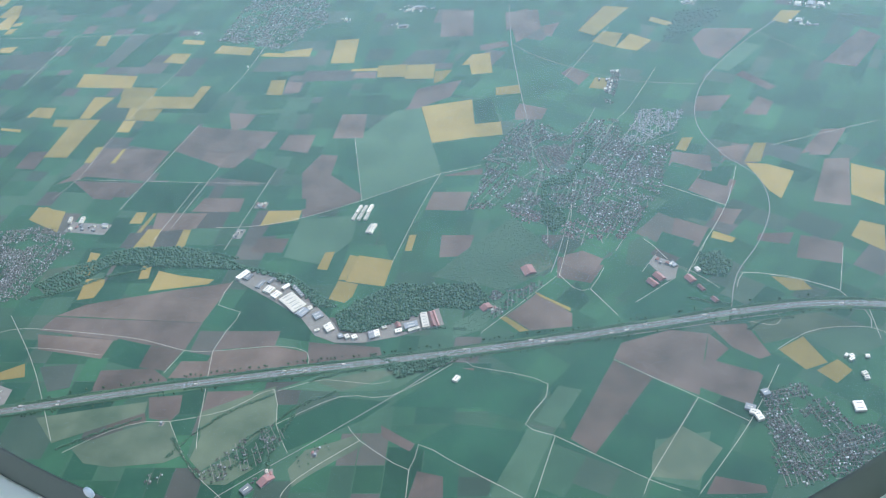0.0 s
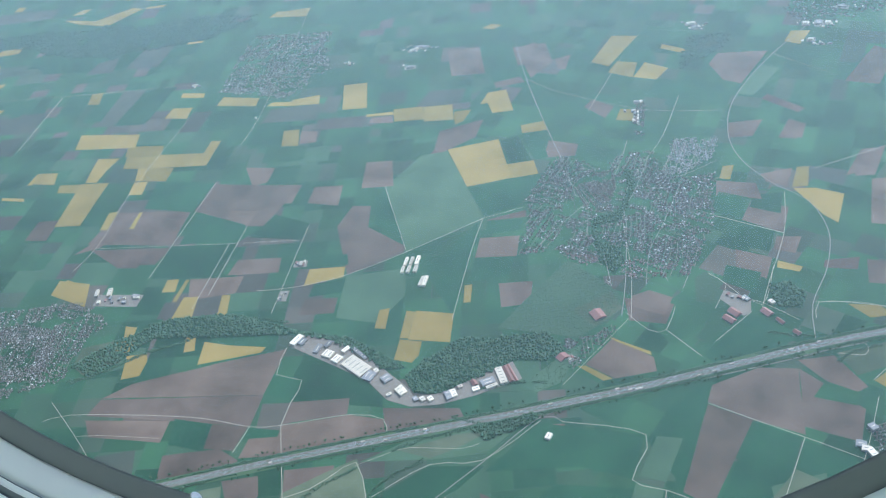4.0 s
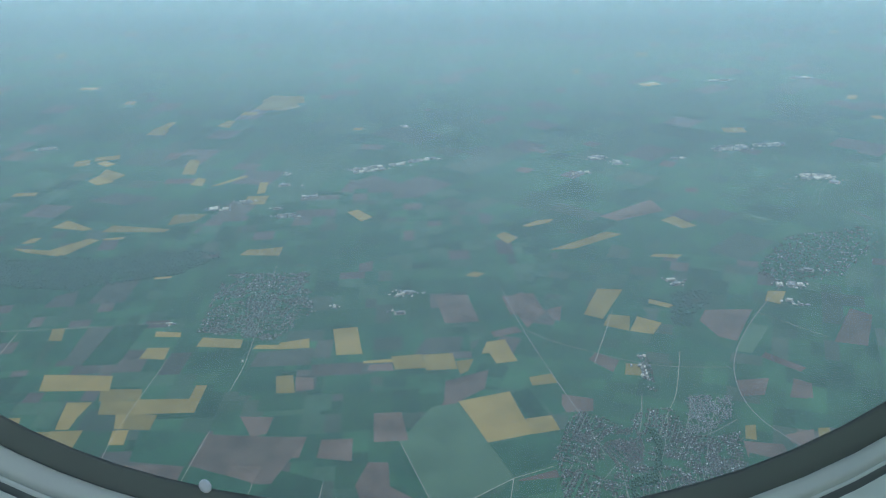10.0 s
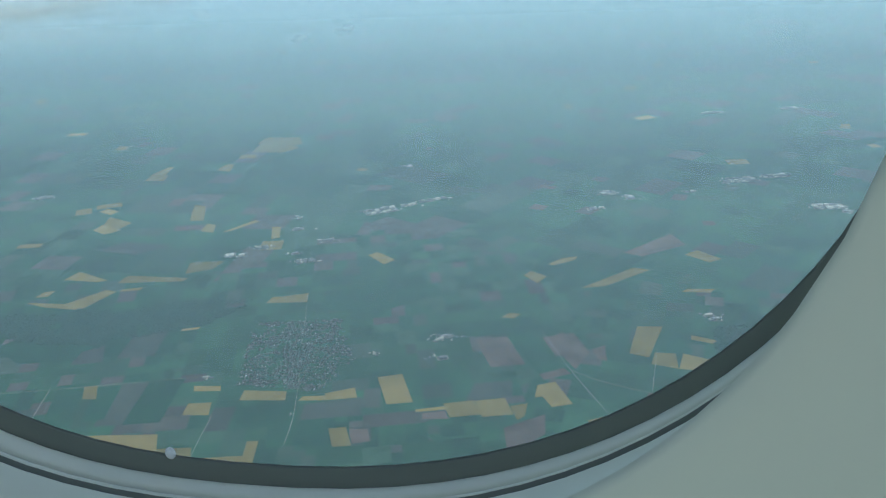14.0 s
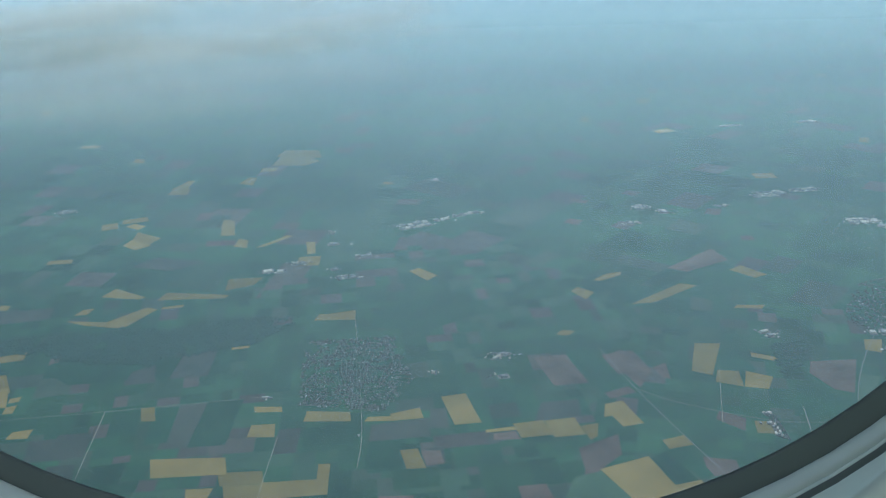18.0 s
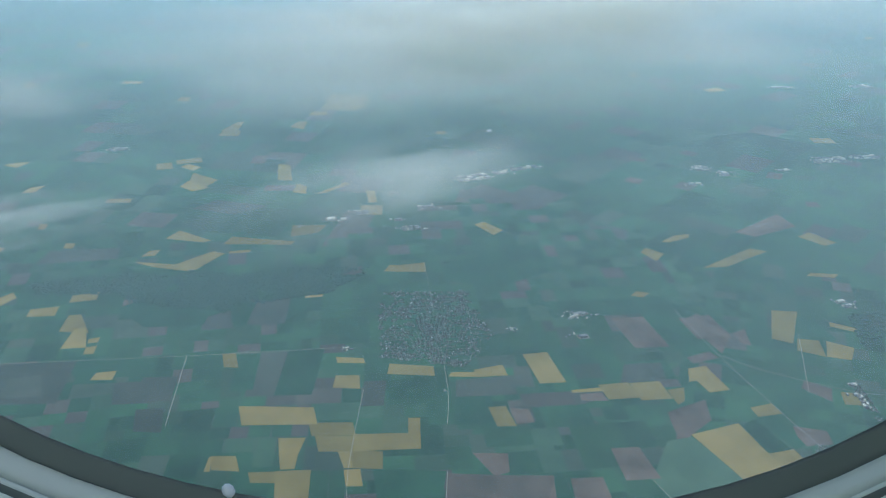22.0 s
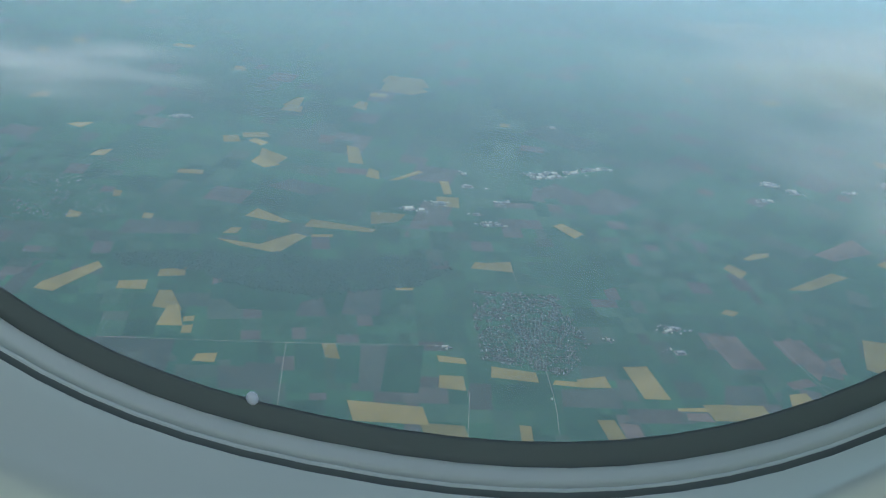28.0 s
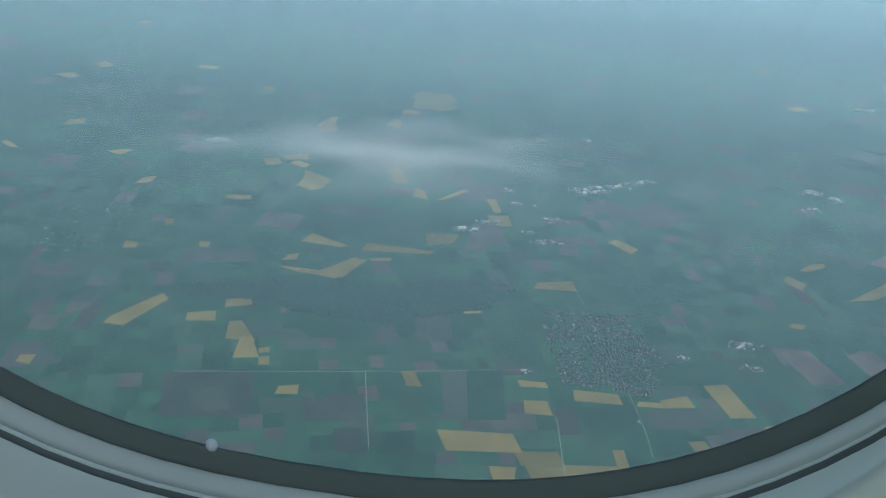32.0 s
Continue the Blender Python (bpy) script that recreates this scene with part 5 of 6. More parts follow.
def spots(ring, gap_x, gap_y, degrees, jitter, keep, rng, clear=0.95, parks=(), patchy=0.0, ragged=0.0):
    """Places on a turned, shaken grid inside a ring."""
    c, s = math.cos(radians(degrees)), math.sin(radians(degrees))
    mx, my = sum(p[0] for p in ring) / len(ring), sum(p[1] for p in ring) / len(ring)
    reach = max(math.hypot(p[0] - mx, p[1] - my) for p in ring)
    found = []
    for i in range(-int(reach / gap_x), int(reach / gap_x) + 1):
        for j in range(-int(reach / gap_y), int(reach / gap_y) + 1):
            x, y = i * gap_x + rng.uniform(-jitter, jitter), j * gap_y + rng.uniform(-jitter, jitter)
            p = (mx + c * x - s * y, my + s * x + c * y)
            thin = noise.noise((p[0] * patchy, p[1] * patchy, 3.3)) if patchy else 1.0
            if rng.random() < keep and thin > -0.42 and inside(p, ring) and all((q - Vector(p)).length > clear for q in STREET_POINTS) and not any(inside(p, r) for r in parks):
                if ragged and rim(p, ring) < ragged * (rng.random() + 0.9 * noise.noise((p[0] * 0.16, p[1] * 0.16, 7.7))):
                    continue
                found.append(p)
    return found


def house(w, l, h, rise, annex):
    bm = bmesh.new()
    box(bm, 0, 0, -0.05, w, l, h + 0.05)
    if annex:
        box(bm, w * 0.75, l * 0.15, -0.05, w * 0.5, l * 0.5, h * 0.6)
    thing = tagged(link("house", bm, RENDERED), "light-walled village house under a pitched tiled roof", "house", "houses of the town")
    bm = bmesh.new()
    gable(bm, 0, 0, h, w, l, rise)
    roof = part("roof", bm, ROOF, thing)
    bm = bmesh.new()
    box(bm, w * 0.2, l * 0.22, h + rise * 0.45, 0.1, 0.1, rise * 0.75)
    part("chimney", bm, BARN_ROOF, roof)
    bm = bmesh.new()
    box(bm, 0.1, -l / 2 - 0.012, 0, 0.12, 0.03, 0.24)
    part("door", bm, BARK, thing)
    return thing


HOUSES = [house(0.42, 0.6, 0.34, 0.21, False), house(0.46, 0.54, 0.34, 0.24, True), house(0.38, 0.78, 0.3, 0.2, False), house(0.5, 0.66, 0.36, 0.24, True), house(0.36, 0.46, 0.28, 0.18, False)]
FIRST = list(HOUSES)

ICO = None


def crowns(name, places, material, label, low, high, squash=0.85):
    """Many leafy crowns in one mesh, each a lumpy clump of its own shape."""
    global ICO
    if ICO is None:
        bm = bmesh.new()
        bmesh.ops.create_icosphere(bm, subdivisions=1, radius=1.0)
        bm.verts.index_update()
        ICO = np.array([v.co[:] for v in bm.verts]), np.array([[v.index for v in f.verts] for f in bm.faces])
        bm.free()
    base, faces = ICO
    rng = np.random.default_rng(len(places))
    verts, polys = [], []
    for k, (x, y) in enumerate(places):
        r = rng.uniform(low, high)
        lump = base * rng.uniform(0.65, 1.25, (len(base), 1)) * (r, r, r * squash)
        verts.append(lump + (x, y, r * squash * rng.uniform(0.75, 1.1)))
        polys.append(faces + len(base) * k)
    me = bpy.data.meshes.new(name)
    me.from_pydata(np.concatenate(verts).tolist(), [], np.concatenate(polys).tolist())
    me.materials.append(material)
    return tagged(new(name, me), label, "trees", "", "stuff")


def roofs_mesh(name, places, material, parent):
    """Many small roofs or walls in one mesh: (x, y, width, length, height, rise, turn) each; rise 0 gives plain walls."""
    verts, faces = [], []
    for x, y, w, l, h, rise, t in places:
        c, s, b = math.cos(t), math.sin(t), len(verts)
        z = (-0.05, h) if rise == 0 else (h, h + 0.12 if rise < 0.1 else h)
        a = 0.0 if rise == 0 else 0.07
        ring = [(x + c * u - s * v, y + s * u + c * v) for u, v in ((-w / 2 - a, -l / 2 - a), (w / 2 + a, -l / 2 - a), (w / 2 + a, l / 2 + a), (-w / 2 - a, l / 2 + a))]
        verts += [(*q, z[0]) for q in ring]
        if rise < 0.1:
            verts += [(*q, z[1]) for q in ring]
            faces += [(b + 4, b + 5, b + 6, b + 7)] + [(b + k, b + (k + 1) % 4, b + 4 + (k + 1) % 4, b + 4 + k) for k in range(4)]
        else:
            verts += [(x + s * (l / 2 + a), y - c * (l / 2 + a), h + rise), (x - s * (l / 2 + a), y + c * (l / 2 + a), h + rise)]
            faces += [(b, b + 1, b + 4), (b + 2, b + 3, b + 5), (b + 1, b + 2, b + 5, b + 4), (b + 3, b, b + 4, b + 5), (b + 3, b + 2, b + 1, b)]
    me = bpy.data.meshes.new(name)
    me.from_pydata(verts, [], faces)
    me.materials.append(material)
    ob = new(name, me)
    ob.parent = parent
    return ob


def streets_of(ring, degrees, gap, rng, warp, side=0):
    """Side streets across a built-up area: gently bending lines, each cut into the stretches that lie inside the ring."""
    c, s = math.cos(radians(degrees)), math.sin(radians(degrees))
    mx, my = sum(p[0] for p in ring) / len(ring), sum(p[1] for p in ring) / len(ring)
    reach = max(math.hypot(p[0] - mx, p[1] - my) for p in ring)
    lines = []
    for i in range(-int(reach / gap), int(reach / gap) + 1):
        shift, run = rng.uniform(-0.3, 0.3) * gap, []
        for j in range(-int(reach / 1.2), int(reach / 1.2) + 1):
            v = j * 1.2
            u = i * gap + shift + warp * noise.noise((v * 0.025, i * 0.13, mx))
            p = (mx + c * u - s * v, my + s * u + c * v)
            if inside(p, ring) and (side == 0 or (noise.noise((p[0] * 0.045, p[1] * 0.045, 8.1)) > -0.06) == (side > 0)) and not any(inside(p, r) for r in PARKS) and noise.noise((p[0] * 0.05, p[1] * 0.05, i * 0.7)) > -0.36:
                run.append(Vector(p))
            else:
                lines.append(run)
                run = []
        lines.append(run)
    return [line for line in lines if len(line) > 3]


def settlement(degrees, gap_x, gap_y, single, green, *ring, keep=0.8, pale=False, roof=None):
    """A built-up area: rows of houses along side streets, single ones nearest the flight line, the rest joined, trees in the gardens."""
    rng = random.Random(len(ring) + int(ring[0][0]))
    ring = list(ring)
    SETTLED.append(ring)
    size, tall = gap_x / 1.1, min(gap_x / 1.1, 1.2)
    small = abs(sum(a[0] * b[1] - b[0] * a[1] for a, b in zip(ring, ring[1:] + ring[:1]))) < 900
    gap = (2.25 if size < 1.5 else 2.7) * size
    if small or pale or size > 1.5:
        lines = streets_of(ring, degrees, gap, rng, 0 if pale else 6.0)
    else:
        lines = streets_of(ring, degrees, gap, rng, 9.0, 1) + streets_of(ring, degrees + 78, gap, rng, 7.0, -1)
    bm, places, gardens = bmesh.new(), [], []
    for line in lines:
        if size < 1.5:
            ribbon(bm, line, 0, 0.2, 0.088 + 0.012 * rng.random(), 0.2)
        for a, b in zip(line, line[1:]):
            d = (b - a).normalized()
            n, t = Vector((-d.y, d.x)), math.atan2(d.y, d.x)
            for side in (-1, 1):
                p = a + d * rng.uniform(0, 0.5) + n * side * (tall * rng.uniform(0.36, 0.85) + (rng.uniform(-1.2, 1.2) * size if size > 1.5 else 0))
                gardens.append(a + n * side * size * rng.uniform(0.85, 1.25) + d * rng.uniform(-0.5, 0.5))
                near_street = any((q - p).length < 0.38 for q in STREET_POINTS) if single else False
                if rng.random() < (keep + 0.18) / max(1.0, size) and not near_street and noise.noise((p.x * 0.16, p.y * 0.16, 2.2)) > -0.3 and not (rim(p, ring) < (0.5 if small or pale else 2.0) * rng.random()):
                    places.append((p.x, p.y, t + rng.uniform(-0.3, 0.3) + rng.choice((0, 0, math.pi / 2))))
                    if rng.random() < 0.75:
                        q = p + n * side * tall * rng.uniform(0.3, 0.75) + d * rng.uniform(-0.7, 0.7)
                        places.append((q.x, q.y, t + rng.choice((0, math.pi / 2))))
    if size < 1.5:
        tagged(link("side_streets", bm, LANE if pale else YARD), "narrow grey side streets between rows of houses", "road", "", "stuff")
    places.sort(key=lambda p: p[1])
    for x, y, t in places[:single]:
        m = pose(x, y, 0, 0, 0, math.degrees(t))
        k = rng.randrange(len(HOUSES))
        if FIRST[k]:
            FIRST[k].matrix_world = m
            FIRST[k] = None
        else:
            copy_thing(HOUSES[k], m)
    walls, roofs = [], []
    for x, y, t in places[single:]:
        dense = noise.noise((x * 0.03, y * 0.03, 5.0))
        w, l, h = rng.uniform(0.24, 0.42) * tall, rng.uniform(0.32, 0.62) * tall, rng.uniform(0.26, 0.42)
        rise = rng.uniform(0.18, 0.3)
        if rng.random() < 0.05 + 0.12 * (dense > 0.15):
            w, l, rise = w * 1.25, l * rng.uniform(1.2, 2.2), 0.05
        walls.append((x, y, w, l, h, 0, t))
        roofs.append((x, y, w, l, h, rise, t))
    if roofs:
        joined = tagged(roofs_mesh("houses", walls, RENDERED, None), "many small light-walled houses with tiled roofs", "houses", "", "stuff")
        tagged(roofs_mesh("roofs", roofs, roof or (PALE_ROOF if pale else FAR_ROOFS), joined), kind="stuff")
    trees = [(p.x + rng.uniform(-0.4, 0.4), p.y + rng.uniform(-0.4, 0.4)) for p in gardens for _ in range(3) if rng.random() < (green * 0.8 + 0.05) / max(1.0, size)]
    if trees:
        crowns("garden_trees", trees, GARDEN, "garden trees and hedges between houses", 0.14 * tall, 0.34 * tall, 0.55)


PARKS, SETTLED = [], []


def wood(gap, *ring, label="dense mixed woodland along the stream"):
    big = gap / 1.45
    rng = random.Random(int(ring[0][1]))
    PARKS.append(list(ring))
    # a deep green field slab serves as ground under the crowns; no crop grows here
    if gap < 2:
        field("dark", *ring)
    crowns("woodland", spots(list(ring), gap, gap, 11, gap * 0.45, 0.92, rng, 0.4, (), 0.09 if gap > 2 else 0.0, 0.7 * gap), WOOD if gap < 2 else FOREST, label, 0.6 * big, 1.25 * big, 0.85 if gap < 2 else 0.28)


def orchard(gap, *ring):
    rng = random.Random(int(ring[0][1]))
    PARKS.append(list(ring))
    field("meadow", *ring)
    crowns("orchard_trees", spots(list(ring), gap, gap, 31, gap * 0.95, 0.85, rng, 0.4, (), 0.12), WOOD, "scattered orchard trees and bushes on grass", 0.2, 0.5, 0.4)


def yard(*ring):
    bm = bmesh.new()
    slab(bm, list(ring), -0.2, 0.11)
    tagged(link("pavement", bm, YARD), "grey paved yard round halls", "pavement", "", "structure")


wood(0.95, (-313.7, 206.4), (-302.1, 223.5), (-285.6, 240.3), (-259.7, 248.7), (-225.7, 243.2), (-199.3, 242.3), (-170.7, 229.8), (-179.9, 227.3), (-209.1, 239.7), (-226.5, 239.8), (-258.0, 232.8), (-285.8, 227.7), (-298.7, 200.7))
wood(1.0, (-138.4, 204.9), (-116.1, 217.5), (-116.0, 211.5), (-131.6, 200.3))
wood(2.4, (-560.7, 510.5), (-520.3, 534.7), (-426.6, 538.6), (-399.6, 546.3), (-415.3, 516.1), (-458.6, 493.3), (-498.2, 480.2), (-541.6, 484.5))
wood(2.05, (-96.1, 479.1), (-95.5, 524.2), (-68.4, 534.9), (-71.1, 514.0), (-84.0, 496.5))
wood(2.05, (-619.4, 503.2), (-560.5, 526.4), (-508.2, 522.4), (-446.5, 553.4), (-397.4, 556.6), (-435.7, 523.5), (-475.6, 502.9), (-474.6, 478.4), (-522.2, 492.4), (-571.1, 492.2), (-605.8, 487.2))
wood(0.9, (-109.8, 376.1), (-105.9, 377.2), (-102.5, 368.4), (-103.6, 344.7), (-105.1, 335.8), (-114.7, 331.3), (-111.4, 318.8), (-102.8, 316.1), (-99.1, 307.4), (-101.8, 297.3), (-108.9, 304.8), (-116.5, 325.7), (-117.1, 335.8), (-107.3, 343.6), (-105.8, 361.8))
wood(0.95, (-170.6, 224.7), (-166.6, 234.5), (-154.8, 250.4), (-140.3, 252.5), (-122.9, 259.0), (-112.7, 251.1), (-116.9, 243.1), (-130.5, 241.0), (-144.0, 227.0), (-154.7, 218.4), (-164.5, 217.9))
orchard(0.9, (-142.4, 257.4), (-132.1, 283.2), (-122.8, 304.3), (-104.8, 292.4), (-95.8, 283.2), (-98.1, 271.3), (-110.1, 257.1), (-120.1, 258.0))
orchard(0.9, (-122.5, 233.1), (-112.1, 249.6), (-106.8, 254.5), (-108.8, 247.0), (-110.8, 233.2), (-119.5, 225.9))
yard((-224.4, 233.7), (-221.5, 241.1), (-212.4, 240.4), (-196.8, 238.0), (-180.3, 227.9), (-168.6, 220.8), (-163.4, 215.9), (-153.1, 220.2), (-141.3, 231.8), (-131.5, 240.4), (-125.7, 232.2), (-141.0, 220.7), (-152.6, 214.1), (-163.4, 211.0), (-173.1, 212.5), (-183.9, 220.3), (-200.9, 226.2), (-214.9, 230.6))
yard((-58.7, 288.6), (-57.6, 294.1), (-47.0, 290.4), (-46.6, 282.0), (-49.3, 279.8))
wood(0.95, (-41.7, 300.2), (-32.3, 303.8), (-26.5, 296.2), (-27.9, 287.4), (-37.2, 287.1))
yard((-287.2, 143.0), (-282.1, 152.5), (-275.2, 152.1), (-272.8, 145.2), (-278.9, 139.0))
OLD_TOWN = [(-131.5, 349.0), (-130.0, 366.0), (-122.0, 376.0), (-112.5, 374.0), (-109.5, 360.0), (-113.0, 346.5), (-122.0, 343.5)]
settlement(25, 0.82, 1.0, 0, 0.12, *OLD_TOWN, keep=0.95, roof=OLD_ROOFS)
PARKS.append(OLD_TOWN)
settlement(-5, 1.1, 1.3, 300, 0.5, (-152.2, 348.8), (-148.6, 374.7), (-143.1, 388.5), (-129.1, 383.3), (-118.1, 378.5), (-113.8, 393.9), (-108.3, 394.6), (-98.2, 396.4), (-88.8, 375.6), (-79.6, 374.7), (-65.4, 381.9), (-66.9, 355.8), (-63.2, 343.8), (-65.5, 329.4), (-68.9, 309.1), (-72.3, 300.7), (-87.4, 295.9), (-95.1, 293.8), (-104.5, 306.0), (-108.8, 298.5), (-119.8, 302.0), (-128.4, 309.6), (-145.0, 304.6), (-146.4, 322.0), (-147.9, 334.5), keep=0.72)
settlement(12, 1.15, 1.6, 0, 0.1, (-91.6, 374.8), (-89.5, 409.3), (-67.7, 411.6), (-69.4, 393.0), (-80.4, 378.2), (-84.5, 374.2), keep=0.75, pale=True)
settlement(20, 1.05, 1.25, 0, 0.5, (-405.7, 215.0), (-368.7, 233.3), (-353.0, 239.1), (-340.0, 244.0), (-321.1, 240.9), (-311.9, 232.2), (-315.1, 223.9), (-311.8, 211.5), (-309.9, 199.4), (-318.1, 192.6), (-335.8, 180.8), (-362.2, 171.3), keep=0.72)
settlement(37, 1.0, 1.2, 0, 0.5, (-8.6, 230.2), (3.9, 239.4), (31.9, 225.7), (32.5, 209.4), (21.5, 201.9), (4.6, 192.1), keep=0.72)
settlement(13, 1.25, 1.4, 0, 0.25, (-370.9, 438.8), (-387.1, 519.0), (-330.0, 530.1), (-306.9, 471.1), (-320.4, 435.3), keep=0.5)
settlement(30, 1.8, 2.1, 0, 0.55, (-42.1, 564.1), (-15.3, 623.3), (40.7, 649.1), (46.4, 620.0), (12.2, 560.0), (-23.9, 540.7), keep=0.6)
settlement(70, 1.1, 1.3, 0, 0.4, (-110.5, 411.7), (-114.9, 447.2), (-108.9, 447.5), (-104.0, 409.9), keep=0.7)
settlement(30, 1.9, 2.2, 0, 0.6, (-161.3, 141.1), (-146.5, 165.9), (-138.2, 167.1), (-150.8, 142.1), keep=0.5)
settlement(40, 1.0, 1.2, 0, 0.6, (-173.7, 157.4), (-166.4, 167.7), (-156.4, 164.7), (-161.3, 148.1), (-172.9, 137.8), (-180.8, 137.9), (-176.8, 147.9), keep=0.2)
settlement(20, 1.0, 1.2, 0, 0.6, (-124.8, 239.2), (-120.3, 253.8), (-103.7, 261.0), (-98.5, 267.5), (-95.4, 264.7), (-105.5, 243.8), (-113.2, 232.3), keep=0.3)
settlement(20, 1.0, 1.2, 0, 0.7, (-199.2, 132.7), (-194.1, 138.9), (-186.3, 134.0), (-194.8, 129.7), keep=0.4)
settlement(30, 1.0, 1.2, 0, 0.7, (-117.3, 294.6), (-110.9, 298.8), (-101.8, 292.7), (-104.9, 286.3), keep=0.8)
settlement(20, 3.15, 3.5, 0, 0.6, (-769.9, 557.2), (-773.1, 610.4), (-697.2, 618.1), (-631.1, 562.9), (-672.5, 533.0), (-750.4, 523.8), keep=0.5)
settlement(20, 3.5, 3.5, 0, 0.5, (-493.9, 606.6), (-436.8, 658.8), (-414.3, 648.2), (-421.0, 620.1), (-467.3, 593.6), keep=0.4)
settlement(20, 5.5, 5.5, 0, 0.15, (-179.1, 759.0), (-154.0, 803.9), (-114.7, 790.3), (-127.5, 758.4), keep=0.5)
settlement(20, 5.5, 5.5, 0, 0.15, (-64.1, 771.4), (-0.7, 823.6), (58.6, 739.1), (17.9, 684.0), (-30.4, 731.7), keep=0.5)

# low sheds and yards round the halls far off, too small to be told apart
rng = random.Random(77)
sheds, aprons = [], bmesh.new()
for cx, cy, w, l, degrees in SHEDS:
    box(aprons, cx, cy, -0.1, w * 1.5, l * 1.8, 0.2 + 0.012 * rng.random(), radians(degrees))
    for k in range(5):
        a, r = rng.uniform(0, 6.28), rng.uniform(0.7, 1.5)
        sheds.append((cx + r * 1.6 * w * math.cos(a), cy + r * l * math.sin(a), rng.uniform(0.5, 1.6), rng.uniform(0.5, 2.2), rng.uniform(0.3, 0.6), 0, radians(degrees) + rng.choice((0, math.pi / 2))))
tagged(roofs_mesh("sheds", sheds[::2], SHED, None), "scattered low white sheds round far halls", "sheds", "", "stuff")
tagged(roofs_mesh("sheds", sheds[1::2], GREY_ROOF, None), "scattered low grey sheds round far halls", "sheds", "", "stuff")
tagged(link("yards", aprons, YARD), "grey paved yards round far halls", "pavement", "", "stuff")


def tree(r, seed):
    """A broad tree: tapered trunk with limbs and a crown of many small clumps with gaps."""
    rng = random.Random(seed)
    bm = bmesh.new()
    bmesh.ops.create_cone(bm, cap_ends=True, segments=7, radius1=0.13 * r, radius2=0.06 * r, depth=1.1 * r, matrix=Matrix.Translation((0, 0, 0.5 * r)))
    for k in range(4):
        a = k * 1.6 + rng.random()
        tip = Matrix.Translation((0.25 * r * math.cos(a), 0.25 * r * math.sin(a), 1.1 * r)) @ Matrix.Rotation(a, 4, "Z") @ Matrix.Rotation(0.7, 4, "Y")
        bmesh.ops.create_cone(bm, cap_ends=False, segments=5, radius1=0.05 * r, radius2=0.02 * r, depth=0.7 * r, matrix=tip)
    bm2 = bmesh.new()
    for k in range(16):
        a, u = rng.uniform(0, 6.28), rng.uniform(-1, 1)
        q = rng.uniform(0.3, 0.75) * r
        at = Vector((q * math.cos(a) * math.sqrt(1 - u * u), q * math.sin(a) * math.sqrt(1 - u * u), 1.45 * r + 0.7 * q * u))
        made = bmesh.ops.create_icosphere(bm2, subdivisions=1, radius=rng.uniform(0.25, 0.45) * r, matrix=Matrix.Translation(at))
        for v in made["verts"]:
            v.co = at + (v.co - at) * rng.uniform(0.7, 1.25)
    thing = tagged(link("tree", bm, BARK), "broad-leaved tree with an uneven green crown", "tree", "roadside trees")
    part("crown", bm2, LEAF, thing)
    return thing


TREES = [tree(0.5, 1), tree(0.62, 2), tree(0.42, 3)]
rng = random.Random(5)
for k in range(170):
    p, a = along(road_line, 0.06 + 0.88 * k / 170 + rng.uniform(-0.002, 0.002))
    off = rng.choice((-1, 1)) * rng.uniform(3.6, 4.8)
    m = pose(p.x - math.sin(a) * off, p.y + math.cos(a) * off, 0, 0, 0, rng.uniform(0, 360))
    if k < 3:
        TREES[k].matrix_world = m
    else:
        copy_thing(TREES[k % 3], m)

hedge = []
HEDGES = [[(-173.1, 179.8), (-185.4, 166.1), (-191.5, 153.3), (-194.2, 143.2)], [(-169.6, 145.6), (-162.1, 159.5)], [(-160.2, 173.8), (-159.4, 156.7), (-155.1, 145.5)], [(-308.7, 197.9), (-295.9, 206.7), (-284.3, 219.6), (-271.8, 227.4), (-262.9, 236.5), (-245.9, 247.7)], [(-306.7, 197.3), (-297.8, 205.2), (-284.7, 218.1), (-273.8, 226.0)], [(-292.5, 235.7), (-269.9, 243.5), (-251.2, 246.8), (-231.4, 246.8)], [(-141.8, 223.5), (-127.8, 229.4), (-116.2, 231.9)], [(-39.5, 272.0), (-31.3, 271.7), (-25.3, 272.2)], [(-164.3, 170.3), (-160.3, 178.1), (-150.3, 188.1)], [(-197.4, 151.0), (-185.3, 143.1), (-178.2, 139.1)], [(-162.8, 190.0), (-152.5, 197.8), (-139.3, 204.6), (-125.9, 210.9)], [(-15.8, 260.3), (-10.5, 266.2), (-1.2, 271.5)], [(-171.9, 149.2), (-171.3, 158.1), (-166.5, 165.8)], [(-145.8, 208.9), (-131.6, 208.0), (-118.7, 215.7)], [(-236.7, 133.8), (-228.3, 142.6), (-215.0, 155.4)]]
for k in range(1900):
    p, a = along(road_line, k / 1900)
    for off, share in ((-2.1, 0.9), (-2.7, 0.75), (2.2, 0.9), (2.9, 0.7)):
        if rng.random() < share and noise.noise((p.x * 0.05, off, 0.0)) > -0.25:
            off += rng.uniform(-0.3, 0.3)
            hedge.append((p.x - math.sin(a) * off, p.y + math.cos(a) * off))
for line in HEDGES:
    for p in smooth(line, 0.45):
        for q in range(3):
            if noise.noise((p.x * 0.2, p.y * 0.2, q * 2.0)) > -0.3:
                hedge.append((p.x + rng.uniform(-0.7, 0.7), p.y + rng.uniform(-0.7, 0.7)))
crowns("hedge", hedge, WOOD, "bushy green hedges along the motorway and streams", 0.16, 0.38)

# ---- vehicles on the motorway ----


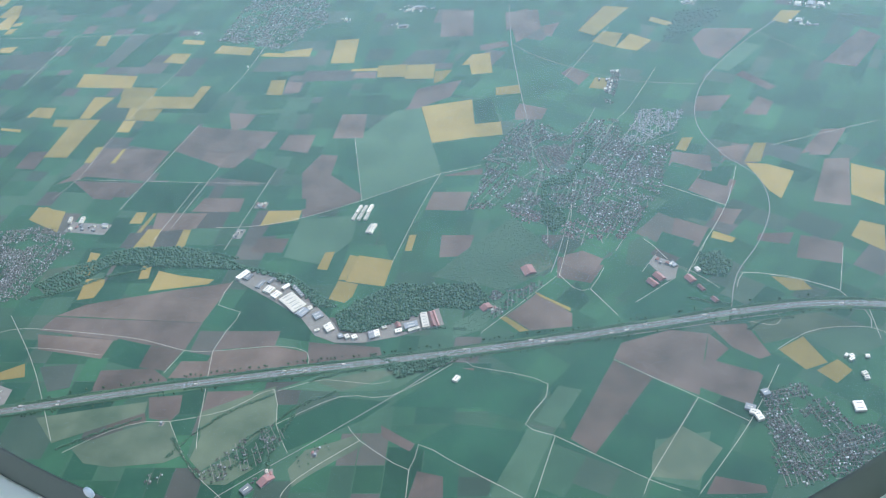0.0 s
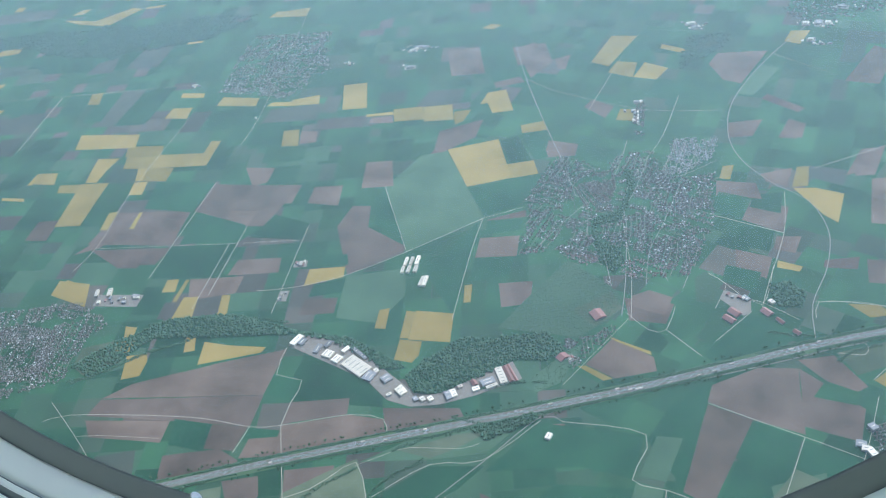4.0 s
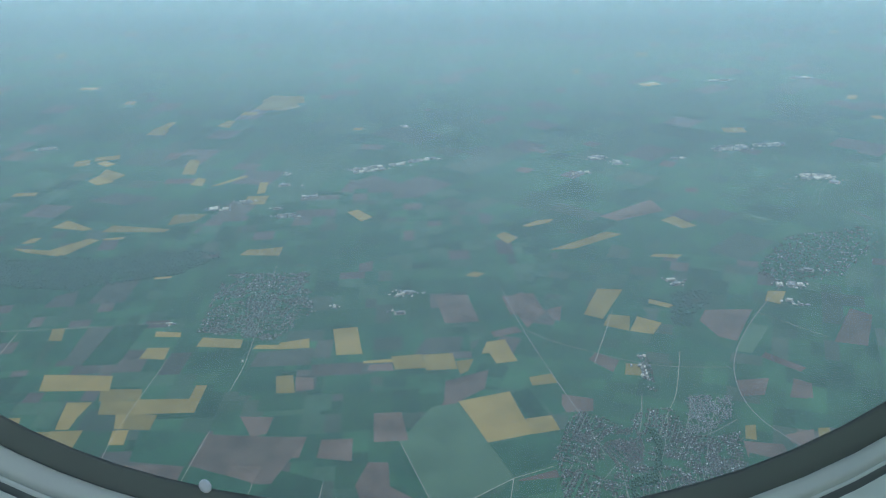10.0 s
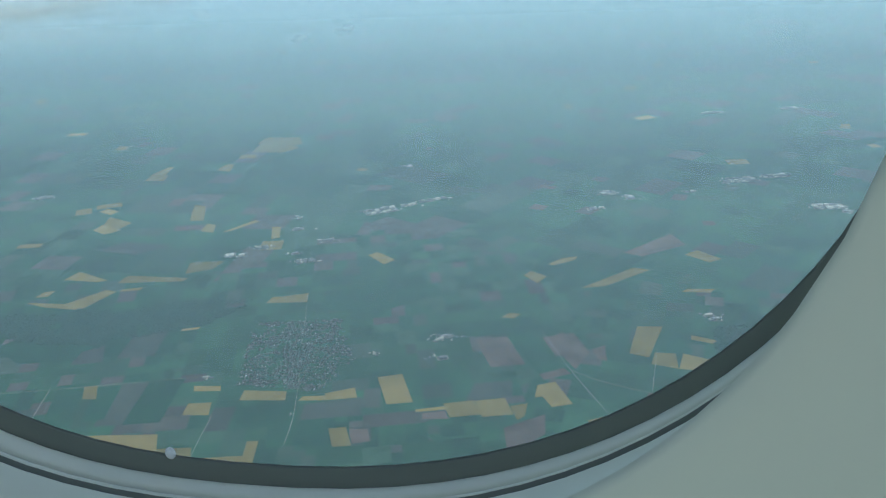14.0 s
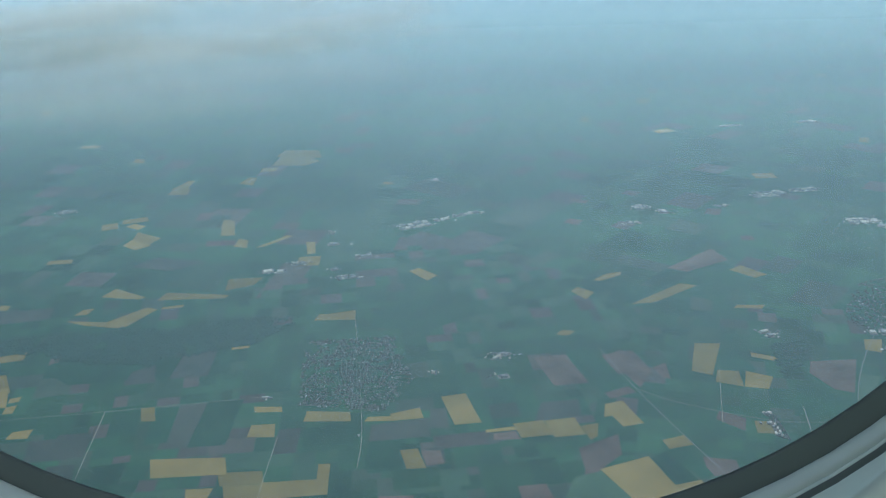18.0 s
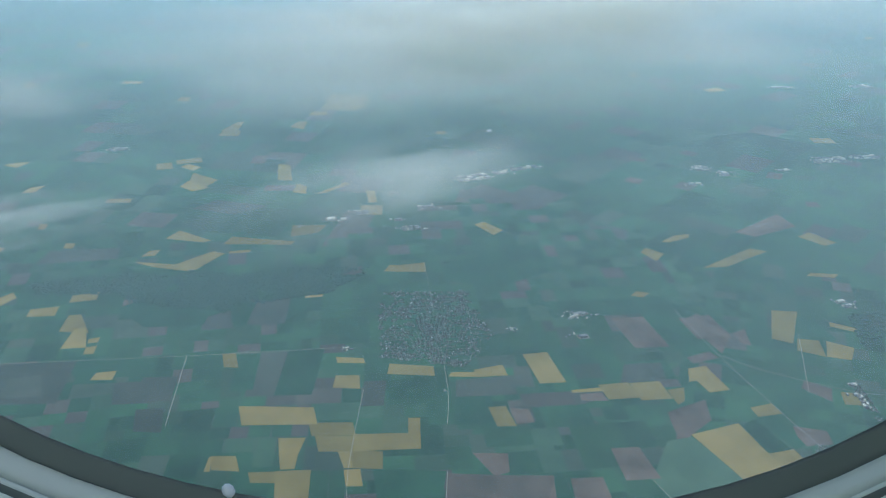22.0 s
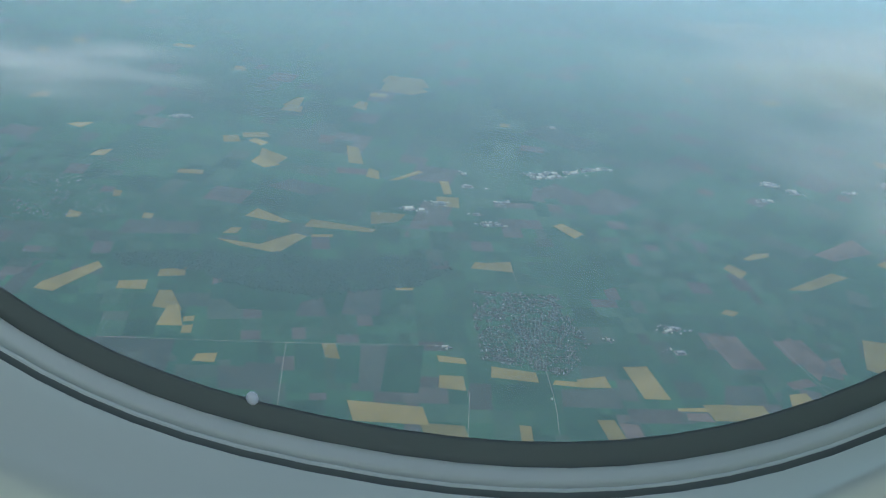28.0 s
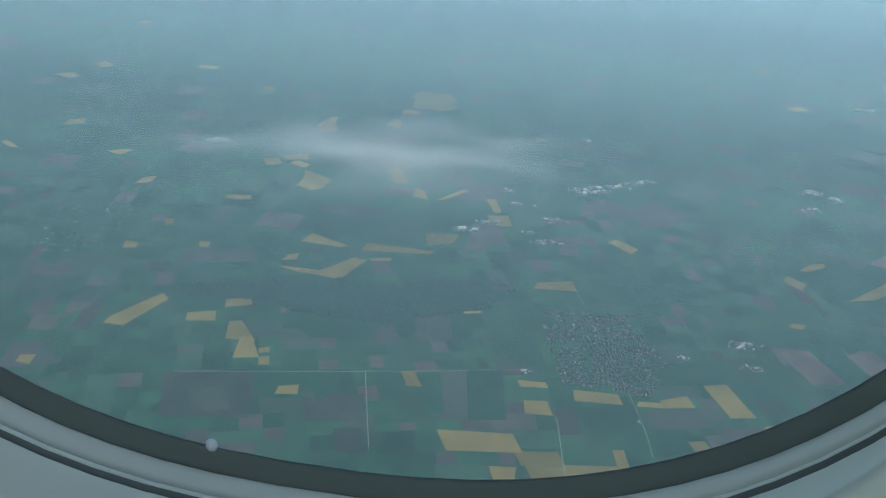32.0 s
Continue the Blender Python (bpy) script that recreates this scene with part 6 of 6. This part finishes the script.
def vehicle(kind):
    l, w, h = (1.75, 0.30, 0.42) if kind == "lorry" else (0.52, 0.22, 0.17)
    bm = bmesh.new()
    if kind == "lorry":
        box(bm, -0.12, 0, 0.10, l * 0.80, w, h)
    else:
        box(bm, 0, 0, 0.05, l, w, h * 0.55)
        bmesh.ops.bevel(bm, geom=bm.edges[:], offset=0.02, segments=1, affect="EDGES")
    thing = tagged(link(kind, bm, SHED), "white articulated lorry on the motorway" if kind == "lorry" else "pale car driving on the motorway", "truck" if kind == "lorry" else "car", "motorway traffic")
    bm = bmesh.new()
    if kind == "lorry":
        box(bm, l * 0.40, 0, 0.08, l * 0.14, w, h * 0.85)
    else:
        box(bm, -0.03, 0, 0.05 + h * 0.55, l * 0.5, w * 0.85, h * 0.45)
    part("cab", bm, GREY_ROOF, thing)
    for x in ((-0.6, -0.45, 0.62) if kind == "lorry" else (-0.16, 0.16)):
        for y in (-1, 1):
            bm = bmesh.new()
            bmesh.ops.create_cone(bm, cap_ends=True, segments=10, radius1=0.06, radius2=0.06, depth=0.05,
                                  matrix=Matrix.Translation((x, y * (w / 2 - 0.02), 0.06)) @ Matrix.Rotation(radians(90), 4, "X"))
            part("wheel", bm, BARK, thing)
    return thing


LORRY, CAR = vehicle("lorry"), vehicle("car")
for k in range(34):
    ob = (LORRY, CAR)[k % 2 if k < 2 else int(rng.random() < 0.45)]
    p, a = along(road_line, rng.uniform(0.05, 0.97))
    side = rng.choice((-1, 1))
    off = side * rng.choice((0.49, 0.86, 1.23))
    m = pose(p.x - math.sin(a) * off, p.y + math.cos(a) * off, 0.182, 0, 0, math.degrees(a) + (180 if side > 0 else 0))
    if k < 2:
        ob.matrix_world = m
    else:
        copy_thing(ob, m)

# lorries parked side by side in the rest area
for k, (x, y) in enumerate([(-281.8, 143.7), (-281.2, 144.9), (-280.6, 146.1), (-280.0, 147.4), (-279.4, 148.6), (-278.8, 149.9), (-278.3, 143.4), (-277.5, 144.9), (-276.8, 146.7)]):
    copy_thing(LORRY, pose(x, y, 0.112, 0, 0, 62 + rng.uniform(-3, 3)))

# ---- the smaller plots of the plain, each with straight hedgeless edges, in the lie of its district ----
DISTRICTS = [(-543, 133, 12), (-340, 138, 16), (-124, 95, 18), (3, 156, -8), (-669, 278, 14), (-385, 297, 11), (-191, 298, 14), (-1, 272, -21), (208, 329, -5), (-777, 499, 10), (-532, 445, 17), (-294, 487, 13), (-109, 442, -8), (176, 477, -11), (391, 510, -9), (-938, 753, 1), (-550, 744, -2), (-125, 754, -33), (337, 687, -16), (-1318, 1127, 0), (-635, 1144, -3), (-69, 1134, -45), (518, 1140, -26), (-1709, 1706, -8), (-986, 1732, -1), (-276, 1734, 0), (440, 1739, -23)]


def plot_rects(x0, y0, x1, y1, least, rng):
    """Splits a block of land again and again into plots."""
    w, l = x1 - x0, y1 - y0
    if w < 2 * least and l < 2.6 * least or (w * l < 9 * least * least and rng.random() < 0.22):
        return [(x0, y0, x1, y1)]
    f = rng.uniform(0.32, 0.68)
    if w > l * rng.uniform(0.6, 1.3):
        m = x0 + f * w
        return plot_rects(x0, y0, m, y1, least, rng) + plot_rects(m, y0, x1, y1, least, rng)
    m = y0 + f * l
    return plot_rects(x0, y0, x1, m, least, rng) + plot_rects(x0, m, x1, y1, least, rng)


PLOTS = {"crop": [], "dark": [], "meadow": [], "fallow": [], "soil": []}
for k, (dx, dy, degrees) in enumerate(DISTRICTS):
    rng = random.Random(k + 40)
    c, s = math.cos(radians(degrees)), math.sin(radians(degrees))
    reach, least = (260, 8.5) if dy < 700 else (520, 17)
    for x0, y0, x1, y1 in plot_rects(-reach, -reach, reach, reach, least, rng):
        mx, my = (x0 + x1) / 2, (y0 + y1) / 2
        px, py = dx + c * mx - s * my, dy + s * mx + c * my
        if py < 60 or min(range(len(DISTRICTS)), key=lambda q: (DISTRICTS[q][0] - px) ** 2 + (DISTRICTS[q][1] - py) ** 2) != k:
            continue
        pick = rng.random() + 0.25 * noise.noise((px * 0.012, py * 0.012, 1.5))
        kind = "dark" if pick < 0.34 else "crop" if pick < 0.68 else "fallow" if pick < 0.78 else "meadow" if pick < 0.88 or pick < 0.93 else "soil"
        if any(inside((px, py), ring) for ring in SETTLED):
            kind = "crop"
        g = rng.uniform(0.05, 0.22)
        PLOTS[kind].append([0.006 + 0.0012 * (k * 7 % 27)] + [(dx + c * x - s * y, dy + s * x + c * y) for x, y in ((x0 + g, y0 + g), (x1 - g, y0 + g), (x1 - g, y1 - g), (x0 + g, y1 - g))])
PLOT_LABELS = {"crop": "plots of young green wheat on the plain", "dark": "plots of deep green winter crop on the plain", "meadow": "plots of pale green grass on the plain",
               "fallow": "plots of dull brown-green fallow land", "soil": "plots of bare brown soil on the plain"}
for k, (kind, rings) in enumerate(PLOTS.items()):
    verts, faces = [], []
    for q, (top, *ring) in enumerate(rings):
        verts += [(x, y, -0.1) for x, y in ring] + [(x, y, top) for x, y in ring]
        b = 8 * q
        faces += [(b + 4, b + 5, b + 6, b + 7)] + [(b + i, b + (i + 1) % 4, b + 4 + (i + 1) % 4, b + 4 + i) for i in range(4)]
    me = bpy.data.meshes.new("plots")
    me.from_pydata(verts, [], faces)
    me.materials.append(PLOT_MATERIALS[kind])
    tagged(new("plots", me), PLOT_LABELS[kind], "fields", "", "stuff")

# ---- clouds ----


def cloud_material(name, most, puff):
    m = Nodes(name)
    co = m.tree.nodes.new("ShaderNodeTexCoord").outputs["Object"]
    shifted = m.add("ShaderNodeVectorMath", **{"0": co})
    join = m.tree.nodes.new("ShaderNodeCombineXYZ")
    m.put(join, "0", m.math("MULTIPLY", m.info.outputs["Random"], 40.0)), m.put(join, "1", m.math("MULTIPLY", m.info.outputs["Random"], 17.0))
    m.put(shifted, "1", join.outputs[0])
    body, soft = m.noise(puff, 2, shifted.outputs[0], 0.4), m.noise(puff * 1.9, 4, shifted.outputs[0], 0.5)
    size = m.add("ShaderNodeVectorMath", **{"0": co})
    size.operation = "LENGTH"
    rim = m.math("ADD", size.outputs["Value"], m.math("MULTIPLY", m.math("SUBTRACT", body, 0.5), 3.4))
    fade = m.add("ShaderNodeMapRange", Value=m.math("ADD", rim, m.math("MULTIPLY", m.math("SUBTRACT", soft, 0.5), 1.1)), From_Min=0.85, From_Max=-0.45)
    fade.interpolation_type = "SMOOTHSTEP"
    edge = m.add("ShaderNodeMapRange", Value=size.outputs["Value"], From_Min=1.0, From_Max=0.45)
    edge.interpolation_type = "SMOOTHSTEP"
    amount = m.math("MULTIPLY", m.math("MULTIPLY", fade.outputs[0], edge.outputs[0]), most)
    clear = m.tree.nodes.new("ShaderNodeBsdfTransparent")
    back, front = m.add("ShaderNodeBsdfTranslucent", Color=(0.97, 0.955, 0.80, 1)), m.add("ShaderNodeBsdfDiffuse", Color=(0.97, 0.955, 0.80, 1))
    both, out = m.tree.nodes.new("ShaderNodeMixShader"), m.tree.nodes.new("ShaderNodeMixShader")
    m.put(both, "0", 0.7), m.put(both, "1", back.outputs[0]), m.put(both, "2", front.outputs[0])
    m.put(out, "0", amount), m.put(out, "1", clear.outputs[0]), m.put(out, "2", both.outputs[0])
    m.tree.links.new(out.outputs[0], m.tree.nodes["Material Output"].inputs[0])
    return m.mat


WISP, VEIL = cloud_material("ragged cloud wisp", 0.20, 1.7), cloud_material("broad cloud veil", 0.25, 1.8)


def cloud(mat, cx, cy, cz, w, d, degrees, layers=3, thick=1.0, label="thin grey-white cloud wisp drifting over the plain", lean=0):
    """A wisp of cloud: wavy sheets of vapour, one above another, ragged at the rim."""
    base = None
    for k in range(layers):
        rng = random.Random(int(cx * 7) + k)
        bm = bmesh.new()
        n = 14
        grid = [[None] * (n + 1) for _ in range(n + 1)]
        for i in range(n + 1):
            for j in range(n + 1):
                x, y = 2 * i / n - 1, 2 * j / n - 1
                lift = noise.noise((x * 1.2, y * 1.2, cx)) * 0.10 + 0.05 * (1 - x * x - y * y)
                grid[i][j] = bm.verts.new((x, y, lift))
        for i in range(n):
            for j in range(n):
                bm.faces.new((grid[i][j], grid[i + 1][j], grid[i + 1][j + 1], grid[i][j + 1]))
        for f in bm.faces:
            f.smooth = True
        ob = link("cloud" if k == 0 else "vapour", bm, mat)
        if k == 0:
            base = tagged(ob, label, "cloud", "low clouds")
            base.matrix_world = pose(cx, cy, cz, lean, 0, degrees) @ Matrix.Diagonal((w / 2, d / 2, thick, 1))
        else:
            ob.parent = base
            ob.matrix_local = pose(rng.uniform(-0.25, 0.25), rng.uniform(-0.25, 0.25), 1.3 * k, 0, 0, rng.uniform(-25, 25)) @ Matrix.Diagonal((0.9, 0.9, 1, 1))
    return base


cloud(WISP, -309.5, 41.5, 250.8, 30.0, 10.0, 40, 6, 0.3)
cloud(WISP, -285.5, 50.5, 251.9, 34.0, 14.5, 50, 6, 0.3)
cloud(VEIL, -289.5, 85.9, 253.2, 88.9, 64.8, 10, 8, 0.3)
cloud(VEIL, -263.3, 101.6, 255.9, 64.3, 81.4, 0, 8, 0.3)
cloud(WISP, -319.2, 65.2, 252.7, 19.4, 23.8, 40, 6, 0.3)
cloud(VEIL, -295.2, 144.9, 242.5, 129.2, 130.6, 5, 8, 0.3)
cloud(VEIL, -264.5, 171.2, 244.5, 73.2, 115.7, 0, 8, 0.3)
cloud(WISP, -409.8, 103.2, 249.0, 60.0, 28.0, 5, 2, 0.3)
cloud(WISP, -273.0, 77.7, 257.1, 41.5, 50.1, 15, 6, 0.3)
cloud(VEIL, -423.0, 118.8, 241.7, 64.0, 45.3, 0, 4, 0.3)
cloud(VEIL, -310.8, 146.3, 250.5, 77.5, 67.7, 0, 4, 0.3)

# small bright puffs far off
PUFF = cloud_material("small cloud puff", 0.55, 1.3)
for x, y, z, w, d in ((-523.6, 1120.0, 93.0, 34, 24), (-461.0, 1110.0, 102.0, 38, 26), (-640.0, 1105.0, 128.0, 36, 26)):
    cloud(PUFF, x, y, z, w, d, 8, 3, 0.3, "small bright cloud puff far over the plain", 68)

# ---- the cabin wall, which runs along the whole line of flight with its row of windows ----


def moulded(name, a, b, rough):
    m = Nodes(name)
    return m.done(m.mix(m.noise(1.5, 3), a, b), rough, m.noise(160, 2), 0.05, 0.001)


SEAL = moulded("dark rubber window seal", (0.205, 0.215, 0.168), (0.23, 0.24, 0.188), 0.75)
LEDGE = moulded("pale plastic window ledge", (0.82, 0.81, 0.61), (0.86, 0.85, 0.65), 0.45)
CABIN = moulded("grey cabin wall panel", (0.81, 0.81, 0.61), (0.85, 0.85, 0.64), 0.6)
# surface of the added wall that reflects sun onto the panels
BOUNCE_WALL = moulded("pale bounce wall", (0.47, 0.475, 0.445), (0.51, 0.515, 0.48), 0.7)
GLINT = moulded("white glint bead", (0.9, 0.9, 0.88), (0.95, 0.95, 0.93), 0.3)

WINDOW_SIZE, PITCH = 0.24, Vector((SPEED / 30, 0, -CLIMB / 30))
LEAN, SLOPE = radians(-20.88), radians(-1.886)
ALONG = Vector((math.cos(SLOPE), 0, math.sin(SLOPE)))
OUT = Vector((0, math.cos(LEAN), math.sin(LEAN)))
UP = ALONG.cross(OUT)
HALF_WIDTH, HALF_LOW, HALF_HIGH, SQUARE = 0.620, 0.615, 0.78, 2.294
RING = [radians(v) for v in (*np.linspace(180, 235, 9)[:-1], *np.linspace(235, 325, 25)[:-1], *np.linspace(325, 360, 6)[:-1], *np.linspace(0, 180, 11)[:-1])]


def window_ring(near, grow, aside=None, drop=None, low=HALF_LOW, high=HALF_HIGH):
    """A rounded window outline: near is its distance towards the cabin, grow how far it stands outside the pane's edge."""
    aside, drop = 0.0235 * near if aside is None else aside, -0.544 * near if drop is None else drop
    ring = []
    for a in RING:
        c, s = math.cos(a), math.sin(a)
        u = math.copysign(abs(c) ** (2 / SQUARE), c) * (HALF_WIDTH + grow) + aside
        w = math.copysign(abs(s) ** (2 / SQUARE), s) * ((high if s > 0 else low) + grow) + drop
        ring.append(WINDOW_SIZE * (u * ALONG - near * OUT + w * UP))
    return ring


def window_hood():
    """Unseen rim added to overhang the pane's top and keep sun off the ledge."""
    ring = window_ring(-0.006, 0.008, 0, 0, HALF_LOW + 0.03)
    out = []
    for p, a in zip(ring, RING):
        c, v = math.cos(a), math.sin(a)
        deep = 0.55 * min(1.0, max(0.0, v * 2.2 - 0.25 if c < 0.1 else max(v * 2.2 - 0.25, (v + 0.45) * 0.75)))
        flare = 0.45 * deep * max(0.0, 1 - 1.6 * max(0.0, v)) if c > 0.1 else 0.0
        out.append(p + WINDOW_SIZE * (deep * OUT + flare * ALONG))
    return out


def wall_ring(near, low, high):
    """The edge of one wall panel, which meets the next panel along the line of flight."""
    ring = []
    for a in RING:
        c, s = math.cos(a), math.sin(a)
        k = 1 / max(abs(c), abs(s))
        ring.append(c * k * PITCH / 2 + WINDOW_SIZE * (-near * OUT + (high if s > 0 else low) * abs(s) * k * (1 if s > 0 else -1) * UP))
    return ring


def loft(name, rings, material, parent=None, label=""):
    bm = bmesh.new()
    loops = [[bm.verts.new(p) for p in ring] for ring in rings]
    for a, b in zip(loops, loops[1:]):
        for k in range(len(a)):
            bm.faces.new((a[k - 1], a[k], b[k], b[k - 1])).smooth = True
    bmesh.ops.recalc_face_normals(bm, faces=bm.faces)
    return link(name, bm, material, parent, label)


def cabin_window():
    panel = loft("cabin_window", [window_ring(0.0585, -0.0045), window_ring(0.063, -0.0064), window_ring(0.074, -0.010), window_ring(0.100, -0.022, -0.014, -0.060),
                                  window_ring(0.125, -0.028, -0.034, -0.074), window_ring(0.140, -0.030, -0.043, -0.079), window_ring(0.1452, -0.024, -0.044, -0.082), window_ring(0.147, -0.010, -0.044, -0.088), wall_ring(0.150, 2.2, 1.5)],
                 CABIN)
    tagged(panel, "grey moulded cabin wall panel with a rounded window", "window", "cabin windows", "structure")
    # the seal's outermost ring is the added sun block
    loft("seal", [window_hood(), window_ring(-0.004, 0.003, 0, 0, HALF_LOW + 0.012), window_ring(0.0, 0.0), window_ring(0.002, 0.0018), window_ring(0.006, 0.008), window_ring(0.0095, 0.0121), window_ring(0.0095, 0.022)], SEAL, panel, "dark rubber seal round the window, with an added outer sun block")
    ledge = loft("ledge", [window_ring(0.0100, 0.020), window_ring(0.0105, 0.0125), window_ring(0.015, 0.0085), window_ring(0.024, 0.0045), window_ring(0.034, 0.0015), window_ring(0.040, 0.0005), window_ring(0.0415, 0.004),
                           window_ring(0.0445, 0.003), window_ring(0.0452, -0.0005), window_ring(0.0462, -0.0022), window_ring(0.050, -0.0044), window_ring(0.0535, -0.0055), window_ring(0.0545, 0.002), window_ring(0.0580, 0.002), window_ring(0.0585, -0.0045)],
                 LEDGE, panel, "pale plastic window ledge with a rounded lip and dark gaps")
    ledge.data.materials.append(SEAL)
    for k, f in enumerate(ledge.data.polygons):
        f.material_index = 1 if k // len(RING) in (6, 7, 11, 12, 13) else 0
    # a white bead imitates the bright glint at the pane's lower edge
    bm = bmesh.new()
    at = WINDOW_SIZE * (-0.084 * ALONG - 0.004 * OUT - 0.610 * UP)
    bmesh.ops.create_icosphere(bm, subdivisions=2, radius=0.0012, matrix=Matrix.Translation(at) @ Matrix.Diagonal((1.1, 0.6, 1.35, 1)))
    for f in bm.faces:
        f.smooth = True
    link("vent_plug", bm, GLINT, panel, "small white bead imitating a glint at the window seal")
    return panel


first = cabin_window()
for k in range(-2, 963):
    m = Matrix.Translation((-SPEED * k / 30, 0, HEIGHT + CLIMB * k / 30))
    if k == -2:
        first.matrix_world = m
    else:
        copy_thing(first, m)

# an unseen wall added behind the camera to bounce sunlight onto the window panels
bm = bmesh.new()
ends = [[bm.verts.new((-SPEED * t, y, HEIGHT + CLIMB * t + z)) for y, z in ((-0.95, -0.7), (-0.95, 0.7), (-0.88, 1.1), (-0.92, 1.12), (-1.0, 0.7), (-1.0, -0.7))] for t in (-0.2, 32.2)]
for k in range(6):
    bm.faces.new((ends[0][k - 1], ends[0][k], ends[1][k], ends[1][k - 1]))
bm.faces.new(ends[0]), bm.faces.new(ends[1][::-1])
bmesh.ops.recalc_face_normals(bm, faces=bm.faces)
tagged(link("wall_far_side", bm, BOUNCE_WALL), "plain pale unseen wall added to bounce sun onto the window panels", "wall", "", "structure")
